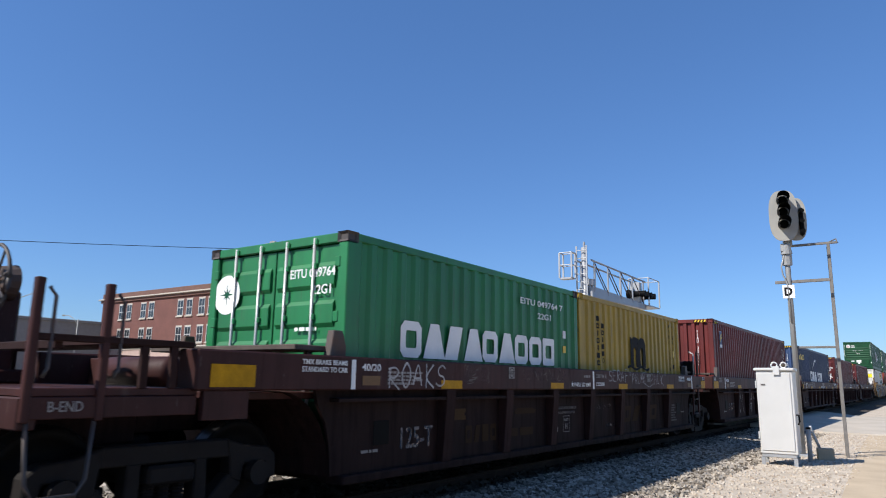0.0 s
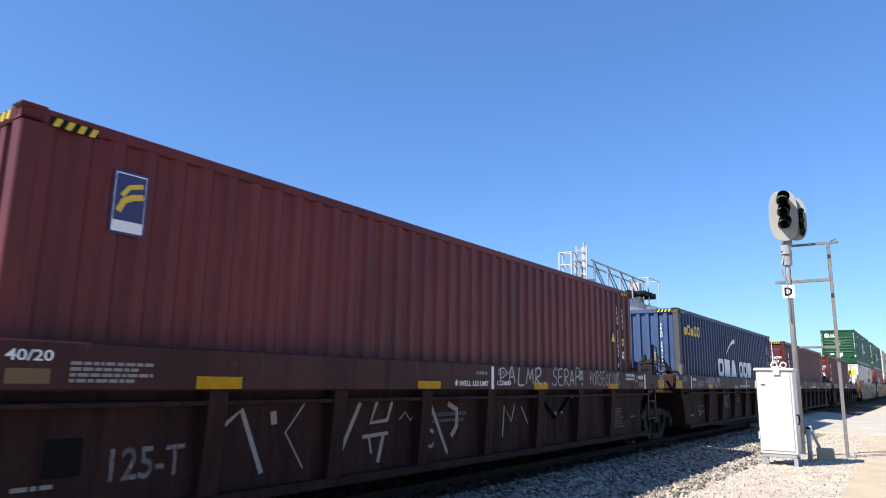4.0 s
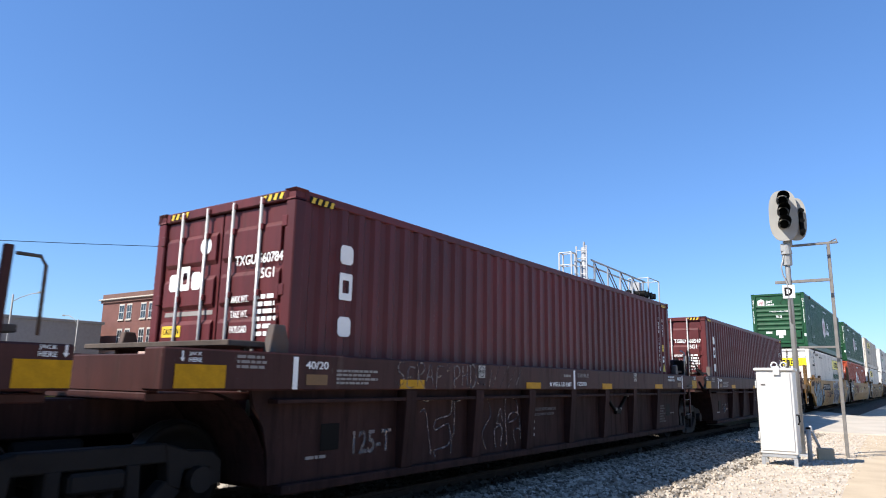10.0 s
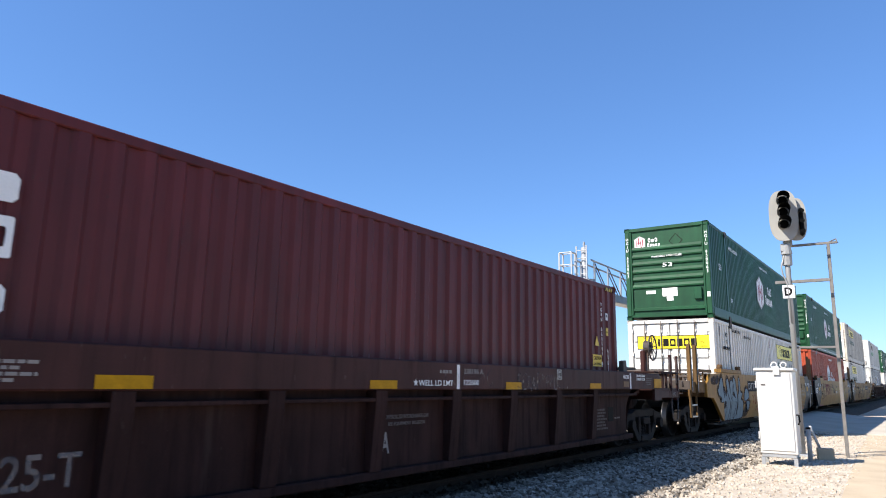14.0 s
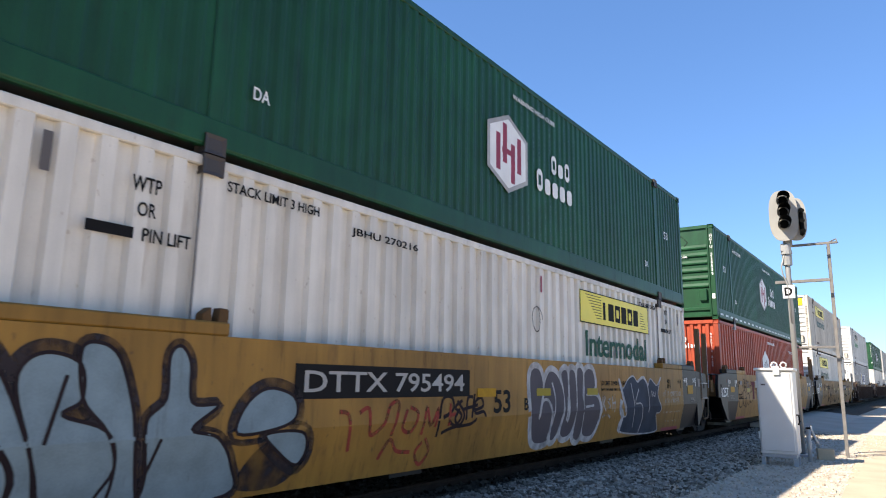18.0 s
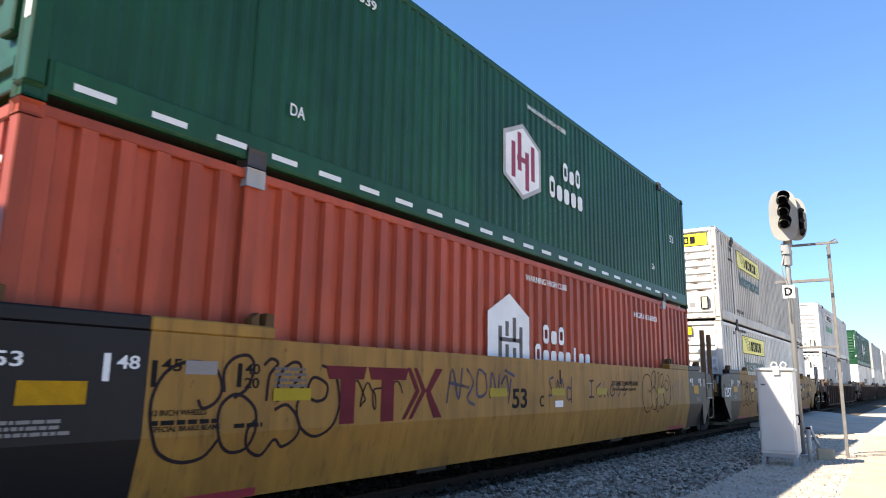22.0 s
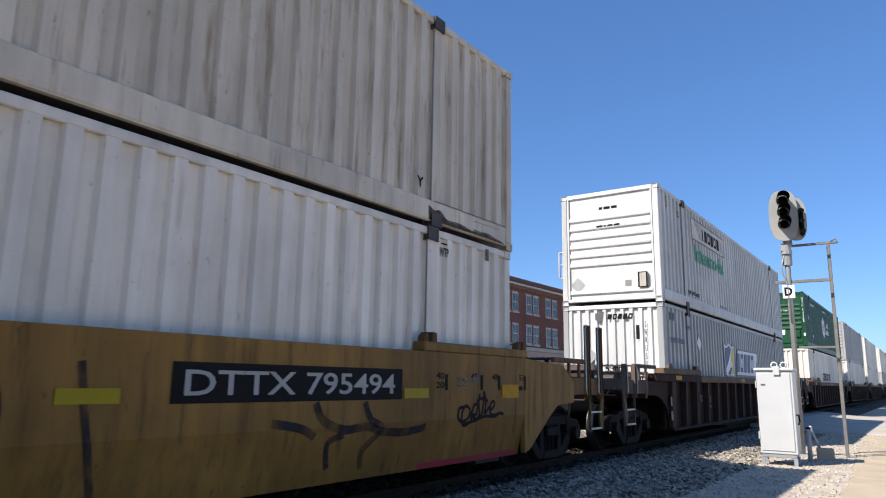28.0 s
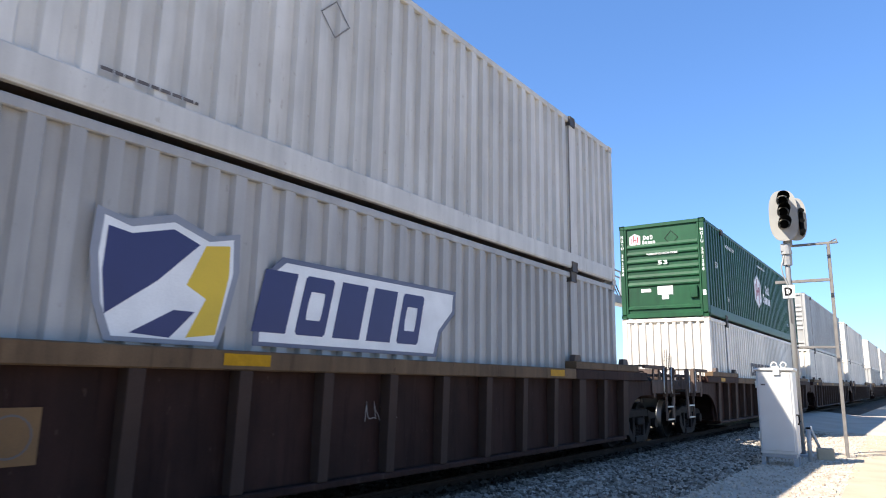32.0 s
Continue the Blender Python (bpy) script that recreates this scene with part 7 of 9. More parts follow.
    hand(c, M_SPRAY_PALE, on_side(1.504, 13.78, 1.06), "NOT IN COMPETITION", 1.32, 0.10, 0.013, 63)
    hand(c, M_SPRAY_PALE, on_side(1.504, 13.92, 0.91), "WITH A WRITER.", 1.08, 0.10, 0.013, 64)
    low = lambda z: pose(wall_x(z) + 0.005, 0, 0, 0, 0, 0) @ on_side(0, 0, z)
    hand(c, M_SPRAY_PALE, Matrix.Translation((0, 13.86, 0)) @ low(0.70), "IM OUT HERE TO WRITE", 1.22, 0.09, 0.012, 65)
    hand(c, M_SPRAY_PALE, Matrix.Translation((0, 14.1, 0)) @ low(0.50), "PAPER", 0.80, 0.12, 0.016, 66)


def dark_scrawl(c):
    """Heavy dark strokes along the lower wall."""
    wall_stroke(c, M_SPRAY_MIST, smooth_line([(3.85, 1.33), (4.11, 1.25), (4.22, 1.0), (4.15, 0.69), (3.94, 0.6), (3.69, 0.7), (3.60, 0.99), (3.65, 1.22)], True), 0.17, 0.004, True)
    wall_curve(c, M_SPRAY_MIST, [(3.62, 1.1), (3.58, 0.8), (3.72, 0.55), (3.95, 0.44)], 0.16, 0.003)
    for pts, w in (([(4.05, 0.74), (4.28, 0.83), (4.54, 0.99), (4.93, 1.11)], 0.10), ([(4.57, 1.42), (4.61, 1.27), (4.68, 1.13)], 0.10), ([(4.66, 0.45), (4.51, 0.67), (4.55, 0.85), (4.81, 0.91), (4.85, 0.65), (5.03, 0.34)], 0.13),
                   ([(5.03, 1.2), (5.36, 1.26), (5.81, 1.43)], 0.15), ([(5.28, 1.1), (5.16, 0.66), (5.02, 0.36)], 0.08), ([(5.69, 1.3), (5.54, 0.84), (5.48, 0.4)], 0.10), ([(5.6, 1.2), (5.97, 0.48), (6.05, 1.32), (6.61, 0.43)], 0.10),
                   ([(6.55, 0.7), (6.85, 0.5), (7.44, 0.49), (7.74, 0.79), (7.57, 1.09), (7.21, 1.0), (6.8, 1.15), (7.04, 1.33)], 0.10), ([(8.8, 1.46), (9.22, 1.36), (9.33, 1.01), (9.13, 0.62), (8.74, 0.58), (8.49, 0.97), (8.57, 1.35), (8.8, 1.46)], 0.11),
                   ([(9.86, 1.42), (9.94, 0.94), (10.07, 0.45)], 0.06), ([(12.13, 1.09), (12.25, 0.92), (12.55, 0.82), (12.89, 0.84), (13.14, 0.78), (13.52, 0.75), (13.92, 0.79)], 0.09),
                   ([(12.84, 1.09), (12.94, 0.91), (13.13, 0.81), (12.88, 0.59), (12.91, 0.41)], 0.08), ([(11.6, 0.92), (11.96, 0.86), (12.15, 0.77)], 0.08), ([(12.4, 0.45), (12.35, 0.7), (12.56, 0.77)], 0.07)):
        wall_curve(c, M_SPRAY_MIST, pts, w, 0.006)
    lettering(c, "O", M_DULL_MARK, on_side(1.503, 8.2, 1.0), 0.10)


def low_red_edge(c, y0, y1):
    """A dark red band along the wall's foot beside a grey end."""
    wall_fill(c, M_RED_MARK, [(y0, 0.305), (y1, 0.305), (y1, 0.375), (y0, 0.375)], 0.003, "red_edge")


def paint_yellow_car(c, which):
    x = 1.503
    spot = lambda y, z: on_side(x, y, z)
    if which == 0:
        pale_piece(c)
        car_number(c, 3.04, 1.13, 2.98)
        for k, pts in enumerate(([(3.65, 1.0), (3.8, 0.95), (3.85, 0.6)], [(3.95, 0.98), (4.1, 1.02), (4.15, 0.75), (4.35, 0.85), (4.45, 1.05), (4.6, 1.06), (4.5, 0.72)], [(4.75, 1.0), (4.68, 0.8), (4.85, 0.75), (4.95, 0.95), (4.8, 1.02)],
                                   [(5.05, 0.7), (5.12, 1.02), (5.2, 0.8), (5.35, 1.0), (5.3, 0.78)], [(5.45, 0.9), (5.75, 0.92)], [(5.6, 1.05), (5.58, 0.78)], [(4.35, 0.48), (4.5, 0.68), (4.65, 0.55), (4.9, 0.52)], [(5.1, 0.62), (5.0, 0.5), (5.12, 0.36), (5.26, 0.5), (5.15, 0.66)])):
            wall_curve(c, M_SPRAY_RED, pts, 0.045, 0.004 + 0.0004 * (k % 3))
        for pts in ([(5.36, 0.66), (5.42, 1.08), (5.62, 1.12), (5.66, 0.98), (5.45, 0.88)], [(5.86, 1.08), (5.70, 1.0), (5.84, 0.90), (5.72, 0.78), (5.58, 0.84)], [(5.74, 1.08), (5.9, 0.92), (5.82, 0.78), (5.70, 0.86), (5.80, 0.98)],
                    [(5.95, 0.84), (5.98, 1.10), (6.10, 1.12)], [(5.88, 0.97), (6.22, 1.02)], [(6.08, 0.86), (6.14, 1.16)], [(6.12, 0.95), (6.34, 1.00), (6.30, 1.11), (6.16, 1.06), (6.16, 0.92), (6.36, 0.93), (6.42, 0.86)], [(5.45, 0.70), (5.70, 0.76), (6.05, 0.78), (6.2, 0.84)]):
            wall_curve(c, M_SPRAY_DARK, pts, 0.042, 0.0045)
        lettering(c, "53", M_BLACK_MARK, spot(6.62, 0.90), 0.31, 0.45, bold=0.02)
        lettering(c, "B", M_BLACK_MARK, spot(7.48, 0.92), 0.17, 0.12)
        dark_piece(c)
        load_limit(c, 10.33, 1.29)
        for yy, words in ((14.09, ("20", "40")), (14.89, ("", "45"))):
            for zz, word in zip((1.23, 1.34), words):
                if word:
                    lettering(c, word, M_BLACK_MARK, spot(yy, zz), 0.09, 0.16)
            plate(c, M_BLACK_MARK, spot(yy + 0.22, 1.23), rect(0.03, 0.2), "load_line")
        low_red_edge(c, 13.9, 15.08)
        yellow = (6.2, 7.85, 9.7)
        g = (16.0,)
    elif which == 1:
        outline_bubbles(c, M_SPRAY_DARK, 1.11, 0.65)
        for a, b in ((2.93, 3.53), (3.56, 4.24)):
            plate(c, M_WINE_MARK, spot(a, 0.88), [(0.0, 0.57), (b - a, 0.57), (b - a - 0.04, 0.44), (0.43, 0.44), (0.43, 0.0), (0.22, 0.0), (0.22, 0.44), (0.05, 0.44)], "brand_block")
        for a in (4.14, 4.26):
            plate(c, M_WINE_MARK, spot(a, 0.89), [(0.0, 0.0), (0.06, 0.0), (0.32, 0.31), (0.14, 0.57), (0.08, 0.57), (0.24, 0.31)], "brand_block")
        plate(c, M_WINE_MARK, spot(4.58, 0.89), [(0.0, 0.32), (0.19, 0.57), (0.33, 0.57), (0.09, 0.30), (0.32, 0.0), (0.16, 0.0), (0.02, 0.24)], "brand_block")
        scrawl(c, M_SPRAY_DARK, spot(3.15, 1.0), 0.95, 0.32, 39, 4, 0.02)
        for pts in ([(5.00, 1.05), (5.12, 1.46), (5.26, 1.10), (5.34, 1.48)], [(5.04, 1.30), (5.50, 1.24)], [(5.44, 1.48), (5.60, 1.30), (5.46, 1.10), (5.64, 1.02)], [(5.92, 1.40), (5.72, 1.46), (5.70, 1.14), (5.92, 1.18), (5.90, 1.42)],
                    [(6.02, 1.10), (6.06, 1.44), (6.20, 1.16), (6.26, 1.42)], [(6.30, 1.28), (6.44, 1.40), (6.50, 1.22), (6.36, 1.18)], [(6.40, 1.48), (6.68, 1.40)], [(6.58, 1.36), (6.50, 1.02)]):
            wall_curve(c, M_SPRAY_NAVY, pts, 0.038, 0.0045)
        lettering(c, "53", M_BLACK_MARK, spot(6.62, 0.95), 0.28, 0.43, bold=0.02)
        lettering(c, "C", M_BLACK_MARK, spot(7.46, 0.955), 0.17, 0.12)
        for pts in ([(7.92, 1.40), (7.78, 1.36), (7.84, 1.24), (7.92, 1.14), (7.74, 1.12)], [(8.02, 1.16), (8.06, 1.36), (8.16, 1.18), (8.22, 1.38), (8.30, 1.16)], [(8.58, 1.42), (8.56, 1.0)], [(8.56, 1.22), (8.42, 1.24), (8.42, 1.06), (8.56, 1.06)],
                    [(9.30, 1.36), (9.50, 1.36)], [(9.40, 1.36), (9.38, 1.08)], [(9.28, 1.08), (9.50, 1.08)], [(9.80, 1.32), (9.62, 1.22), (9.74, 1.08), (9.86, 1.14)], [(9.96, 1.36), (9.95, 1.08), (10.06, 1.20), (10.14, 1.08)], [(10.24, 1.2), (10.34, 1.3), (10.44, 1.14), (10.3, 1.1), (10.22, 1.2)],
                    [(10.76, 1.3), (10.62, 1.26), (10.74, 1.18), (10.62, 1.08)], [(11.06, 1.3), (10.92, 1.26), (11.04, 1.18), (10.9, 1.08)]):
            wall_curve(c, M_SPRAY_NAVY, pts, 0.032, 0.0045)
        plate(c, M_BLACK_MARK, spot(8.14, 1.30), rect(0.04, 0.22), "load_line")
        outline_bubbles(c, M_SPRAY_DARK, 11.97, 0.74, 0.92, 0.98, 0.022)
        wall_scrawl(c, M_SPRAY_GREY, 13.95, 0.85, 1.0, 0.6, 38, 4, 0.02)
        plate(c, M_WHITE_MARK, spot(7.97, 0.94), rect(0.28, 0.10), "sticker")
        plate(c, M_BLACK_MARK, spot(1.08, 1.24), rect(0.045, 0.2), "load_line")
        plate(c, M_BLACK_MARK, spot(1.88, 1.24), rect(0.045, 0.2), "load_line")
        lettering(c, "45", M_BLACK_MARK, spot(1.16, 1.36), 0.10, 0.18)
        lettering(c, "40", M_BLACK_MARK, spot(1.96, 1.35), 0.09, 0.16)
        lettering(c, "20", M_BLACK_MARK, spot(1.96, 1.23), 0.09, 0.16)
        plate(c, M_DULL_MARK, spot(1.37, 1.34), rect(0.3, 0.11), "notice")
        bars(c, M_GREY_MARK, spot(2.29, 1.24), 0.44, 0.20, 4, 64)
        lettering(c, "33 INCH WHEELS", M_BLACK_MARK, spot(1.10, 1.02), 0.045, 0.50)
        lettering(c, "SPECIAL BRAKE BEAMS", M_BLACK_MARK, spot(1.12, 0.90), 0.042, 0.62)
        bars(c, M_BLACK_MARK, spot(1.11, 0.95), 0.75, 0.06, 1, 65)
        bars(c, M_BLACK_MARK, spot(1.88, 0.90), 0.42, 0.06, 1, 67)
        load_limit(c, 10.36, 1.38)
        low_red_edge(c, 1.06, 2.25)
        low_red_edge(c, 13.9, 15.08)
        yellow = (2.28, 6.0, 7.85, 9.6, 12.9)
        g = (0.0, 15.2)
    else:
        outline_bubbles(c, M_SPRAY_DARK, 1.22, 0.68, 0.88, 0.86, 0.028)
        dark_scrawl(c)
        car_number(c, 10.57, 1.11, 2.88)
        for pts in ([(14.70, 1.00), (14.60, 0.98), (14.57, 0.88), (14.66, 0.82), (14.80, 0.86), (14.84, 0.96), (14.74, 1.01), (14.66, 0.92), (14.68, 0.80), (14.78, 0.77), (14.90, 0.84)], [(14.86, 0.84), (14.92, 1.0), (15.02, 1.02), (14.98, 0.90), (14.86, 0.90), (15.0, 0.84), (15.08, 0.92)],
                    [(15.08, 1.16), (15.05, 1.02), (15.10, 0.86), (15.16, 1.02), (15.18, 1.19), (15.22, 1.04), (15.18, 0.90)], [(15.0, 1.06), (15.12, 1.10), (15.28, 1.06)], [(15.24, 1.10), (15.20, 0.90), (15.30, 0.98), (15.34, 0.88)],
                    [(15.34, 0.94), (15.44, 1.0), (15.42, 1.06), (15.34, 1.02), (15.34, 0.90), (15.46, 0.88), (15.62, 0.90), (15.68, 0.87)], [(14.72, 0.79), (14.95, 0.82), (15.2, 0.87), (15.45, 0.86), (15.58, 0.91)]):
            wall_curve(c, M_SPRAY_DARK, pts, 0.04, 0.0045)
        bars(c, M_CHALK, spot(14.55, 1.26), 0.28, 0.12, 2, 75)
        plate(c, M_GREY_MARK, spot(14.9, 1.30), rect(0.14, 0.08), "notice")
        for y in (14.31, 15.12, 15.57, 16.30):
            plate(c, M_BLACK_MARK, spot(y - 0.03, 1.21), rect(0.06, 0.19), "load_line")
        for y, w in ((14.10, "40"), (14.86, "45"), (15.38, "48"), (16.13, "53")):
            lettering(c, w, M_BLACK_MARK, spot(y, 1.34), 0.08, 0.16)
        lettering(c, "20", M_BLACK_MARK, spot(14.10, 1.23), 0.08, 0.16)
        lettering(c, "45", M_BLACK_MARK, spot(1.16, 1.34), 0.11)
        plate(c, M_BLACK_MARK, spot(1.10, 1.24), rect(0.03, 0.2), "load_line")
        lettering(c, "40", M_BLACK_MARK, spot(1.96, 1.36), 0.09)
        lettering(c, "20", M_BLACK_MARK, spot(1.96, 1.24), 0.09)
        plate(c, M_BLACK_MARK, spot(1.88, 1.24), rect(0.03, 0.2), "load_line")
        load_limit(c, 3.09, 1.36)
        plate(c, M_DULL_MARK, spot(3.0, 1.40), rect(0.27, 0.10), "notice")
        low_red_edge(c, 1.06, 2.25)
        low_red_edge(c, 13.9, 16.2)
        yellow = (2.45, 6.4, 8.4, 9.7, 13.48)
        plate(c, M_REFLECT, on_side(x + 0.006, 15.64, 1.10), rect(0.46, 0.18), "reflector")
        g = (0.0,)
    for y in yellow:
        plate(c, M_REFLECT if y == 6.2 else M_LIME, on_side(x + 0.006, y, 1.12), rect(0.46, 0.11), "reflector")
    for y in g:
        if y < 1:
            lettering(c, "53", M_WHITE_MARK, spot(-0.02, 1.37), 0.10, 0.18)
            plate(c, M_WHITE_MARK, spot(-0.10, 1.28), rect(0.05, 0.20), "load_line")
            lettering(c, "48", M_WHITE_MARK, spot(0.80, 1.37), 0.10, 0.18)
            plate(c, M_WHITE_MARK, spot(0.70, 1.28), rect(0.05, 0.20), "load_line")
            plate(c, M_REFLECT, spot(0.14, 1.12), rect(0.46, 0.16), "reflector")
            lettering(c, "125T", M_WHITE_MARK, spot(-0.94, 0.99), 0.26, 0.78)
            bars(c, M_DULL_MARK, spot(0.05, 0.92), 0.5, 0.12, 3, 71)
        else:
            lettering(c, "48", M_WHITE_MARK, spot(15.38, 1.37), 0.10, 0.18)
            plate(c, M_WHITE_MARK, spot(15.60, 1.28), rect(0.055, 0.20), "load_line")
            lettering(c, "53", M_WHITE_MARK, spot(16.13, 1.37), 0.10, 0.16)
            plate(c, M_WHITE_MARK, spot(16.33, 1.28), rect(0.05, 0.20), "load_line")
            plate(c, M_DULL_MARK, spot(16.58, 1.27), rect(0.19, 0.20), "placard")
            plate(c, M_REFLECT, spot(15.68, 1.10), rect(0.44, 0.20), "reflector")
            bars(c, M_DULL_MARK, spot(15.9, 0.91), 0.38, 0.11, 3, 72)
            bars(c, M_GREY_MARK, on_side(wall_x(0.76) + 0.006, 15.87, 0.87), 0.40, 0.11, 2, 74)
    if which != 1:
        y = -0.6 if which == 0 else 15.9
        bars(c, M_BLACK_MARK, on_side(1.503, y, 1.2), 0.5, 0.10, 1, 73)


def paint_ribbed_car(c):
    lettering(c, "DTTX", M_DULL_MARK, on_side(1.349, 2.30, 0.88), 0.17, 0.55)
    lettering(c, "655235", M_DULL_MARK, on_side(1.349, 3.05, 0.86), 0.17, 0.62)
    bars(c, M_DULL_MARK, on_side(1.349, 3.05, 0.72), 0.75, 0.06, 1, 81)
    for z in (0.52, 0.84):
        plate(c, M_DULL_MARK, on_side(1.466, -0.27, z), rect(0.14, 0.2), "placard")
    for y in (5.08,):
        pl = plate(c, M_DIRTY_REFLECT, on_side(1.349, y, 0.72), rect(0.38, 0.38), "faded_sign")
        lettering(c, "20", M_BLACK_MARK, on_side(1.492, 1.90, 1.05), 0.10, 0.16)
        lettering(c, "40", M_BLACK_MARK, on_side(1.486, 1.90, 0.88), 0.10, 0.16)
        part("faded_ring", ribbon(ring(20, 0.14, 0.14, 0.19, 0.19), 0.015, True), M_GREY_MARK, pl, at=Matrix.Translation((0, 0, 0.0035)))
    scrawl(c, M_DULL_MARK, on_side(1.349, 8.7, 0.85), 0.6, 0.25, 82, 4, 0.012)


def hung_hose(c, y0):
    """A sagging black hose under the sill, held by pale clips, with a coupling block at its lowest point."""
    hose = part("brake_hose", Shape().tube([(1.37, y0 + 1.07 * t / 14, 1.09 - 0.27 * math.sin(math.pi * t / 14) ** 1.4) for t in range(15)], 0.03, 7), M_BLACK, c, "sagging black brake hose", smooth=True)
    part("coupling", Shape().box(1.347, 1.41, y0 + 0.42, y0 + 0.68, 0.75, 0.85), M_BLACK, hose, bevel=0.015)
    for y, z in ((0.0, 1.09), (0.44, 0.84), (0.66, 0.84), (1.07, 1.09)):
        part("clip", Shape().box(1.39, 1.41, y0 + y - 0.025, y0 + y + 0.025, z - 0.025, z + 0.025), M_STAY, hose, bevel=0.004)


def spray_brown(c, k):
    """Sprayed words and strokes on the sills and well sides, different on each car."""
    x, w = 1.504, 1.349
    if k == 0:
        hand(c, M_SPRAY_WHITE, on_side(x, 0.42, 1.25), "ROAKS", 1.12, 0.25, 0.02, 91)
        rnd = random.Random(5)
        for k in range(9):
            y, z = 1.93 + 0.03 * (k % 3), 1.30 + 0.025 * k
            part("chalk_stroke", ribbon(bend([(y, z), (y + 0.12, z - 0.02 + rnd.uniform(-0.01, 0.02)), (y + rnd.uniform(0.2, 0.3), z + rnd.uniform(-0.01, 0.03))]), 0.007), M_CHALK, c, at=on_side(x + 0.0004 * (k % 4), 0, 0))
        part("chalk_stroke", ribbon(bend([(1.96, 1.54), (1.90, 1.44), (1.92, 1.36), (2.06, 1.34), (2.22, 1.37), (2.26, 1.50)]), 0.008), M_CHALK, c, at=on_side(x + 0.002, 0, 0))
        part("chalk_stroke", ribbon([(1.98, 1.50), (2.08, 1.55), (2.18, 1.50)], 0.007), M_CHALK, c, at=on_side(x + 0.002, 0, 0))
        for k, z in enumerate((1.49, 1.43, 1.375, 1.32)):
            tag(c, M_CHALK, on_side(x, 2.30 + 0.02 * (k % 2), z - 0.02), 0.22, 0.045, 85 + k, 5, 0.006)
        hand(c, M_CHALK, on_side(x, 3.42, 1.34), "AKMNHAKZR", 1.5, 0.17, 0.007, 90)
        # the tag plate and the faded initials and number on the well's side
        plate(c, M_TAG_GOLD, on_side(w, 1.86, 0.83), [(0, 0), (0, 0.05), (0.03, 0.05), (0.03, 0.09), (0, 0.09), (0, 0.14), (0.34, 0.14), (0.34, 0.09), (0.31, 0.09), (0.31, 0.05), (0.34, 0.05), (0.34, 0)], "tag_plate", label="faded gold tag plate")
        blocks(c, M_FADED_GOLD, on_side(w, 2.20, 0.53), 4, 0.82, 0.22, 0.25, "dzsd")
        bars(c, M_FADED_GOLD, on_side(w, 3.22, 0.55), 1.06, 0.19, 1, 17)
        plate(c, M_FADED_GOLD, on_side(w, 3.50, 0.86), [(0, 0), (0.6, 0.0), (0.66, 0.05), (0.5, 0.08), (0.1, 0.085), (0, 0.05)], "placard")
        hand(c, M_SPRAY_WHITE, on_side(x, 6.73, 1.36), "SERAF", 1.02, 0.19, 0.014, 92)
        hand(c, M_SPRAY_WHITE, on_side(x, 7.78, 1.32), '"PALMR"', 1.12, 0.22, 0.012, 93)
        hand(c, M_SPRAY_WHITE, on_side(x, 9.01, 1.31), 'PHDK"', 1.15, 0.24, 0.012, 88)
        part("chalk_stroke", ribbon(bend([(0.0, 0.06), (0.35, -0.02), (0.6, 0.05)]), 0.010), M_SPRAY_WHITE, c, at=on_side(x, 8.6, 1.28))
        tag(c, M_CHALK, on_side(w, 6.4, 0.86), 0.78, 0.09, 89, 9, 0.008)
        lettering(c, "L 284-1", M_CHALK, on_side(w, 6.93, 0.53), 0.06, 0.36)
    elif k == 1:
        hand(c, M_SPRAY_WHITE, on_side(x, 6.2, 1.29), "PALMR.", 1.55, 0.23, 0.026, 94)
        hand(c, M_SPRAY_WHITE, on_side(x, 7.82, 1.28), "SERAF.", 1.28, 0.25, 0.024, 95)
        hand(c, M_SPRAY_WHITE, on_side(x, 9.28, 1.29), "HORSEOKINK", 1.42, 0.22, 0.014, 96)
        hand(c, M_SPRAY_WHITE, on_side(x, 11.50, 1.35), "LD", 0.17, 0.12, 0.012, 97)
        hung_hose(c, 7.69)
        # chalk strokes, a few to a panel
        for y, width, pts in ((1.80, 0.05, [(0.0, 0.42), (0.22, 0.58), (0.48, 0.02)]), (1.80, 0.02, [(1.0, 0.66), (0.74, 0.36), (0.98, 0.02)]),
                              (1.80, 0.07, [(0.58, 0.56), (0.60, 0.44)]), (3.22, 0.05, [(0.35, 0.62), (0.0, 0.0)]),
                              (3.22, 0.045, [(0.62, 0.62), (0.52, 0.40), (0.80, 0.42), (0.88, 0.62)]), (3.22, 0.02, [(1.02, 0.42), (1.12, 0.50), (1.22, 0.40), (1.3, 0.48)]),
                              (3.22, 0.04, [(0.40, 0.26), (0.82, 0.28)]), (3.22, 0.03, [(0.5, 0.26), (0.55, 0.08)]), (3.22, 0.05, [(0.74, 0.26), (0.66, -0.02)]),
                              (4.78, 0.05, [(0.05, 0.58), (0.42, -0.02)]), (4.78, 0.07, [(0.42, 0.58), (0.62, 0.50), (0.62, 0.30), (0.5, 0.18)]),
                              (6.55, 0.035, [(0.0, 0.1), (0.05, 0.52), (0.25, 0.3), (0.35, 0.54)]), (6.55, 0.03, [(0.55, 0.5), (0.75, 0.25)])):
            part("chalk_stroke", ribbon(pts, width), M_DULL_MARK, c, at=on_side(w, y, 0.46))
        part("chalk_stroke", ribbon(bend([(0.05, 0.0), (0.0, 0.25), (0.15, 0.38), (0.3, 0.3), (0.3, 0.05), (0.15, 0.02), (0.05, 0.1)]), 0.008), M_CHALK, c, at=on_side(w, 9.6, 0.62))
    elif k == 2:
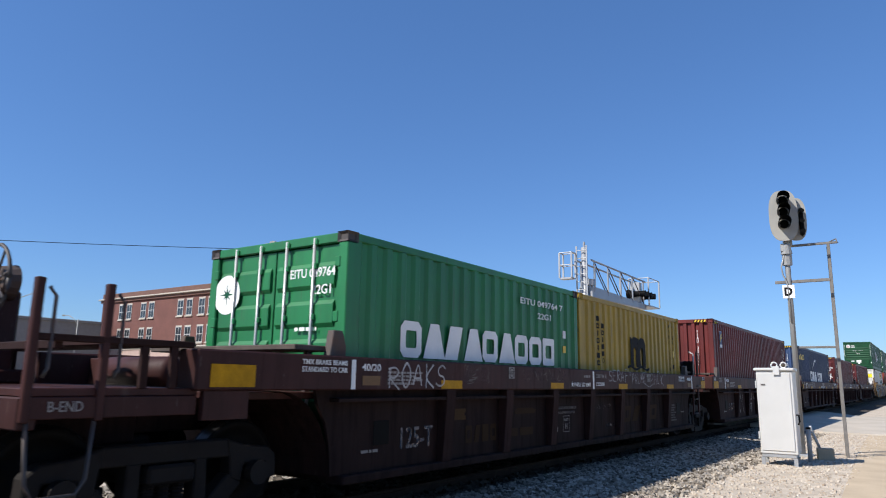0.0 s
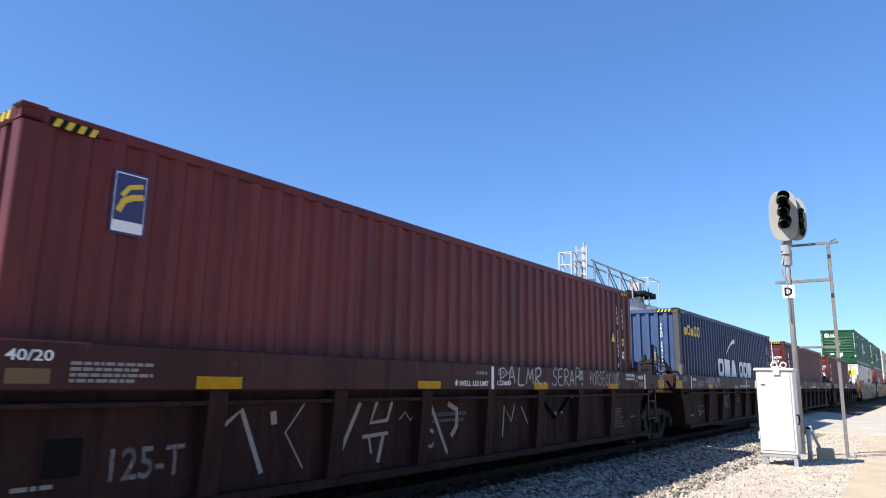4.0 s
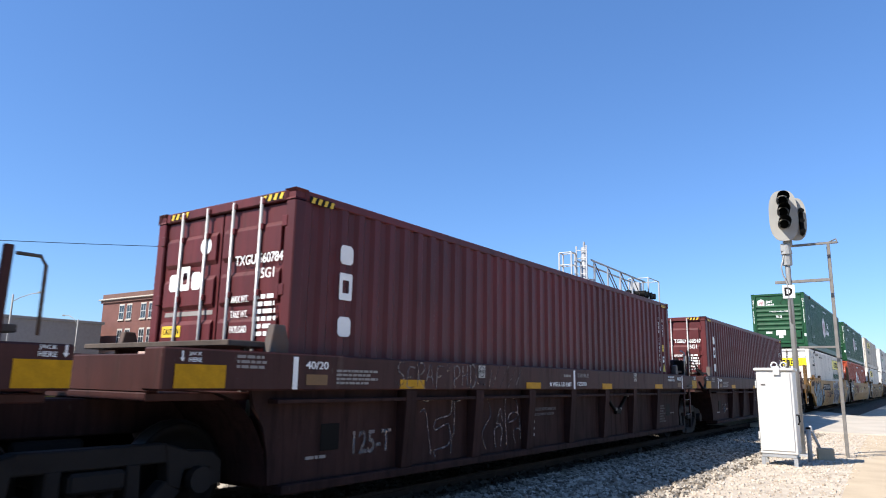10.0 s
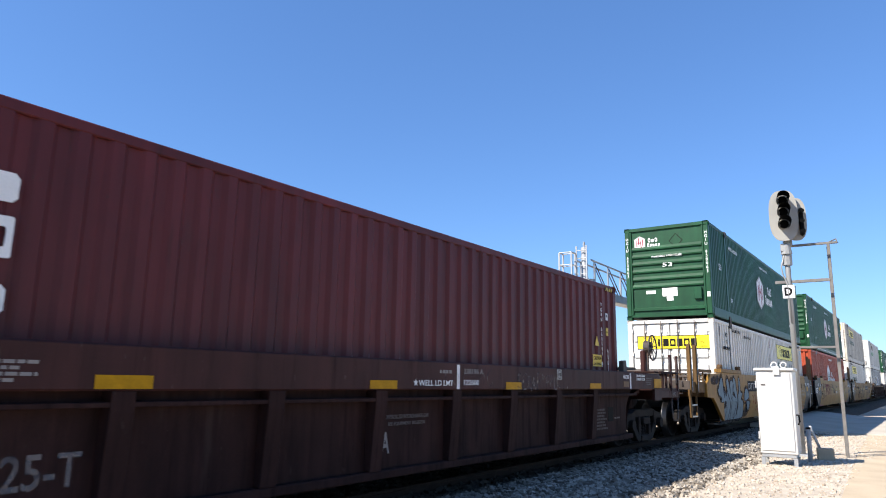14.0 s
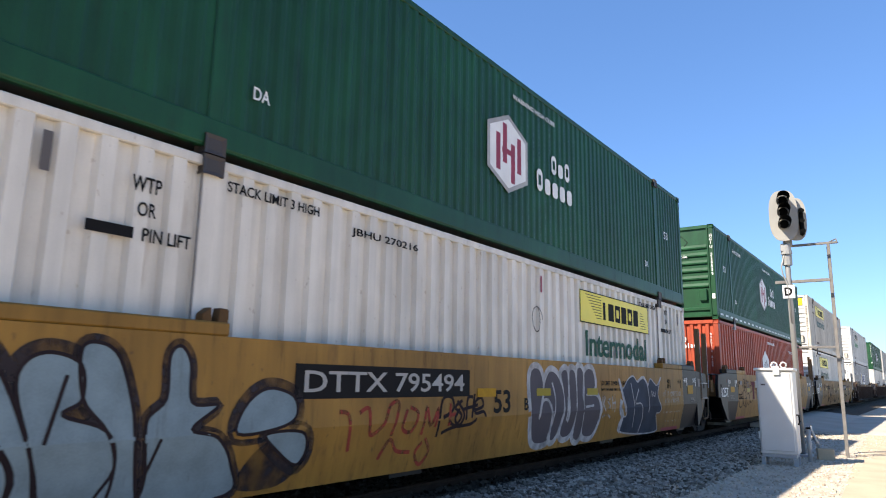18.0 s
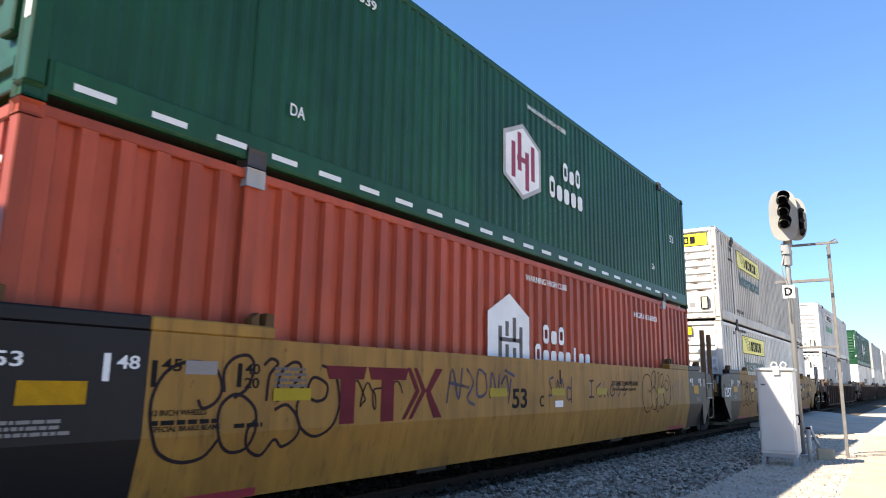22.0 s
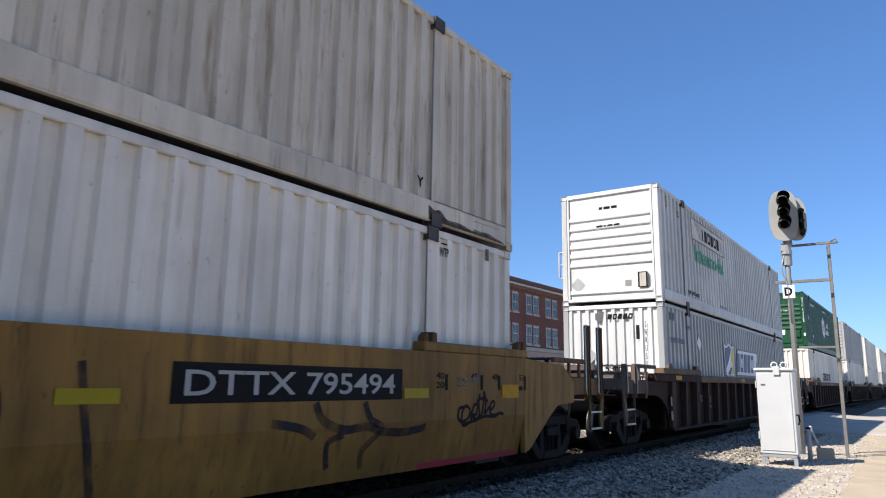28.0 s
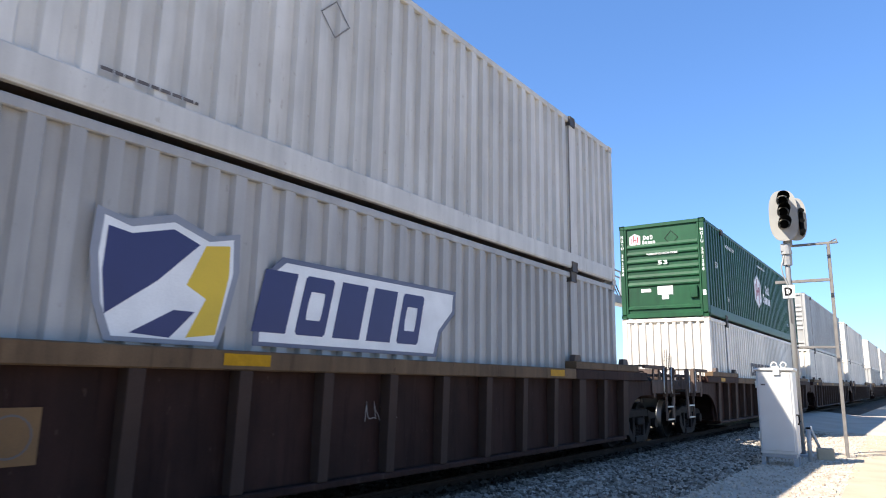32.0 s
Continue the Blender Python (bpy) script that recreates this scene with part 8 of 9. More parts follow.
        hand(c, M_SPRAY_WHITE, on_side(x, 1.20, 1.31), "PHD@PALMR..", 1.84, 0.21, 0.024, 101)
        for z in (1.235, 1.265):
            part("spray_stroke", ribbon([(0.0, 0.0), (0.14, 0.006)], 0.014), M_SPRAY_WHITE, c, at=on_side(x, 2.19, z))
        hand(c, M_DULL_MARK, on_side(w, 3.33, 0.67), "ROAKS", 1.06, 0.36, 0.024, 102)
    elif k == 3:
        hand(c, M_CHALK, on_side(x, 1.35, 1.26), 'SERAF"PHD', 1.68, 0.25, 0.020, 103)
        hand(c, M_CHALK, on_side(x, 3.02, 1.26), "...", 0.22, 0.25, 0.03, 108)
        part("spray_stroke", ribbon([(0.0, 0.0), (0.06, 0.26), (0.08, 0.02), (0.30, 0.32), (0.28, 0.0), (0.52, 0.31), (0.50, 0.0), (0.74, 0.31), (0.70, 0.0), (0.92, 0.30)], 0.016), M_CHALK, c, at=on_side(x, 3.33, 1.24))
        # large hollow outlines across two panels
        for y, pts in ((2.02, [(0.0, 0.5), (0.1, 0.5), (0.22, 0.0)]), (2.02, [(0.05, 0.62), (0.6, 0.66), (0.62, 0.46), (0.32, 0.40), (0.30, 0.28), (0.58, 0.34), (0.6, 0.1), (0.3, 0.04), (0.32, -0.04)]),
                       (2.02, [(0.72, 0.68), (0.70, 0.2), (0.66, 0.2), (0.64, -0.02)]), (2.02, [(0.66, 0.62), (0.85, 0.62)]),
                       (3.2, [(0.15, 0.6), (0.02, 0.45), (0.12, 0.3), (0.02, 0.1), (0.1, -0.02)]), (3.2, [(0.32, 0.66), (0.42, 0.42), (0.2, 0.2), (0.3, -0.02)]), (3.2, [(0.58, 0.3), (0.68, 0.5), (0.72, 0.3), (0.58, 0.3)]),
                       (3.2, [(0.55, -0.02), (0.52, 0.22), (0.72, 0.24), (0.68, -0.02)]), (3.2, [(0.86, -0.04), (0.82, 0.62), (1.12, 0.60), (1.16, 0.38), (0.9, 0.3), (0.96, 0.42), (1.2, 0.4), (1.26, 0.05)]), (3.2, [(1.1, 0.0), (1.04, 0.16), (1.22, 0.2), (1.25, 0.05)])):
            part("chalk_stroke", ribbon(bend(pts), 0.020), M_CHALK, c, at=on_side(w, y, 0.45))
        hung_hose(c, 7.69)
    else:
        hand(c, M_CHALK, on_side(x, 7.55, 1.22), 'SERAF"PHD...', 1.75, 0.20, 0.022, 106)
        tag(c, M_CHALK, on_side(x, 5.7, 1.26), 1.2, 0.22, 109, 6, 0.012)


# ---- ground, road, track ----
def ground():
    xs, ys = (-3000, -60, -15, -9.6, -3.6, 10, 60, 3000), (-3000, -60, -10, 30, 60, 140, 600, 3000)
    g = part("ground", Shape().sheet([[(x, y, GROUND) for x in xs] for y in ys]), M_DIRT)
    tagged(g, "pale gravelly dirt ground beside the railway", "ground", kind="structure")
    edge = [(-1.1, -40.0), (-1.0, 2.0), (-1.12, 8.0), (-1.2, 11.5), (-1.4, 15.7), (-1.61, 19.8), (-1.84, 26.6)]
    s = Shape()
    s.sheet([[(x, y, GROUND + 0.012) for x, y in edge], [(9.0, y, GROUND + 0.012) for x, y in edge]])
    tagged(part("path", s, M_PATH), "tan packed earth path beside the gravel", "path", kind="structure")


ground()


def road():
    s = Shape()
    prof = [(-80, -0.20), (TRACK - 3.2, -0.20), (TRACK - 1.5, -0.02), (TRACK - 0.83, -0.01)]
    right = [(TRACK + 0.83, -0.01), (TRACK + 1.5, -0.02), (TRACK + 3.2, -0.19), (60, -0.19)]
    mid = [(TRACK - 0.66, -0.01), (TRACK + 0.66, -0.01)]
    for p in (prof, mid, right):
        s.sheet([[(x, y, z) for x, z in p] for y in (27.0, 43.0)])
        s.sheet([[(x, 27.0, z) for x, z in p], [(x, 27.0, GROUND - 0.02) for x, z in p]])
    tagged(part("road", s, M_ROAD), "pale worn concrete road that crosses the rails", "road", kind="structure")


road()


def ballast():
    s = Shape()
    prof = [(-9.2, GROUND + 0.004), (-8.0, -0.15), (-4.9, -0.15), (-3.5, GROUND + 0.004)]
    for a, b in ((-60, 26.99), (43.01, 400)):
        s.sheet([[(x, y, z) for x, z in prof] for y in (a, b)])
    tagged(part("ballast", s, M_BALLAST), "bed of grey crushed stone ballast under the rails", "ballast", kind="structure")


ballast()


# dark sheet over the ballast: the shade below the cars, put in as colour
def shade_bed():
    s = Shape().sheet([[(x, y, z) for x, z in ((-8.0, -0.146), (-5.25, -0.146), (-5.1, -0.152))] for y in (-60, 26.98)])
    tagged(part("oily_ballast", s, M_SHADE_BED), "ballast between and beside the rails, coloured dark for the train's shade", "ballast", kind="structure")


shade_bed()


def stones(name, count, x0, x1, y0, y1, size, mat, label, seed, power=1.0):
    """Loose crushed stones, one mesh."""
    rng = np.random.default_rng(seed)
    base = np.array([(-1, -1, -1), (1, -1, -1), (1, 1, -1), (-1, 1, -1), (-1, -1, 1), (1, -1, 1), (1, 1, 1), (-1, 1, 1)], float) * 0.5
    quads = np.array([(0, 3, 2, 1), (4, 5, 6, 7), (0, 1, 5, 4), (1, 2, 6, 5), (2, 3, 7, 6), (3, 0, 4, 7)])
    y = y0 + (y1 - y0) * rng.random(count) ** power
    x = x0 + (x1 - x0) * rng.random(count)
    z = np.interp(x, (-9.2, -8.0, -4.9, -3.5), (GROUND, -0.15, -0.15, GROUND))
    verts, s = np.zeros((count, 8, 3)), size * (0.5 + rng.random((count, 1, 1)))
    v = base[None] * (1 + 0.5 * (rng.random((count, 8, 3)) - 0.5)) * s * (0.7 + 0.6 * rng.random((count, 1, 3)))
    a = rng.random((count, 3)) * 6.28
    for ax in range(3):
        c, n = np.cos(a[:, ax])[:, None], np.sin(a[:, ax])[:, None]
        i, j = (ax + 1) % 3, (ax + 2) % 3
        vi, vj = v[:, :, i].copy(), v[:, :, j].copy()
        v[:, :, i], v[:, :, j] = c * vi - n * vj, n * vi + c * vj
    verts = v + np.stack([x, y, z + 0.12 * s[:, 0, 0]], 1)[:, None, :]
    faces = (quads[None] + 8 * np.arange(count)[:, None, None]).reshape(-1, 4)
    me = bpy.data.meshes.new(name)
    me.from_pydata(verts.reshape(-1, 3).tolist(), [], faces.tolist())
    ob = part(name, me, mat)
    tagged(ob, label, "stones", kind="stuff")


def stone_material(name="crushed_stone", dim=1.0, low=0.10):
    m = material(name, (0.36, 0.335, 0.305), 0.9, spread=0.2, scale=9, grain=80, spec=0.1)
    n, l = m.node_tree.nodes, m.node_tree.links
    geo, ramp = n.new("ShaderNodeNewGeometry"), n.new("ShaderNodeValToRGB")
    ramp.color_ramp.elements[0].color = (low * dim, 0.80 * low * dim, 0.60 * low * dim, 1)
    ramp.color_ramp.elements[1].color = (0.46 * dim, 0.405 * dim, 0.335 * dim, 1)
    l.new(geo.outputs["Random Per Island"], ramp.inputs["Fac"])
    l.new(ramp.outputs["Color"], n["Principled BSDF"].inputs["Base Color"])
    return m


M_CRUSHED = stone_material(dim=0.90, low=0.075)
M_PEBBLE = stone_material("pale_pebble", 1.15, 0.28)
# two darker stone mixes carry the train's shade, deepest between the rails
M_SHADE_STONE = stone_material("shade_dark_stone", 0.16)
M_HALF_SHADE_STONE = stone_material("half_shade_stone", 0.62, 0.07)
stones("dusky_ballast_stones", 12000, -5.15, -4.6, -3.0, 26.0, 0.05, M_HALF_SHADE_STONE, "crushed stones beside the rail, coloured darker for the train's shade", 5, 1.3)
stones("ballast_edge_stones", 5000, -3.75, -3.0, -3.0, 26.0, 0.04, M_CRUSHED, "thinning crushed stones at the edge of the ballast", 6, 1.3)
stones("ballast_stones", 32000, -4.75, -3.6, -3.0, 26.0, 0.045, M_CRUSHED, "loose grey crushed stones along the track", 1, 1.3)
stones("far_ballast_stones", 9000, -9.4, -7.2, -2.0, 26.0, 0.06, M_CRUSHED, "loose grey crushed stones behind the track", 2, 1.2)
stones("pebbles", 8500, -3.7, -1.25, -2.0, 26.5, 0.022, M_PEBBLE, "scattered pebbles on pale dirt", 3, 1.3)
stones("between_rail_stones", 14000, -7.3, -5.12, -2.0, 26.0, 0.055, M_SHADE_STONE, "crushed stones between and beside the rails, coloured dark for the train's shade", 4, 1.2)


def rails():
    out = [(-0.07, -0.17), (0.07, -0.17), (0.07, -0.15), (0.012, -0.13), (0.012, -0.045), (0.037, -0.03), (0.037, 0.0), (-0.037, 0.0), (-0.037, -0.03), (-0.012, -0.045), (-0.012, -0.13), (-0.07, -0.15)]
    for x in (-0.755, 0.755):
        r = part("rail", Shape().prism(out, lambda a, b, d: (TRACK + x + a, -60 + d, b), 460), M_RAIL)
        tagged(r, "worn steel rail on wooden ties", "rail", "rails", "structure")


rails()


def ties():
    me = Shape().box(-1.3, 1.3, -0.11, 0.11, -0.30, -0.13).mesh("tie", 0.012)
    me.materials.append(M_TIE)
    for k in range(56):
        t = new("tie", me)
        t.matrix_basis = pose(TRACK, -3.0 + k * 0.54, 0)
        tagged(t, "dark creosoted wooden tie under the rails", "tie", "ties", "structure")


ties()


# ---- brick building across the tracks ----
BY = 55.0


def building():
    b = thing("brick_building", "three-storey red brick building with paired white sash windows", "building")
    x0, x1, y1, top = -104.0, -39.2, BY + 34, 12.75
    part("wall", Shape().box(x0, x1, BY, y1, GROUND - 0.1, top), M_BRICK, b)
    part("roof", Shape().box(x0 - 0.1, x1 + 0.1, BY - 0.1, y1 + 0.1, top + 0.003, top + 0.75), M_COPING, b, bevel=0.05)
    part("cornice", Shape().box(x0 - 0.55, x1 + 0.55, BY - 0.55, y1 + 0.55, top - 0.22, top - 0.003), M_LIMESTONE, b, bevel=0.05)
    part("soffit_band", Shape().box(x0 - 0.25, x1 + 0.25, BY - 0.25, y1 + 0.25, top - 0.62, top - 0.223), M_COPING, b, bevel=0.03)
    part("string_course", Shape().box(x0 - 0.2, x1 + 0.2, BY - 0.2, y1 + 0.2, 4.95, 5.40), M_LIMESTONE, b, bevel=0.03)
    part("ground_storey", Shape().box(x0 - 0.06, x1 + 0.06, BY - 0.06, y1 + 0.06, GROUND - 0.1, 4.94), M_SHOP, b)
    w, h = 1.35, 2.2
    frame_me = Shape().box(-w / 2, -w / 2 + 0.09, -0.05, 0.0, 0, h).box(w / 2 - 0.09, w / 2, -0.05, 0.0, 0, h).box(-w / 2 + 0.09, w / 2 - 0.09, -0.05, 0, h - 0.1, h).box(
        -w / 2 + 0.09, w / 2 - 0.09, -0.05, 0, 0, 0.1).box(-w / 2 + 0.09, w / 2 - 0.09, -0.06, 0.0, h / 2 - 0.05, h / 2 + 0.05).box(
        -0.025, 0.025, -0.045, -0.021, 0.1, h / 2 - 0.05).box(-0.025, 0.025, -0.045, -0.021, h / 2 + 0.05, h - 0.1).mesh("window")
    pane_me = Shape().box(-w / 2 + 0.09, w / 2 - 0.09, -0.02, -0.002, 0.1, h - 0.1).mesh("pane")
    sill_me = Shape().box(-w / 2 - 0.12, w / 2 + 0.12, -0.16, 0.0, -0.18, -0.003).mesh("sill")
    lintel_me = Shape().box(-w / 2 - 0.05, w / 2 + 0.05, -0.04, 0.0, h + 0.003, h + 0.16).mesh("lintel")

    def window(at):
        win = part("window", frame_me, M_FRAME, b, at=at)
        part("pane", pane_me, M_GLASS, win)
        part("sill", sill_me, M_LIMESTONE, win)
        part("lintel", lintel_me, M_LIMESTONE, win)

    for xc in [-44.1 - k * 4.8 for k in range(9)] + [-91.6, -97.4]:
        for dx in (-1.03, 1.03):
            for z in (9.45, 5.75):
                window(pose(xc + dx, BY - 0.002, z))
    for k in range(6):
        for dy in (-0.95, 0.95):
            for z in (9.45, 5.75):
                window(pose(x1 + 0.002, BY + 3.4 + k * 5.2 + dy, z, 0, 0, 90))
    # shop fronts in the ground storey
    for k in range(10):
        xc = -43.5 - k * 6.2
        door = part("shop_window", Shape().box(xc - 2.1, xc + 2.1, BY - 0.12, BY - 0.062, 0.5, 3.2), M_GLASS, b)
        part("shop_frame", Shape().box(xc - 2.25, xc + 2.25, BY - 0.14, BY - 0.062, 3.205, 3.45), M_LIMESTONE, door)
    aw = part("awning", Shape().prism([(-0.1, 3.6), (-1.6, 2.5), (-1.6, 2.3), (-0.1, 2.3)], lambda a, q, d: (-58.6 + d, BY + a, q), 4.2), M_AWNING, b, "dark green cloth awning")
    part("name_stone", Shape().box(-58.6, -54.4, BY - 0.09, BY - 0.003, 8.2, 8.62), M_LIMESTONE, b)
    part("downpipe", Shape().tube([(x1 - 0.6, BY - 0.14, 0.2), (x1 - 0.6, BY - 0.14, 12.1)], 0.09, 8), M_FRAME, b)
    return b


building()


def shed():
    s = thing("grey_shed", "long low grey sheet-metal building behind the street", "shed")
    part("wall", Shape().box(-135, -100, -60, 53, GROUND - 0.1, 8.6), M_SHED, s)
    part("roof", Shape().box(-135.3, -99.7, -60.3, 53.3, 8.603, 9.0), M_SHED, s, bevel=0.05)


shed()


def parked_car(x, y, turn, paint, label):
    c = thing("parked_car", label, "car", "cars parked by the shed", at=pose(x, y, GROUND, 0, 0, turn))
    put = lambda a, b, d: (a, -0.85 + d, b)
    part("body", Shape().prism([(-2.2, 0.35), (2.2, 0.35), (2.25, 0.65), (2.1, 0.85), (1.1, 0.95), (-1.9, 0.98), (-2.25, 0.85)], put, 1.7), paint, c, bevel=0.06)
    part("cabin", Shape().prism([(-1.75, 0.95), (1.0, 0.93), (0.35, 1.42), (-1.1, 1.45)], lambda a, b, d: (a, -0.74 + d, b), 1.48), paint, c, bevel=0.06)
    for sy in (-1, 1):
        part("side_window", Shape().prism([(-1.4, 1.0), (0.75, 1.0), (0.3, 1.34), (-1.05, 1.36)], lambda a, b, d: (a, sy * 0.742 + sy * d, b), 0.006), M_GLASS, c)
        for x0 in (-1.4, 1.4):
            w = part("wheel", Shape().tube([(x0, sy * 0.66, 0.32), (x0, sy * 0.88, 0.32)], 0.32, 16), M_BLACK, c)
            part("rim", Shape().tube([(x0, sy * 0.87, 0.32), (x0, sy * 0.89, 0.32)], 0.19, 12), M_ROD, w)
    part("windscreen", Shape().prism([(1.0, 0.96), (0.98, 0.94), (0.37, 1.40), (0.39, 1.42)], lambda a, b, d: (a + 0.01, -0.62 + d, b), 1.24), M_GLASS, c)


parked_car(-88.5, 39.3, 62, M_CAR_WHITE, "white parked car beside the grey shed")
parked_car(-91.5, 36.2, 60, M_CAR_DARK, "charcoal parked car beside the grey shed")


def grass_strip():
    rng = random.Random(12)
    s = Shape()
    for k in range(5000):
        x, y = rng.uniform(-52, -34), rng.uniform(14, 27)
        h, a = rng.uniform(0.08, 0.2), rng.uniform(0, 6.28)
        i = len(s.v)
        dx, dy = 0.05 * math.cos(a), 0.05 * math.sin(a)
        s.v += [(x - dx, y - dy, GROUND), (x + dx, y + dy, GROUND), (x + dy, y - dx, GROUND + h)]
        s.f.append((i, i + 1, i + 2))
    tagged(part("verge_grass", s, M_GRASS), "short dry green grass on the verge across the tracks", "grass", kind="stuff")
    soil = Shape().sheet([[(x, y, GROUND + 0.01) for x in (-52, -34)] for y in (14, 26.9)])
    tagged(part("verge", soil, M_GRASS), "grassy verge across the tracks", "verge", kind="structure")


grass_strip()


def street_lamp(x, y, h, arms, label="tall galvanised street lamp with a curved arm"):
    s = thing("street_lamp", label, "street lamp", "street lamps", at=Matrix.Translation((x, y, GROUND)))
    part("pole", Shape().tube([(0, 0, 0), (0, 0, h + 0.2)], [0.14, 0.09], 10), M_LAMP_POLE, s, smooth=True)
    for dx, z0, z1 in arms:
        a = part("arm", Shape().tube([(0, 0, z0), (dx * 0.3, 0, z0 + (z1 - z0) * 0.6), (dx * 0.7, 0, z1), (dx, 0, z1 + 0.02)], 0.045, 7), M_LAMP_POLE, s, smooth=True)
        e = dx + (0.55 if dx > 0 else -0.55)
        part("lamp_head", Shape().prism([(dx, z1 - 0.06), (dx, z1 + 0.10), (dx + (e - dx) * 0.6, z1 + 0.15), (e, z1 + 0.03), (e, z1 - 0.06)], lambda p, q, d: (p, -0.15 + d, q), 0.3), M_LAMP_POLE, a, bevel=0.03)


street_lamp(-38.0, 30.0, 9.9, [(2.2, 9.4, 10.5), (3.4, 8.0, 9.25)], "tall galvanised street lamp with two curved arms")
street_lamp(-83.0, 33.6, 10.0, [(6.0, 9.4, 10.0)])
street_lamp(-97.0, 48.0, 8.9, [(-4.0, 8.3, 9.8)])


def utility_pole():
    s = thing("utility_pole", "slim pale utility pole on the street", "pole", at=Matrix.Translation((-38.0, 50.0, GROUND)))
    part("pole", Shape().tube([(0, 0, 0), (0, 0, 9.45)], [0.12, 0.08], 8), M_LAMP_POLE, s, smooth=True)


utility_pole()


def overhead_wire():
    pts = []
    for k in range(25):
        t = k / 24
        pts.append((-38.0 - 34.0 * t, 30.0 - 38.0 * t, 10.1 + 0.8 * t - 0.7 * math.sin(math.pi * t)))
    w = thing("overhead_wire", "thin dark overhead wire from the street lamp", "wire")
    part("strand", Shape().tube(pts, 0.022, 5), M_BLACK, w)


overhead_wire()


# ---- signal beside the track ----
def relay_case():
    c = thing("relay_case", "pale aluminium signal relay case on short legs in the gravel", "relay case", at=pose(-2.60, 15.2, GROUND, 0, 0, 3))
    body = part("body", Shape().box(-0.325, 0.345, 0.0, 0.64, 0.22, 1.84), M_ALU, c, bevel=0.012)
    part("door", Shape().box(-0.30, 0.30, -0.018, 0.0, 0.28, 1.80), M_ALU, c, bevel=0.008)
    part("lid", Shape().box(-0.36, 0.375, -0.04, 0.68, 1.842, 1.90), M_ALU, c, bevel=0.012)
    for x in (0.02, 0.19):
        eye = part("lifting_eye", Shape().tube([(x + 0.055 * math.cos(k * math.pi / 8), 0.05, 1.955 + 0.055 * math.sin(k * math.pi / 8)) for k in range(17)], 0.016, 6), M_ALU, c, smooth=True)
    part("latch_plate", Shape().box(0.0, 0.12, -0.055, -0.041, 1.76, 1.93), M_ALU, c, bevel=0.004)
    part("name_plate", Shape().box(-0.24, -0.16, -0.026, -0.0185, 1.55, 1.58), M_GREY_MARK, c)
    part("handle", Shape().tube([(0.325, 0.12, 0.98), (0.39, 0.12, 0.98), (0.40, 0.12, 0.86), (0.37, 0.18, 0.80)], 0.02, 6), M_BLACK, c, smooth=True)
    for z in (0.5, 1.5):
        part("hinge", Shape().tube([(-0.335, 0.0, z), (-0.335, 0.0, z + 0.14)], 0.014, 8), M_ALU, c)
    part("base_skirt", Shape().box(-0.31, 0.31, 0.02, 0.53, 0.15, 0.24), M_GALV, c, bevel=0.008)
    for x in (-0.29, 0.29):
        for y in (0.04, 0.50):
            part("leg", Shape().box(x - 0.035, x + 0.035, y - 0.035, y + 0.035, -0.05, 0.15), M_GALV, c)
    return c


relay_case()


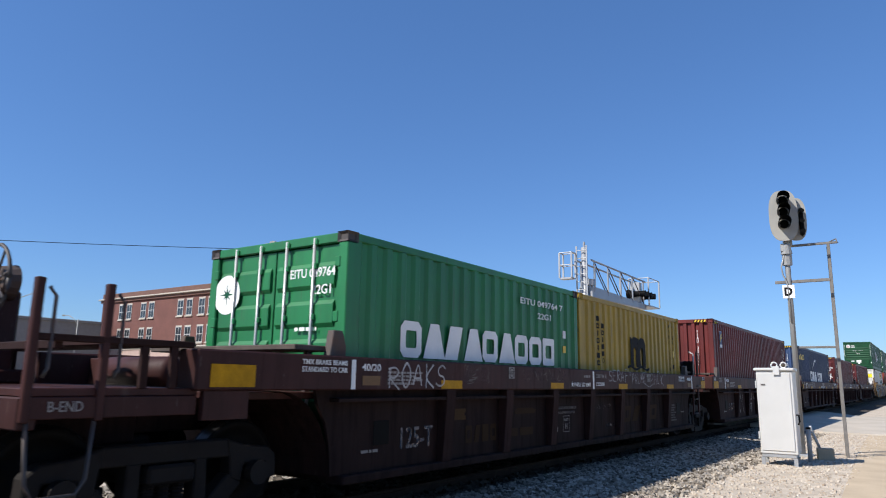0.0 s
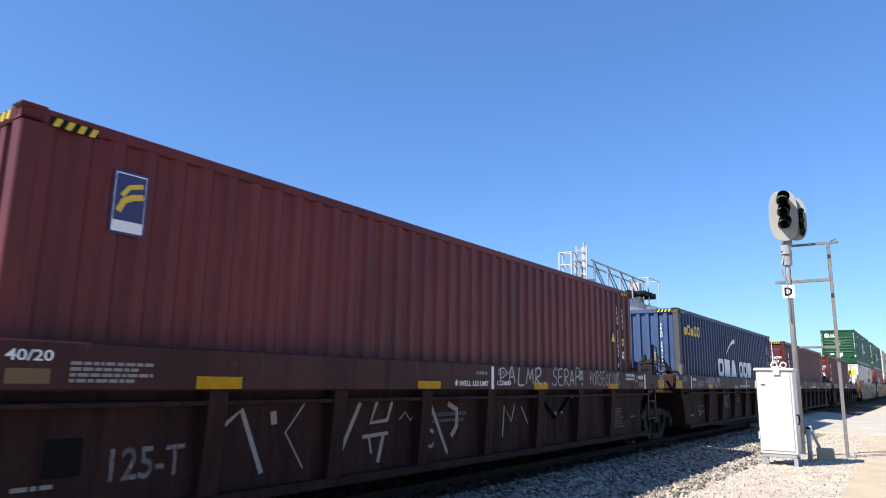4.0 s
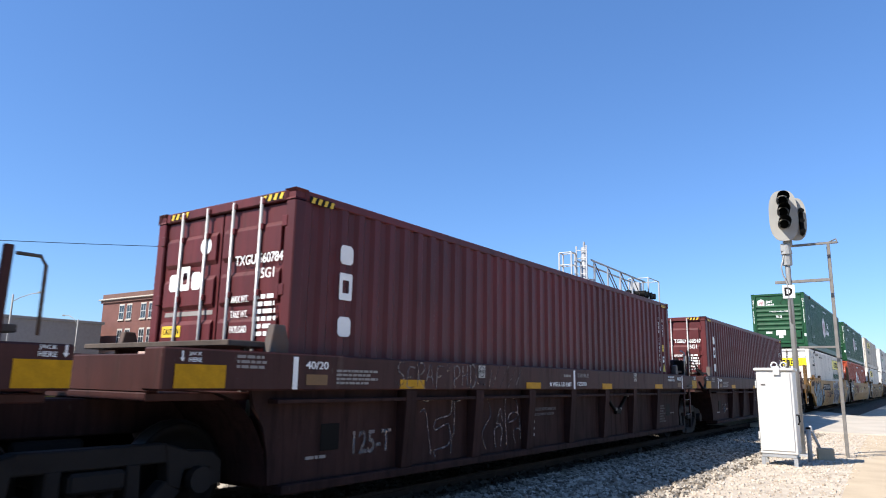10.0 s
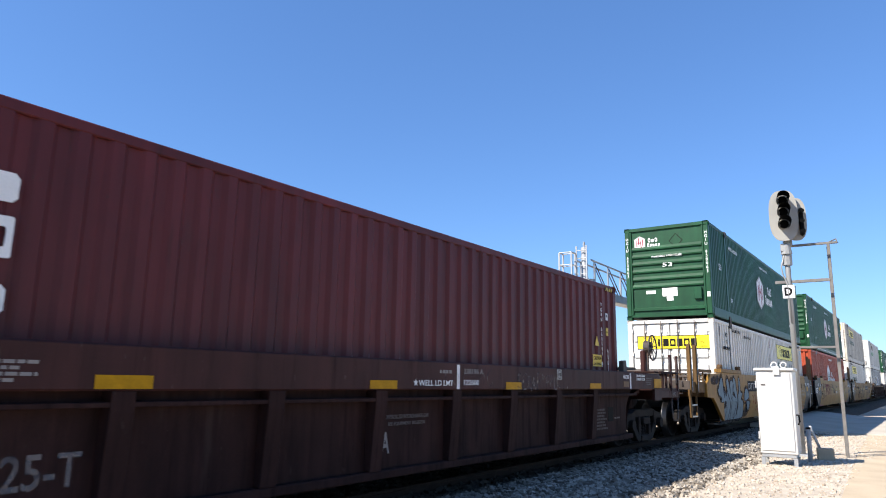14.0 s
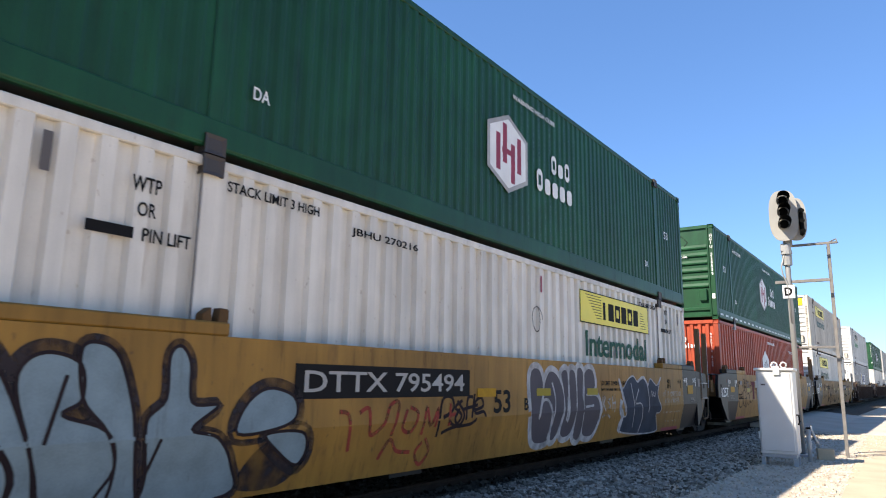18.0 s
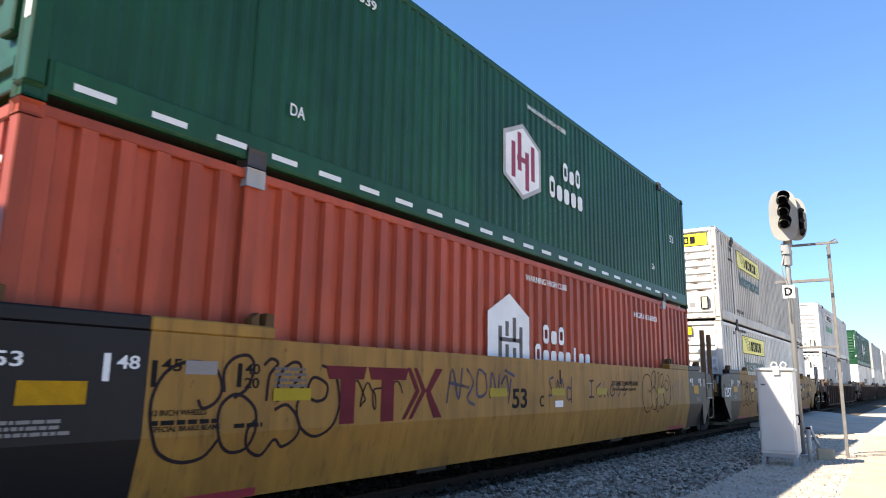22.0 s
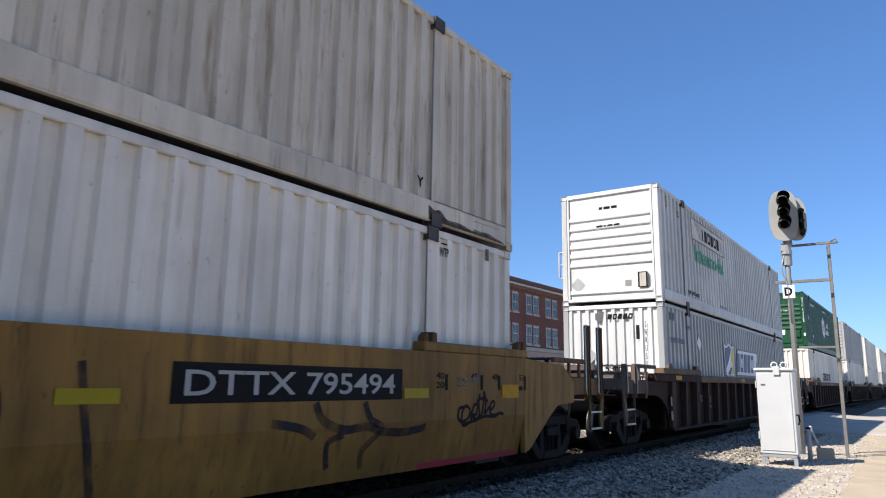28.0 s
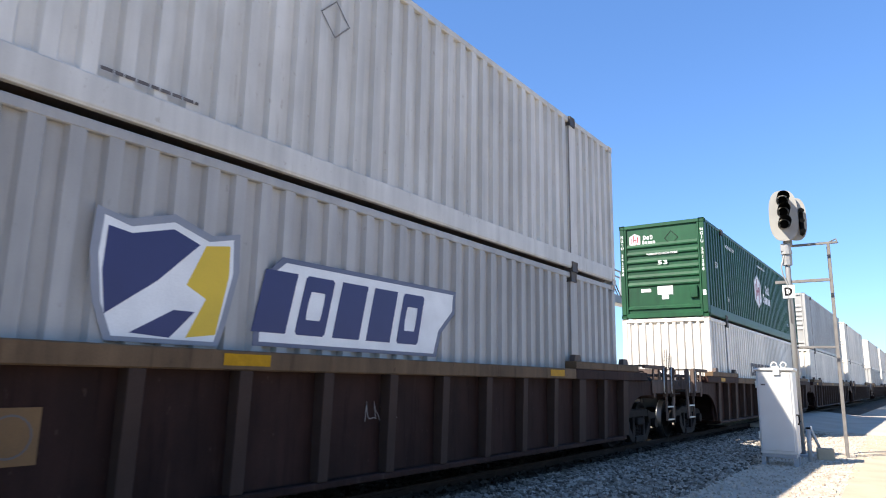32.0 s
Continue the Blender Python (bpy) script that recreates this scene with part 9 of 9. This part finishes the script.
def signal():
    s = thing("signal_mast", "silver railway signal mast with a dark three-lamp colour light head", "railway signal", at=Matrix.Translation((-2.52, 17.6, GROUND)))
    top = 4.76
    part("mast", Shape().tube([(0, 0, 0), (0, 0, top - 0.35), (0.0, 0, top)], [0.06, 0.06, 0.05], 12), M_MAST, s, smooth=True)
    part("base_plate", Shape().box(-0.2, 0.2, -0.2, 0.2, -0.03, 0.05), M_GALV, s, bevel=0.01)
    part("mast_clamp", Shape().tube([(0, 0, 4.35), (0, 0, 4.62)], 0.11, 10), M_MAST, s)
    part("mast_cap", Shape().tube([(0, -0.02, 4.62), (0, -0.05, 4.86)], [0.13, 0.09], 10), M_MAST, s)
    part("junction_box", Shape().box(-0.11, 0.05, -0.14, -0.05, 4.66, 4.86), M_MAST, s, bevel=0.02)
    head = thing_part("signal_head", s, pose(0.06, -0.08, 5.52, 0, 0, 12))
    out = []
    for k in range(32):
        a = 2 * math.pi * k / 32
        cx, sy_ = math.cos(a), math.sin(a)
        out.append((0.31 * math.copysign(abs(cx) ** 0.7, cx), 0.615 * math.copysign(abs(sy_) ** 0.75, sy_)))
    part("backboard", Shape().prism(out, lambda a, b, d: (a - 0.06, -0.12 + d, b), 0.03), M_SIGNAL_BACK, head, "grey rounded backboard")
    part("backboard", Shape().prism(out, lambda a, b, d: (a * 0.75 + 0.20, 0.02 + d, b * 0.84 - 0.08), 0.03), M_SIGNAL_BACK, head, "grey rounded backboard of the second head")
    part("head_body", Shape().box(-0.17, 0.06, -0.085, 0.18, -0.48, 0.46), M_BLACK, head, bevel=0.03)
    for k, z in enumerate((0.36, 0.08, -0.22)):
        hood = Shape()
        rows = []
        for y in (-0.13, -0.58):
            rows.append([(-0.06 + 0.135 * math.cos(math.pi * (j / 12 * 1.5 - 0.25)), y + (0.08 if j in (0, 12) else 0.0), z + 0.135 * math.sin(math.pi * (j / 12 * 1.5 - 0.25))) for j in range(13)])
        hood.sheet(rows)
        hood.sheet([[(p[0] * 0.97 - 0.0018, p[1], (p[2] - z) * 0.97 + z) for p in r] for r in rows])
        part("hood", hood, M_BLACK, head, "black lamp hood")
        part("lens", Shape().prism(ring(16, 0.10, 0.10, -0.06, z), lambda a, b, d: (a, -0.145 + d, b), 0.02), M_BLACK, head, "unlit dark lens")
    part("side_body", Shape().box(0.27, 0.36, -0.14, 0.015, -0.50, 0.16), M_BLACK, head, bevel=0.03)
    for z in (0.08, -0.16, -0.40):
        part("side_hood", Shape().tube([(0.315, -0.12, z), (0.325, -0.24, z - 0.02)], [0.055, 0.05], 10), M_BLACK, head)
    # letter plate
    pl = part("letter_plate", Shape().box(-0.14, 0.12, -0.085, -0.07, 3.56, 3.87), M_WHITE_MARK, s, "white plate with a black letter D", bevel=0.004)
    lettering(pl, "D", M_BLACK_MARK, on_front(-0.10, -0.088, 3.62), 0.20, 0.17, bold=0.045)
    # ladder seen edge on, and its stays
    lx, ly = 0.84, 0.35
    for k, dy in enumerate((0.0, 0.34)):
        part("ladder_stile", Shape().box(lx - 0.03 - 0.04 * k, lx + 0.035 - 0.04 * k, ly + dy - 0.02, ly + dy + 0.02, 0.0, 4.86 - 0.03 * k), M_STAY, s, bevel=0.004)
    for k in range(15):
        part("rung", Shape().tube([(lx, ly, 0.3 + k * 0.3), (lx - 0.04, ly + 0.34, 0.3 + k * 0.3)], 0.011, 6), M_STAY, s)
    part("stay", Shape().box(-0.30, 0.86, 0.0, 0.05, 3.92, 3.99), M_STAY, s, bevel=0.006)
    part("stay", Shape().box(0.0, 0.84, 0.05, 0.09, 2.40, 2.45), M_STAY, s, bevel=0.006)
    part("platform_edge", Shape().box(0.10, 1.06, 0.05, 0.10, 4.79, 4.84), M_STAY, s, bevel=0.004)
    part("platform_edge", Shape().box(0.10, 0.86, 0.40, 0.45, 4.86, 4.91), M_STAY, s, bevel=0.004)
    part("platform_end", Shape().tube([(1.06, 0.07, 4.80), (1.02, 0.2, 4.92), (0.86, 0.42, 4.90)], 0.014, 6), M_STAY, s)
    part("cable", Shape().tube([(-0.02, -0.08, 4.68), (-0.12, -0.12, 4.3), (-0.10, -0.10, 4.12), (-0.02, -0.075, 3.9), (0.0, -0.075, 3.0)], 0.018, 6), M_MAST, s, smooth=True)
    return s


def thing_part(name, parent, at):
    """A part that carries smaller parts: a short bracket as its own mesh."""
    return part(name, Shape().box(-0.10, 0.10, 0.10, 0.22, -0.72, -0.42), M_MAST, parent, bevel=0.02, at=at)


signal()


def junction_block():
    s = thing("cable_pull_box", "tan concrete cable box on the ground beside the case", "cable box", at=pose(-2.02, 17.15, GROUND, 0, 0, 12))
    part("body", Shape().box(-0.16, 0.16, -0.14, 0.14, -0.02, 0.24), M_TAN_BLOCK, s, bevel=0.015)
    part("conduit", Shape().tube([(-0.1, 0.0, 0.24), (-0.16, 0.0, 0.40), (-0.24, 0.0, 0.62), (-0.25, 0, 0.70)], 0.03, 8), M_GALV, s, smooth=True)
    p = thing("conduit_post", "short white conduit post beside the relay case", "post", at=pose(-2.22, 16.45, GROUND))
    part("pipe", Shape().tube([(0, 0, -0.02), (0, 0, 0.66)], 0.045, 10), M_FRAME, p, smooth=True)
    part("cap", Shape().tube([(0, 0, 0.662), (0, 0, 0.70)], 0.05, 10), M_BLACK, p)


junction_block()


# ---- crossing cantilever behind the train ----
def cantilever():
    c = thing("crossing_cantilever", "galvanised crossing cantilever with a truss arm, baskets and flashers", "signal gantry", at=Matrix.Translation((-11.4, 26.2, GROUND)))
    g = 0.22
    part("mast", Shape().tube([(0, 0, 0), (0, 0, 6.9 + g)], 0.13, 12), M_GALV, c, smooth=True)
    part("mast_top", Shape().tube([(0, 0, 6.9 + g), (0, 0, 7.15 + g)], 0.05, 8), M_GALV, c)
    lad = part("ladder_stile", Shape().box(-0.28, -0.23, -0.24, -0.19, 0.4, 6.95 + g), M_GALV, c)
    part("ladder_stile", Shape().box(0.17, 0.22, -0.24, -0.19, 0.4, 6.95 + g), M_GALV, c)
    for k in range(20):
        part("rung", Shape().tube([(-0.25, -0.215, 0.7 + k * 0.33), (0.19, -0.215, 0.7 + k * 0.33)], 0.018, 6), M_GALV, c)
    z0, z1, y1 = 5.05 + g, 6.25 + g, 7.0
    part("lower_beam", Shape().prism([(0.1, z0 - 0.25), (0.1, z0 + 0.22), (y1 - 0.3, z0 + 0.10), (y1 - 0.3, z0 - 0.16)], lambda a, b, d: (-0.3 + d, a, b), 0.6), M_GALV, c, bevel=0.02)
    for x in (-0.3, 0.3):
        part("top_chord", Shape().tube([(x, 0.0, z1 + 0.1), (x, y1 - 0.4, z1)], 0.042, 8), M_GALV, c, smooth=True)
        for k in range(5):
            y = 0.3 + k * 1.5
            part("truss_post", Shape().tube([(x, y, z0), (x, y, z1 + 0.05)], 0.035, 7), M_GALV, c)
        for k in range(4):
            y = 0.3 + k * 1.5
            part("truss_diagonal", Shape().tube([(x, y + 0.1, z1), (x, y + 1.5, z0 + 0.1)], 0.025, 6), M_CASTING, c)
    # baskets
    for name, ya, yb, zb, zt, xa, xb in (("end_basket", y1 - 0.5, y1 + 1.1, 5.1 + g, 6.45 + g, -0.5, 0.5), ("mast_basket", -0.62, -0.25, 5.6 + g, 6.65 + g, -0.85, -0.30)):
        bk = part(name, Shape().box(xa, xb, ya, yb, zb - 0.06, zb), M_GALV, c)
        for x in (xa, xb):
            for y in (ya, yb):
                part("basket_post", Shape().box(x - 0.03, x + 0.03, y - 0.03, y + 0.03, zb, zt), M_GALV, bk)
        for z in (zt, (zb + zt) / 2):
            if z < zt and name == "end_basket":
                continue
            for x in (xa, xb):
                part("basket_rail", Shape().tube([(x, ya, z), (x, yb, z)], 0.022, 6), M_GALV, bk)
            for y in (ya, yb):
                part("basket_rail", Shape().tube([(xa, y, z), (xb, y, z)], 0.022, 6), M_GALV, bk)
    for k, y in enumerate((5.9, 6.35, 6.8, 7.3)):
        f = part("flasher", Shape().tube([(-0.35, y, 5.6 + g), (0.15, y, 5.6 + g)], [0.23, 0.12], 16), M_BLACK, c, "black round flasher lamp")
        part("flasher_hood", Shape().tube([(0.15, y, 5.6 + g), (0.55, y, 5.6 + g)], [0.13, 0.15], 12), M_BLACK, f)
    part("flasher_case", Shape().box(-0.3, 0.2, 6.1, 6.4, 5.2 + g, 6.2 + g), M_GALV, c, bevel=0.03)
    part("bell", Shape().tube([(0.2, 0.1, z0 + 0.25), (0.2, 0.1, z0 + 0.5)], 0.2, 12), M_GALV, c)


cantilever()


# ---- the train ----
def train():
    things = []
    add = things.append
    HC, STD = 2.896, 2.591
    Z1, Z2 = 0.36, 3.27
    U40 = [5.37, 20.98, 36.59, 52.17, 67.78]
    add(brown_unit(-14.25, a_end=True))
    for k, u in enumerate(U40):
        car = brown_unit(u, b_end=k == 0, a_end=k == 4, letter="BCDEA"[k])
        spray_brown(car, k)
        add(car)

    def box40(u, mat, label, front, L=12.192, h=HC, front_mat=None):
        c = container(u, Z1, L, 2.438, h, mat, label, front, casting=M_CASTING if mat in (M_GREEN, M_BLUE) else mat, front_mat=front_mat)
        add(c)
        return c
    paint_green_twenty(box40(5.37, M_GREEN, "green twenty-foot container with white blocks and a white star disc", "doors", 6.058, STD))
    paint_mustard(box40(11.49, M_YELLOW_BOX, "mustard yellow twenty-foot container with a black arch emblem", "doors", 6.058, STD))
    paint_red_brown(box40(20.98, M_MAROON, "red-brown forty-foot container with a blue and yellow emblem", "corr"))
    # the blue box's front end wears the sunlit copy of its paint
    paint_blue(box40(36.59, M_BLUE, "blue forty-foot container with yellow and white emblem blocks", "corr", front_mat=M_SUNLIT_BLUE))
    paint_maroon(box40(52.17, M_DEEP_MAROON, "maroon forty-foot container with white emblem shapes", "doors"), "TXGU 560784", "4")
    paint_maroon(box40(67.78, M_DEEP_MAROON, "maroon forty-foot container with white emblem and yellow caution sign", "doors"), "TGBU 660547", "9")
    W, L = 2.591, 16.15

    def box53(u, top, mat, label, front, pitch=0.30, depth=0.058, flat=0.41, casting=None, more=0.0, **k):
        c = container(u, Z2 if top else Z1, L + more + (0.16 if top else 0.10), W, HC + (0.035 if top else 0), mat, label, front, pitch, depth, posts=True, flat=flat, casting=casting or mat, **k)
        add(c)
        return c
    for k, (u, gf, gr) in enumerate(((87.38, False, True), (107.31, True, True), (127.1, True, False))):
        car = yellow_unit(u, gf, gr, M_DUSKY_YELLOW if k == 2 else M_YELLOW_CAR)
        paint_yellow_car(car, k)
        add(car)
    paint_green_upper(box53(87.42, 1, M_DARK_GREEN, "dark green long container with white emblem, stacked on top", "louver", 0.20, 0.020, flat=0.27, casting=M_DARK_GREEN, rail=0.34, more=0.14), "HGIU 650063")
    paint_haulier_doors(box53(87.42, 0, M_WHITE, "white long container with barred doors and yellow signs", "doors", rod_mat=M_CASTING, front_mat=M_NOSE, more=0.14))
    paint_green_upper(box53(107.31, 1, M_DARK_GREEN, "dark green long container with white dashes, stacked on top", "louver", 0.20, 0.020, flat=0.27, casting=M_DARK_GREEN, rail=0.34), "HGIU 526539", True)
    paint_orange_lower(box53(107.31, 0, M_ORANGE, "orange-red long container with a white house emblem, in a well car", "corr", casting=M_ORANGE))
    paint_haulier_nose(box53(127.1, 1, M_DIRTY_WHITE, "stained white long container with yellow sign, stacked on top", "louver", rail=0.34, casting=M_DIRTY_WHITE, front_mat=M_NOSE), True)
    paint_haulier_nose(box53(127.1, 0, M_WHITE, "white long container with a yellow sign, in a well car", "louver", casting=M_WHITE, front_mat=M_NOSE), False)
    car = ribbed_unit(150.62)
    paint_ribbed_car(car)
    add(car)
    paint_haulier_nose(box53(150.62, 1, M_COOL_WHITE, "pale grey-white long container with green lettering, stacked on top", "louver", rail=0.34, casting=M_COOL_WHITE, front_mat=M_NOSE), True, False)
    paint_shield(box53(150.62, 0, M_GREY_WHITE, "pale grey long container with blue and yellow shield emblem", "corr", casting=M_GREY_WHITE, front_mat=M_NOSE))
    far = [(174.1, M_DARK_GREEN, M_WHITE, True, False), (193.9, M_GREY_WHITE, M_WHITE, False, False), (213.7, M_WHITE, M_WHITE, False, True),
           (237.2, M_WHITE, M_GREY_WHITE, True, False), (257.0, M_WHITE, M_WHITE, False, False), (276.8, M_DARK_GREEN, M_WHITE, False, True)]
    for k, (u, a, b, fe, re) in enumerate(far):
        add(ribbed_unit(u, front_end=fe, rear_end=re))
        up = box53(u, 1, a, "dark green long container stacked on a white one" if a is M_DARK_GREEN else "pale long container stacked on another", "louver")
        low = box53(u, 0, b, "white long container in a brown well car", "corr", casting=b)
        if k == 0:
            paint_green_upper(up, "HGIU 541208")
            blocks(low, M_GREY_MARK, on_side(1.293, 5.2, 1.3), 6, 3.4, 0.42, 0.12, "dsdsis")
            for kk in range(5):
                plate(low, M_CASTING, on_front(-0.1 + 0.05 * kk, 0.022, 1.3 + 0.1 * (kk % 2)), rect(0.02, 0.4 + 0.15 * (kk % 3)), "rust_streak", 0.002)
    return things


TRAIN = train()


def motions():
    for ob in TRAIN:
        walk(ob, [(t, pose(TRACK, ob["u"] - s, ob["z"])) for t, s in RUN])
    times = [k * 4 / 30 for k in range(241)]
    runs = np.interp(times, [a for a, b in RUN], [b for a, b in RUN])
    for ws, dy in WHEELSETS:
        walk(ws, [(t, pose(0, dy, WHEEL_R, math.degrees(s / WHEEL_R))) for t, s in zip(times, runs)])


motions()
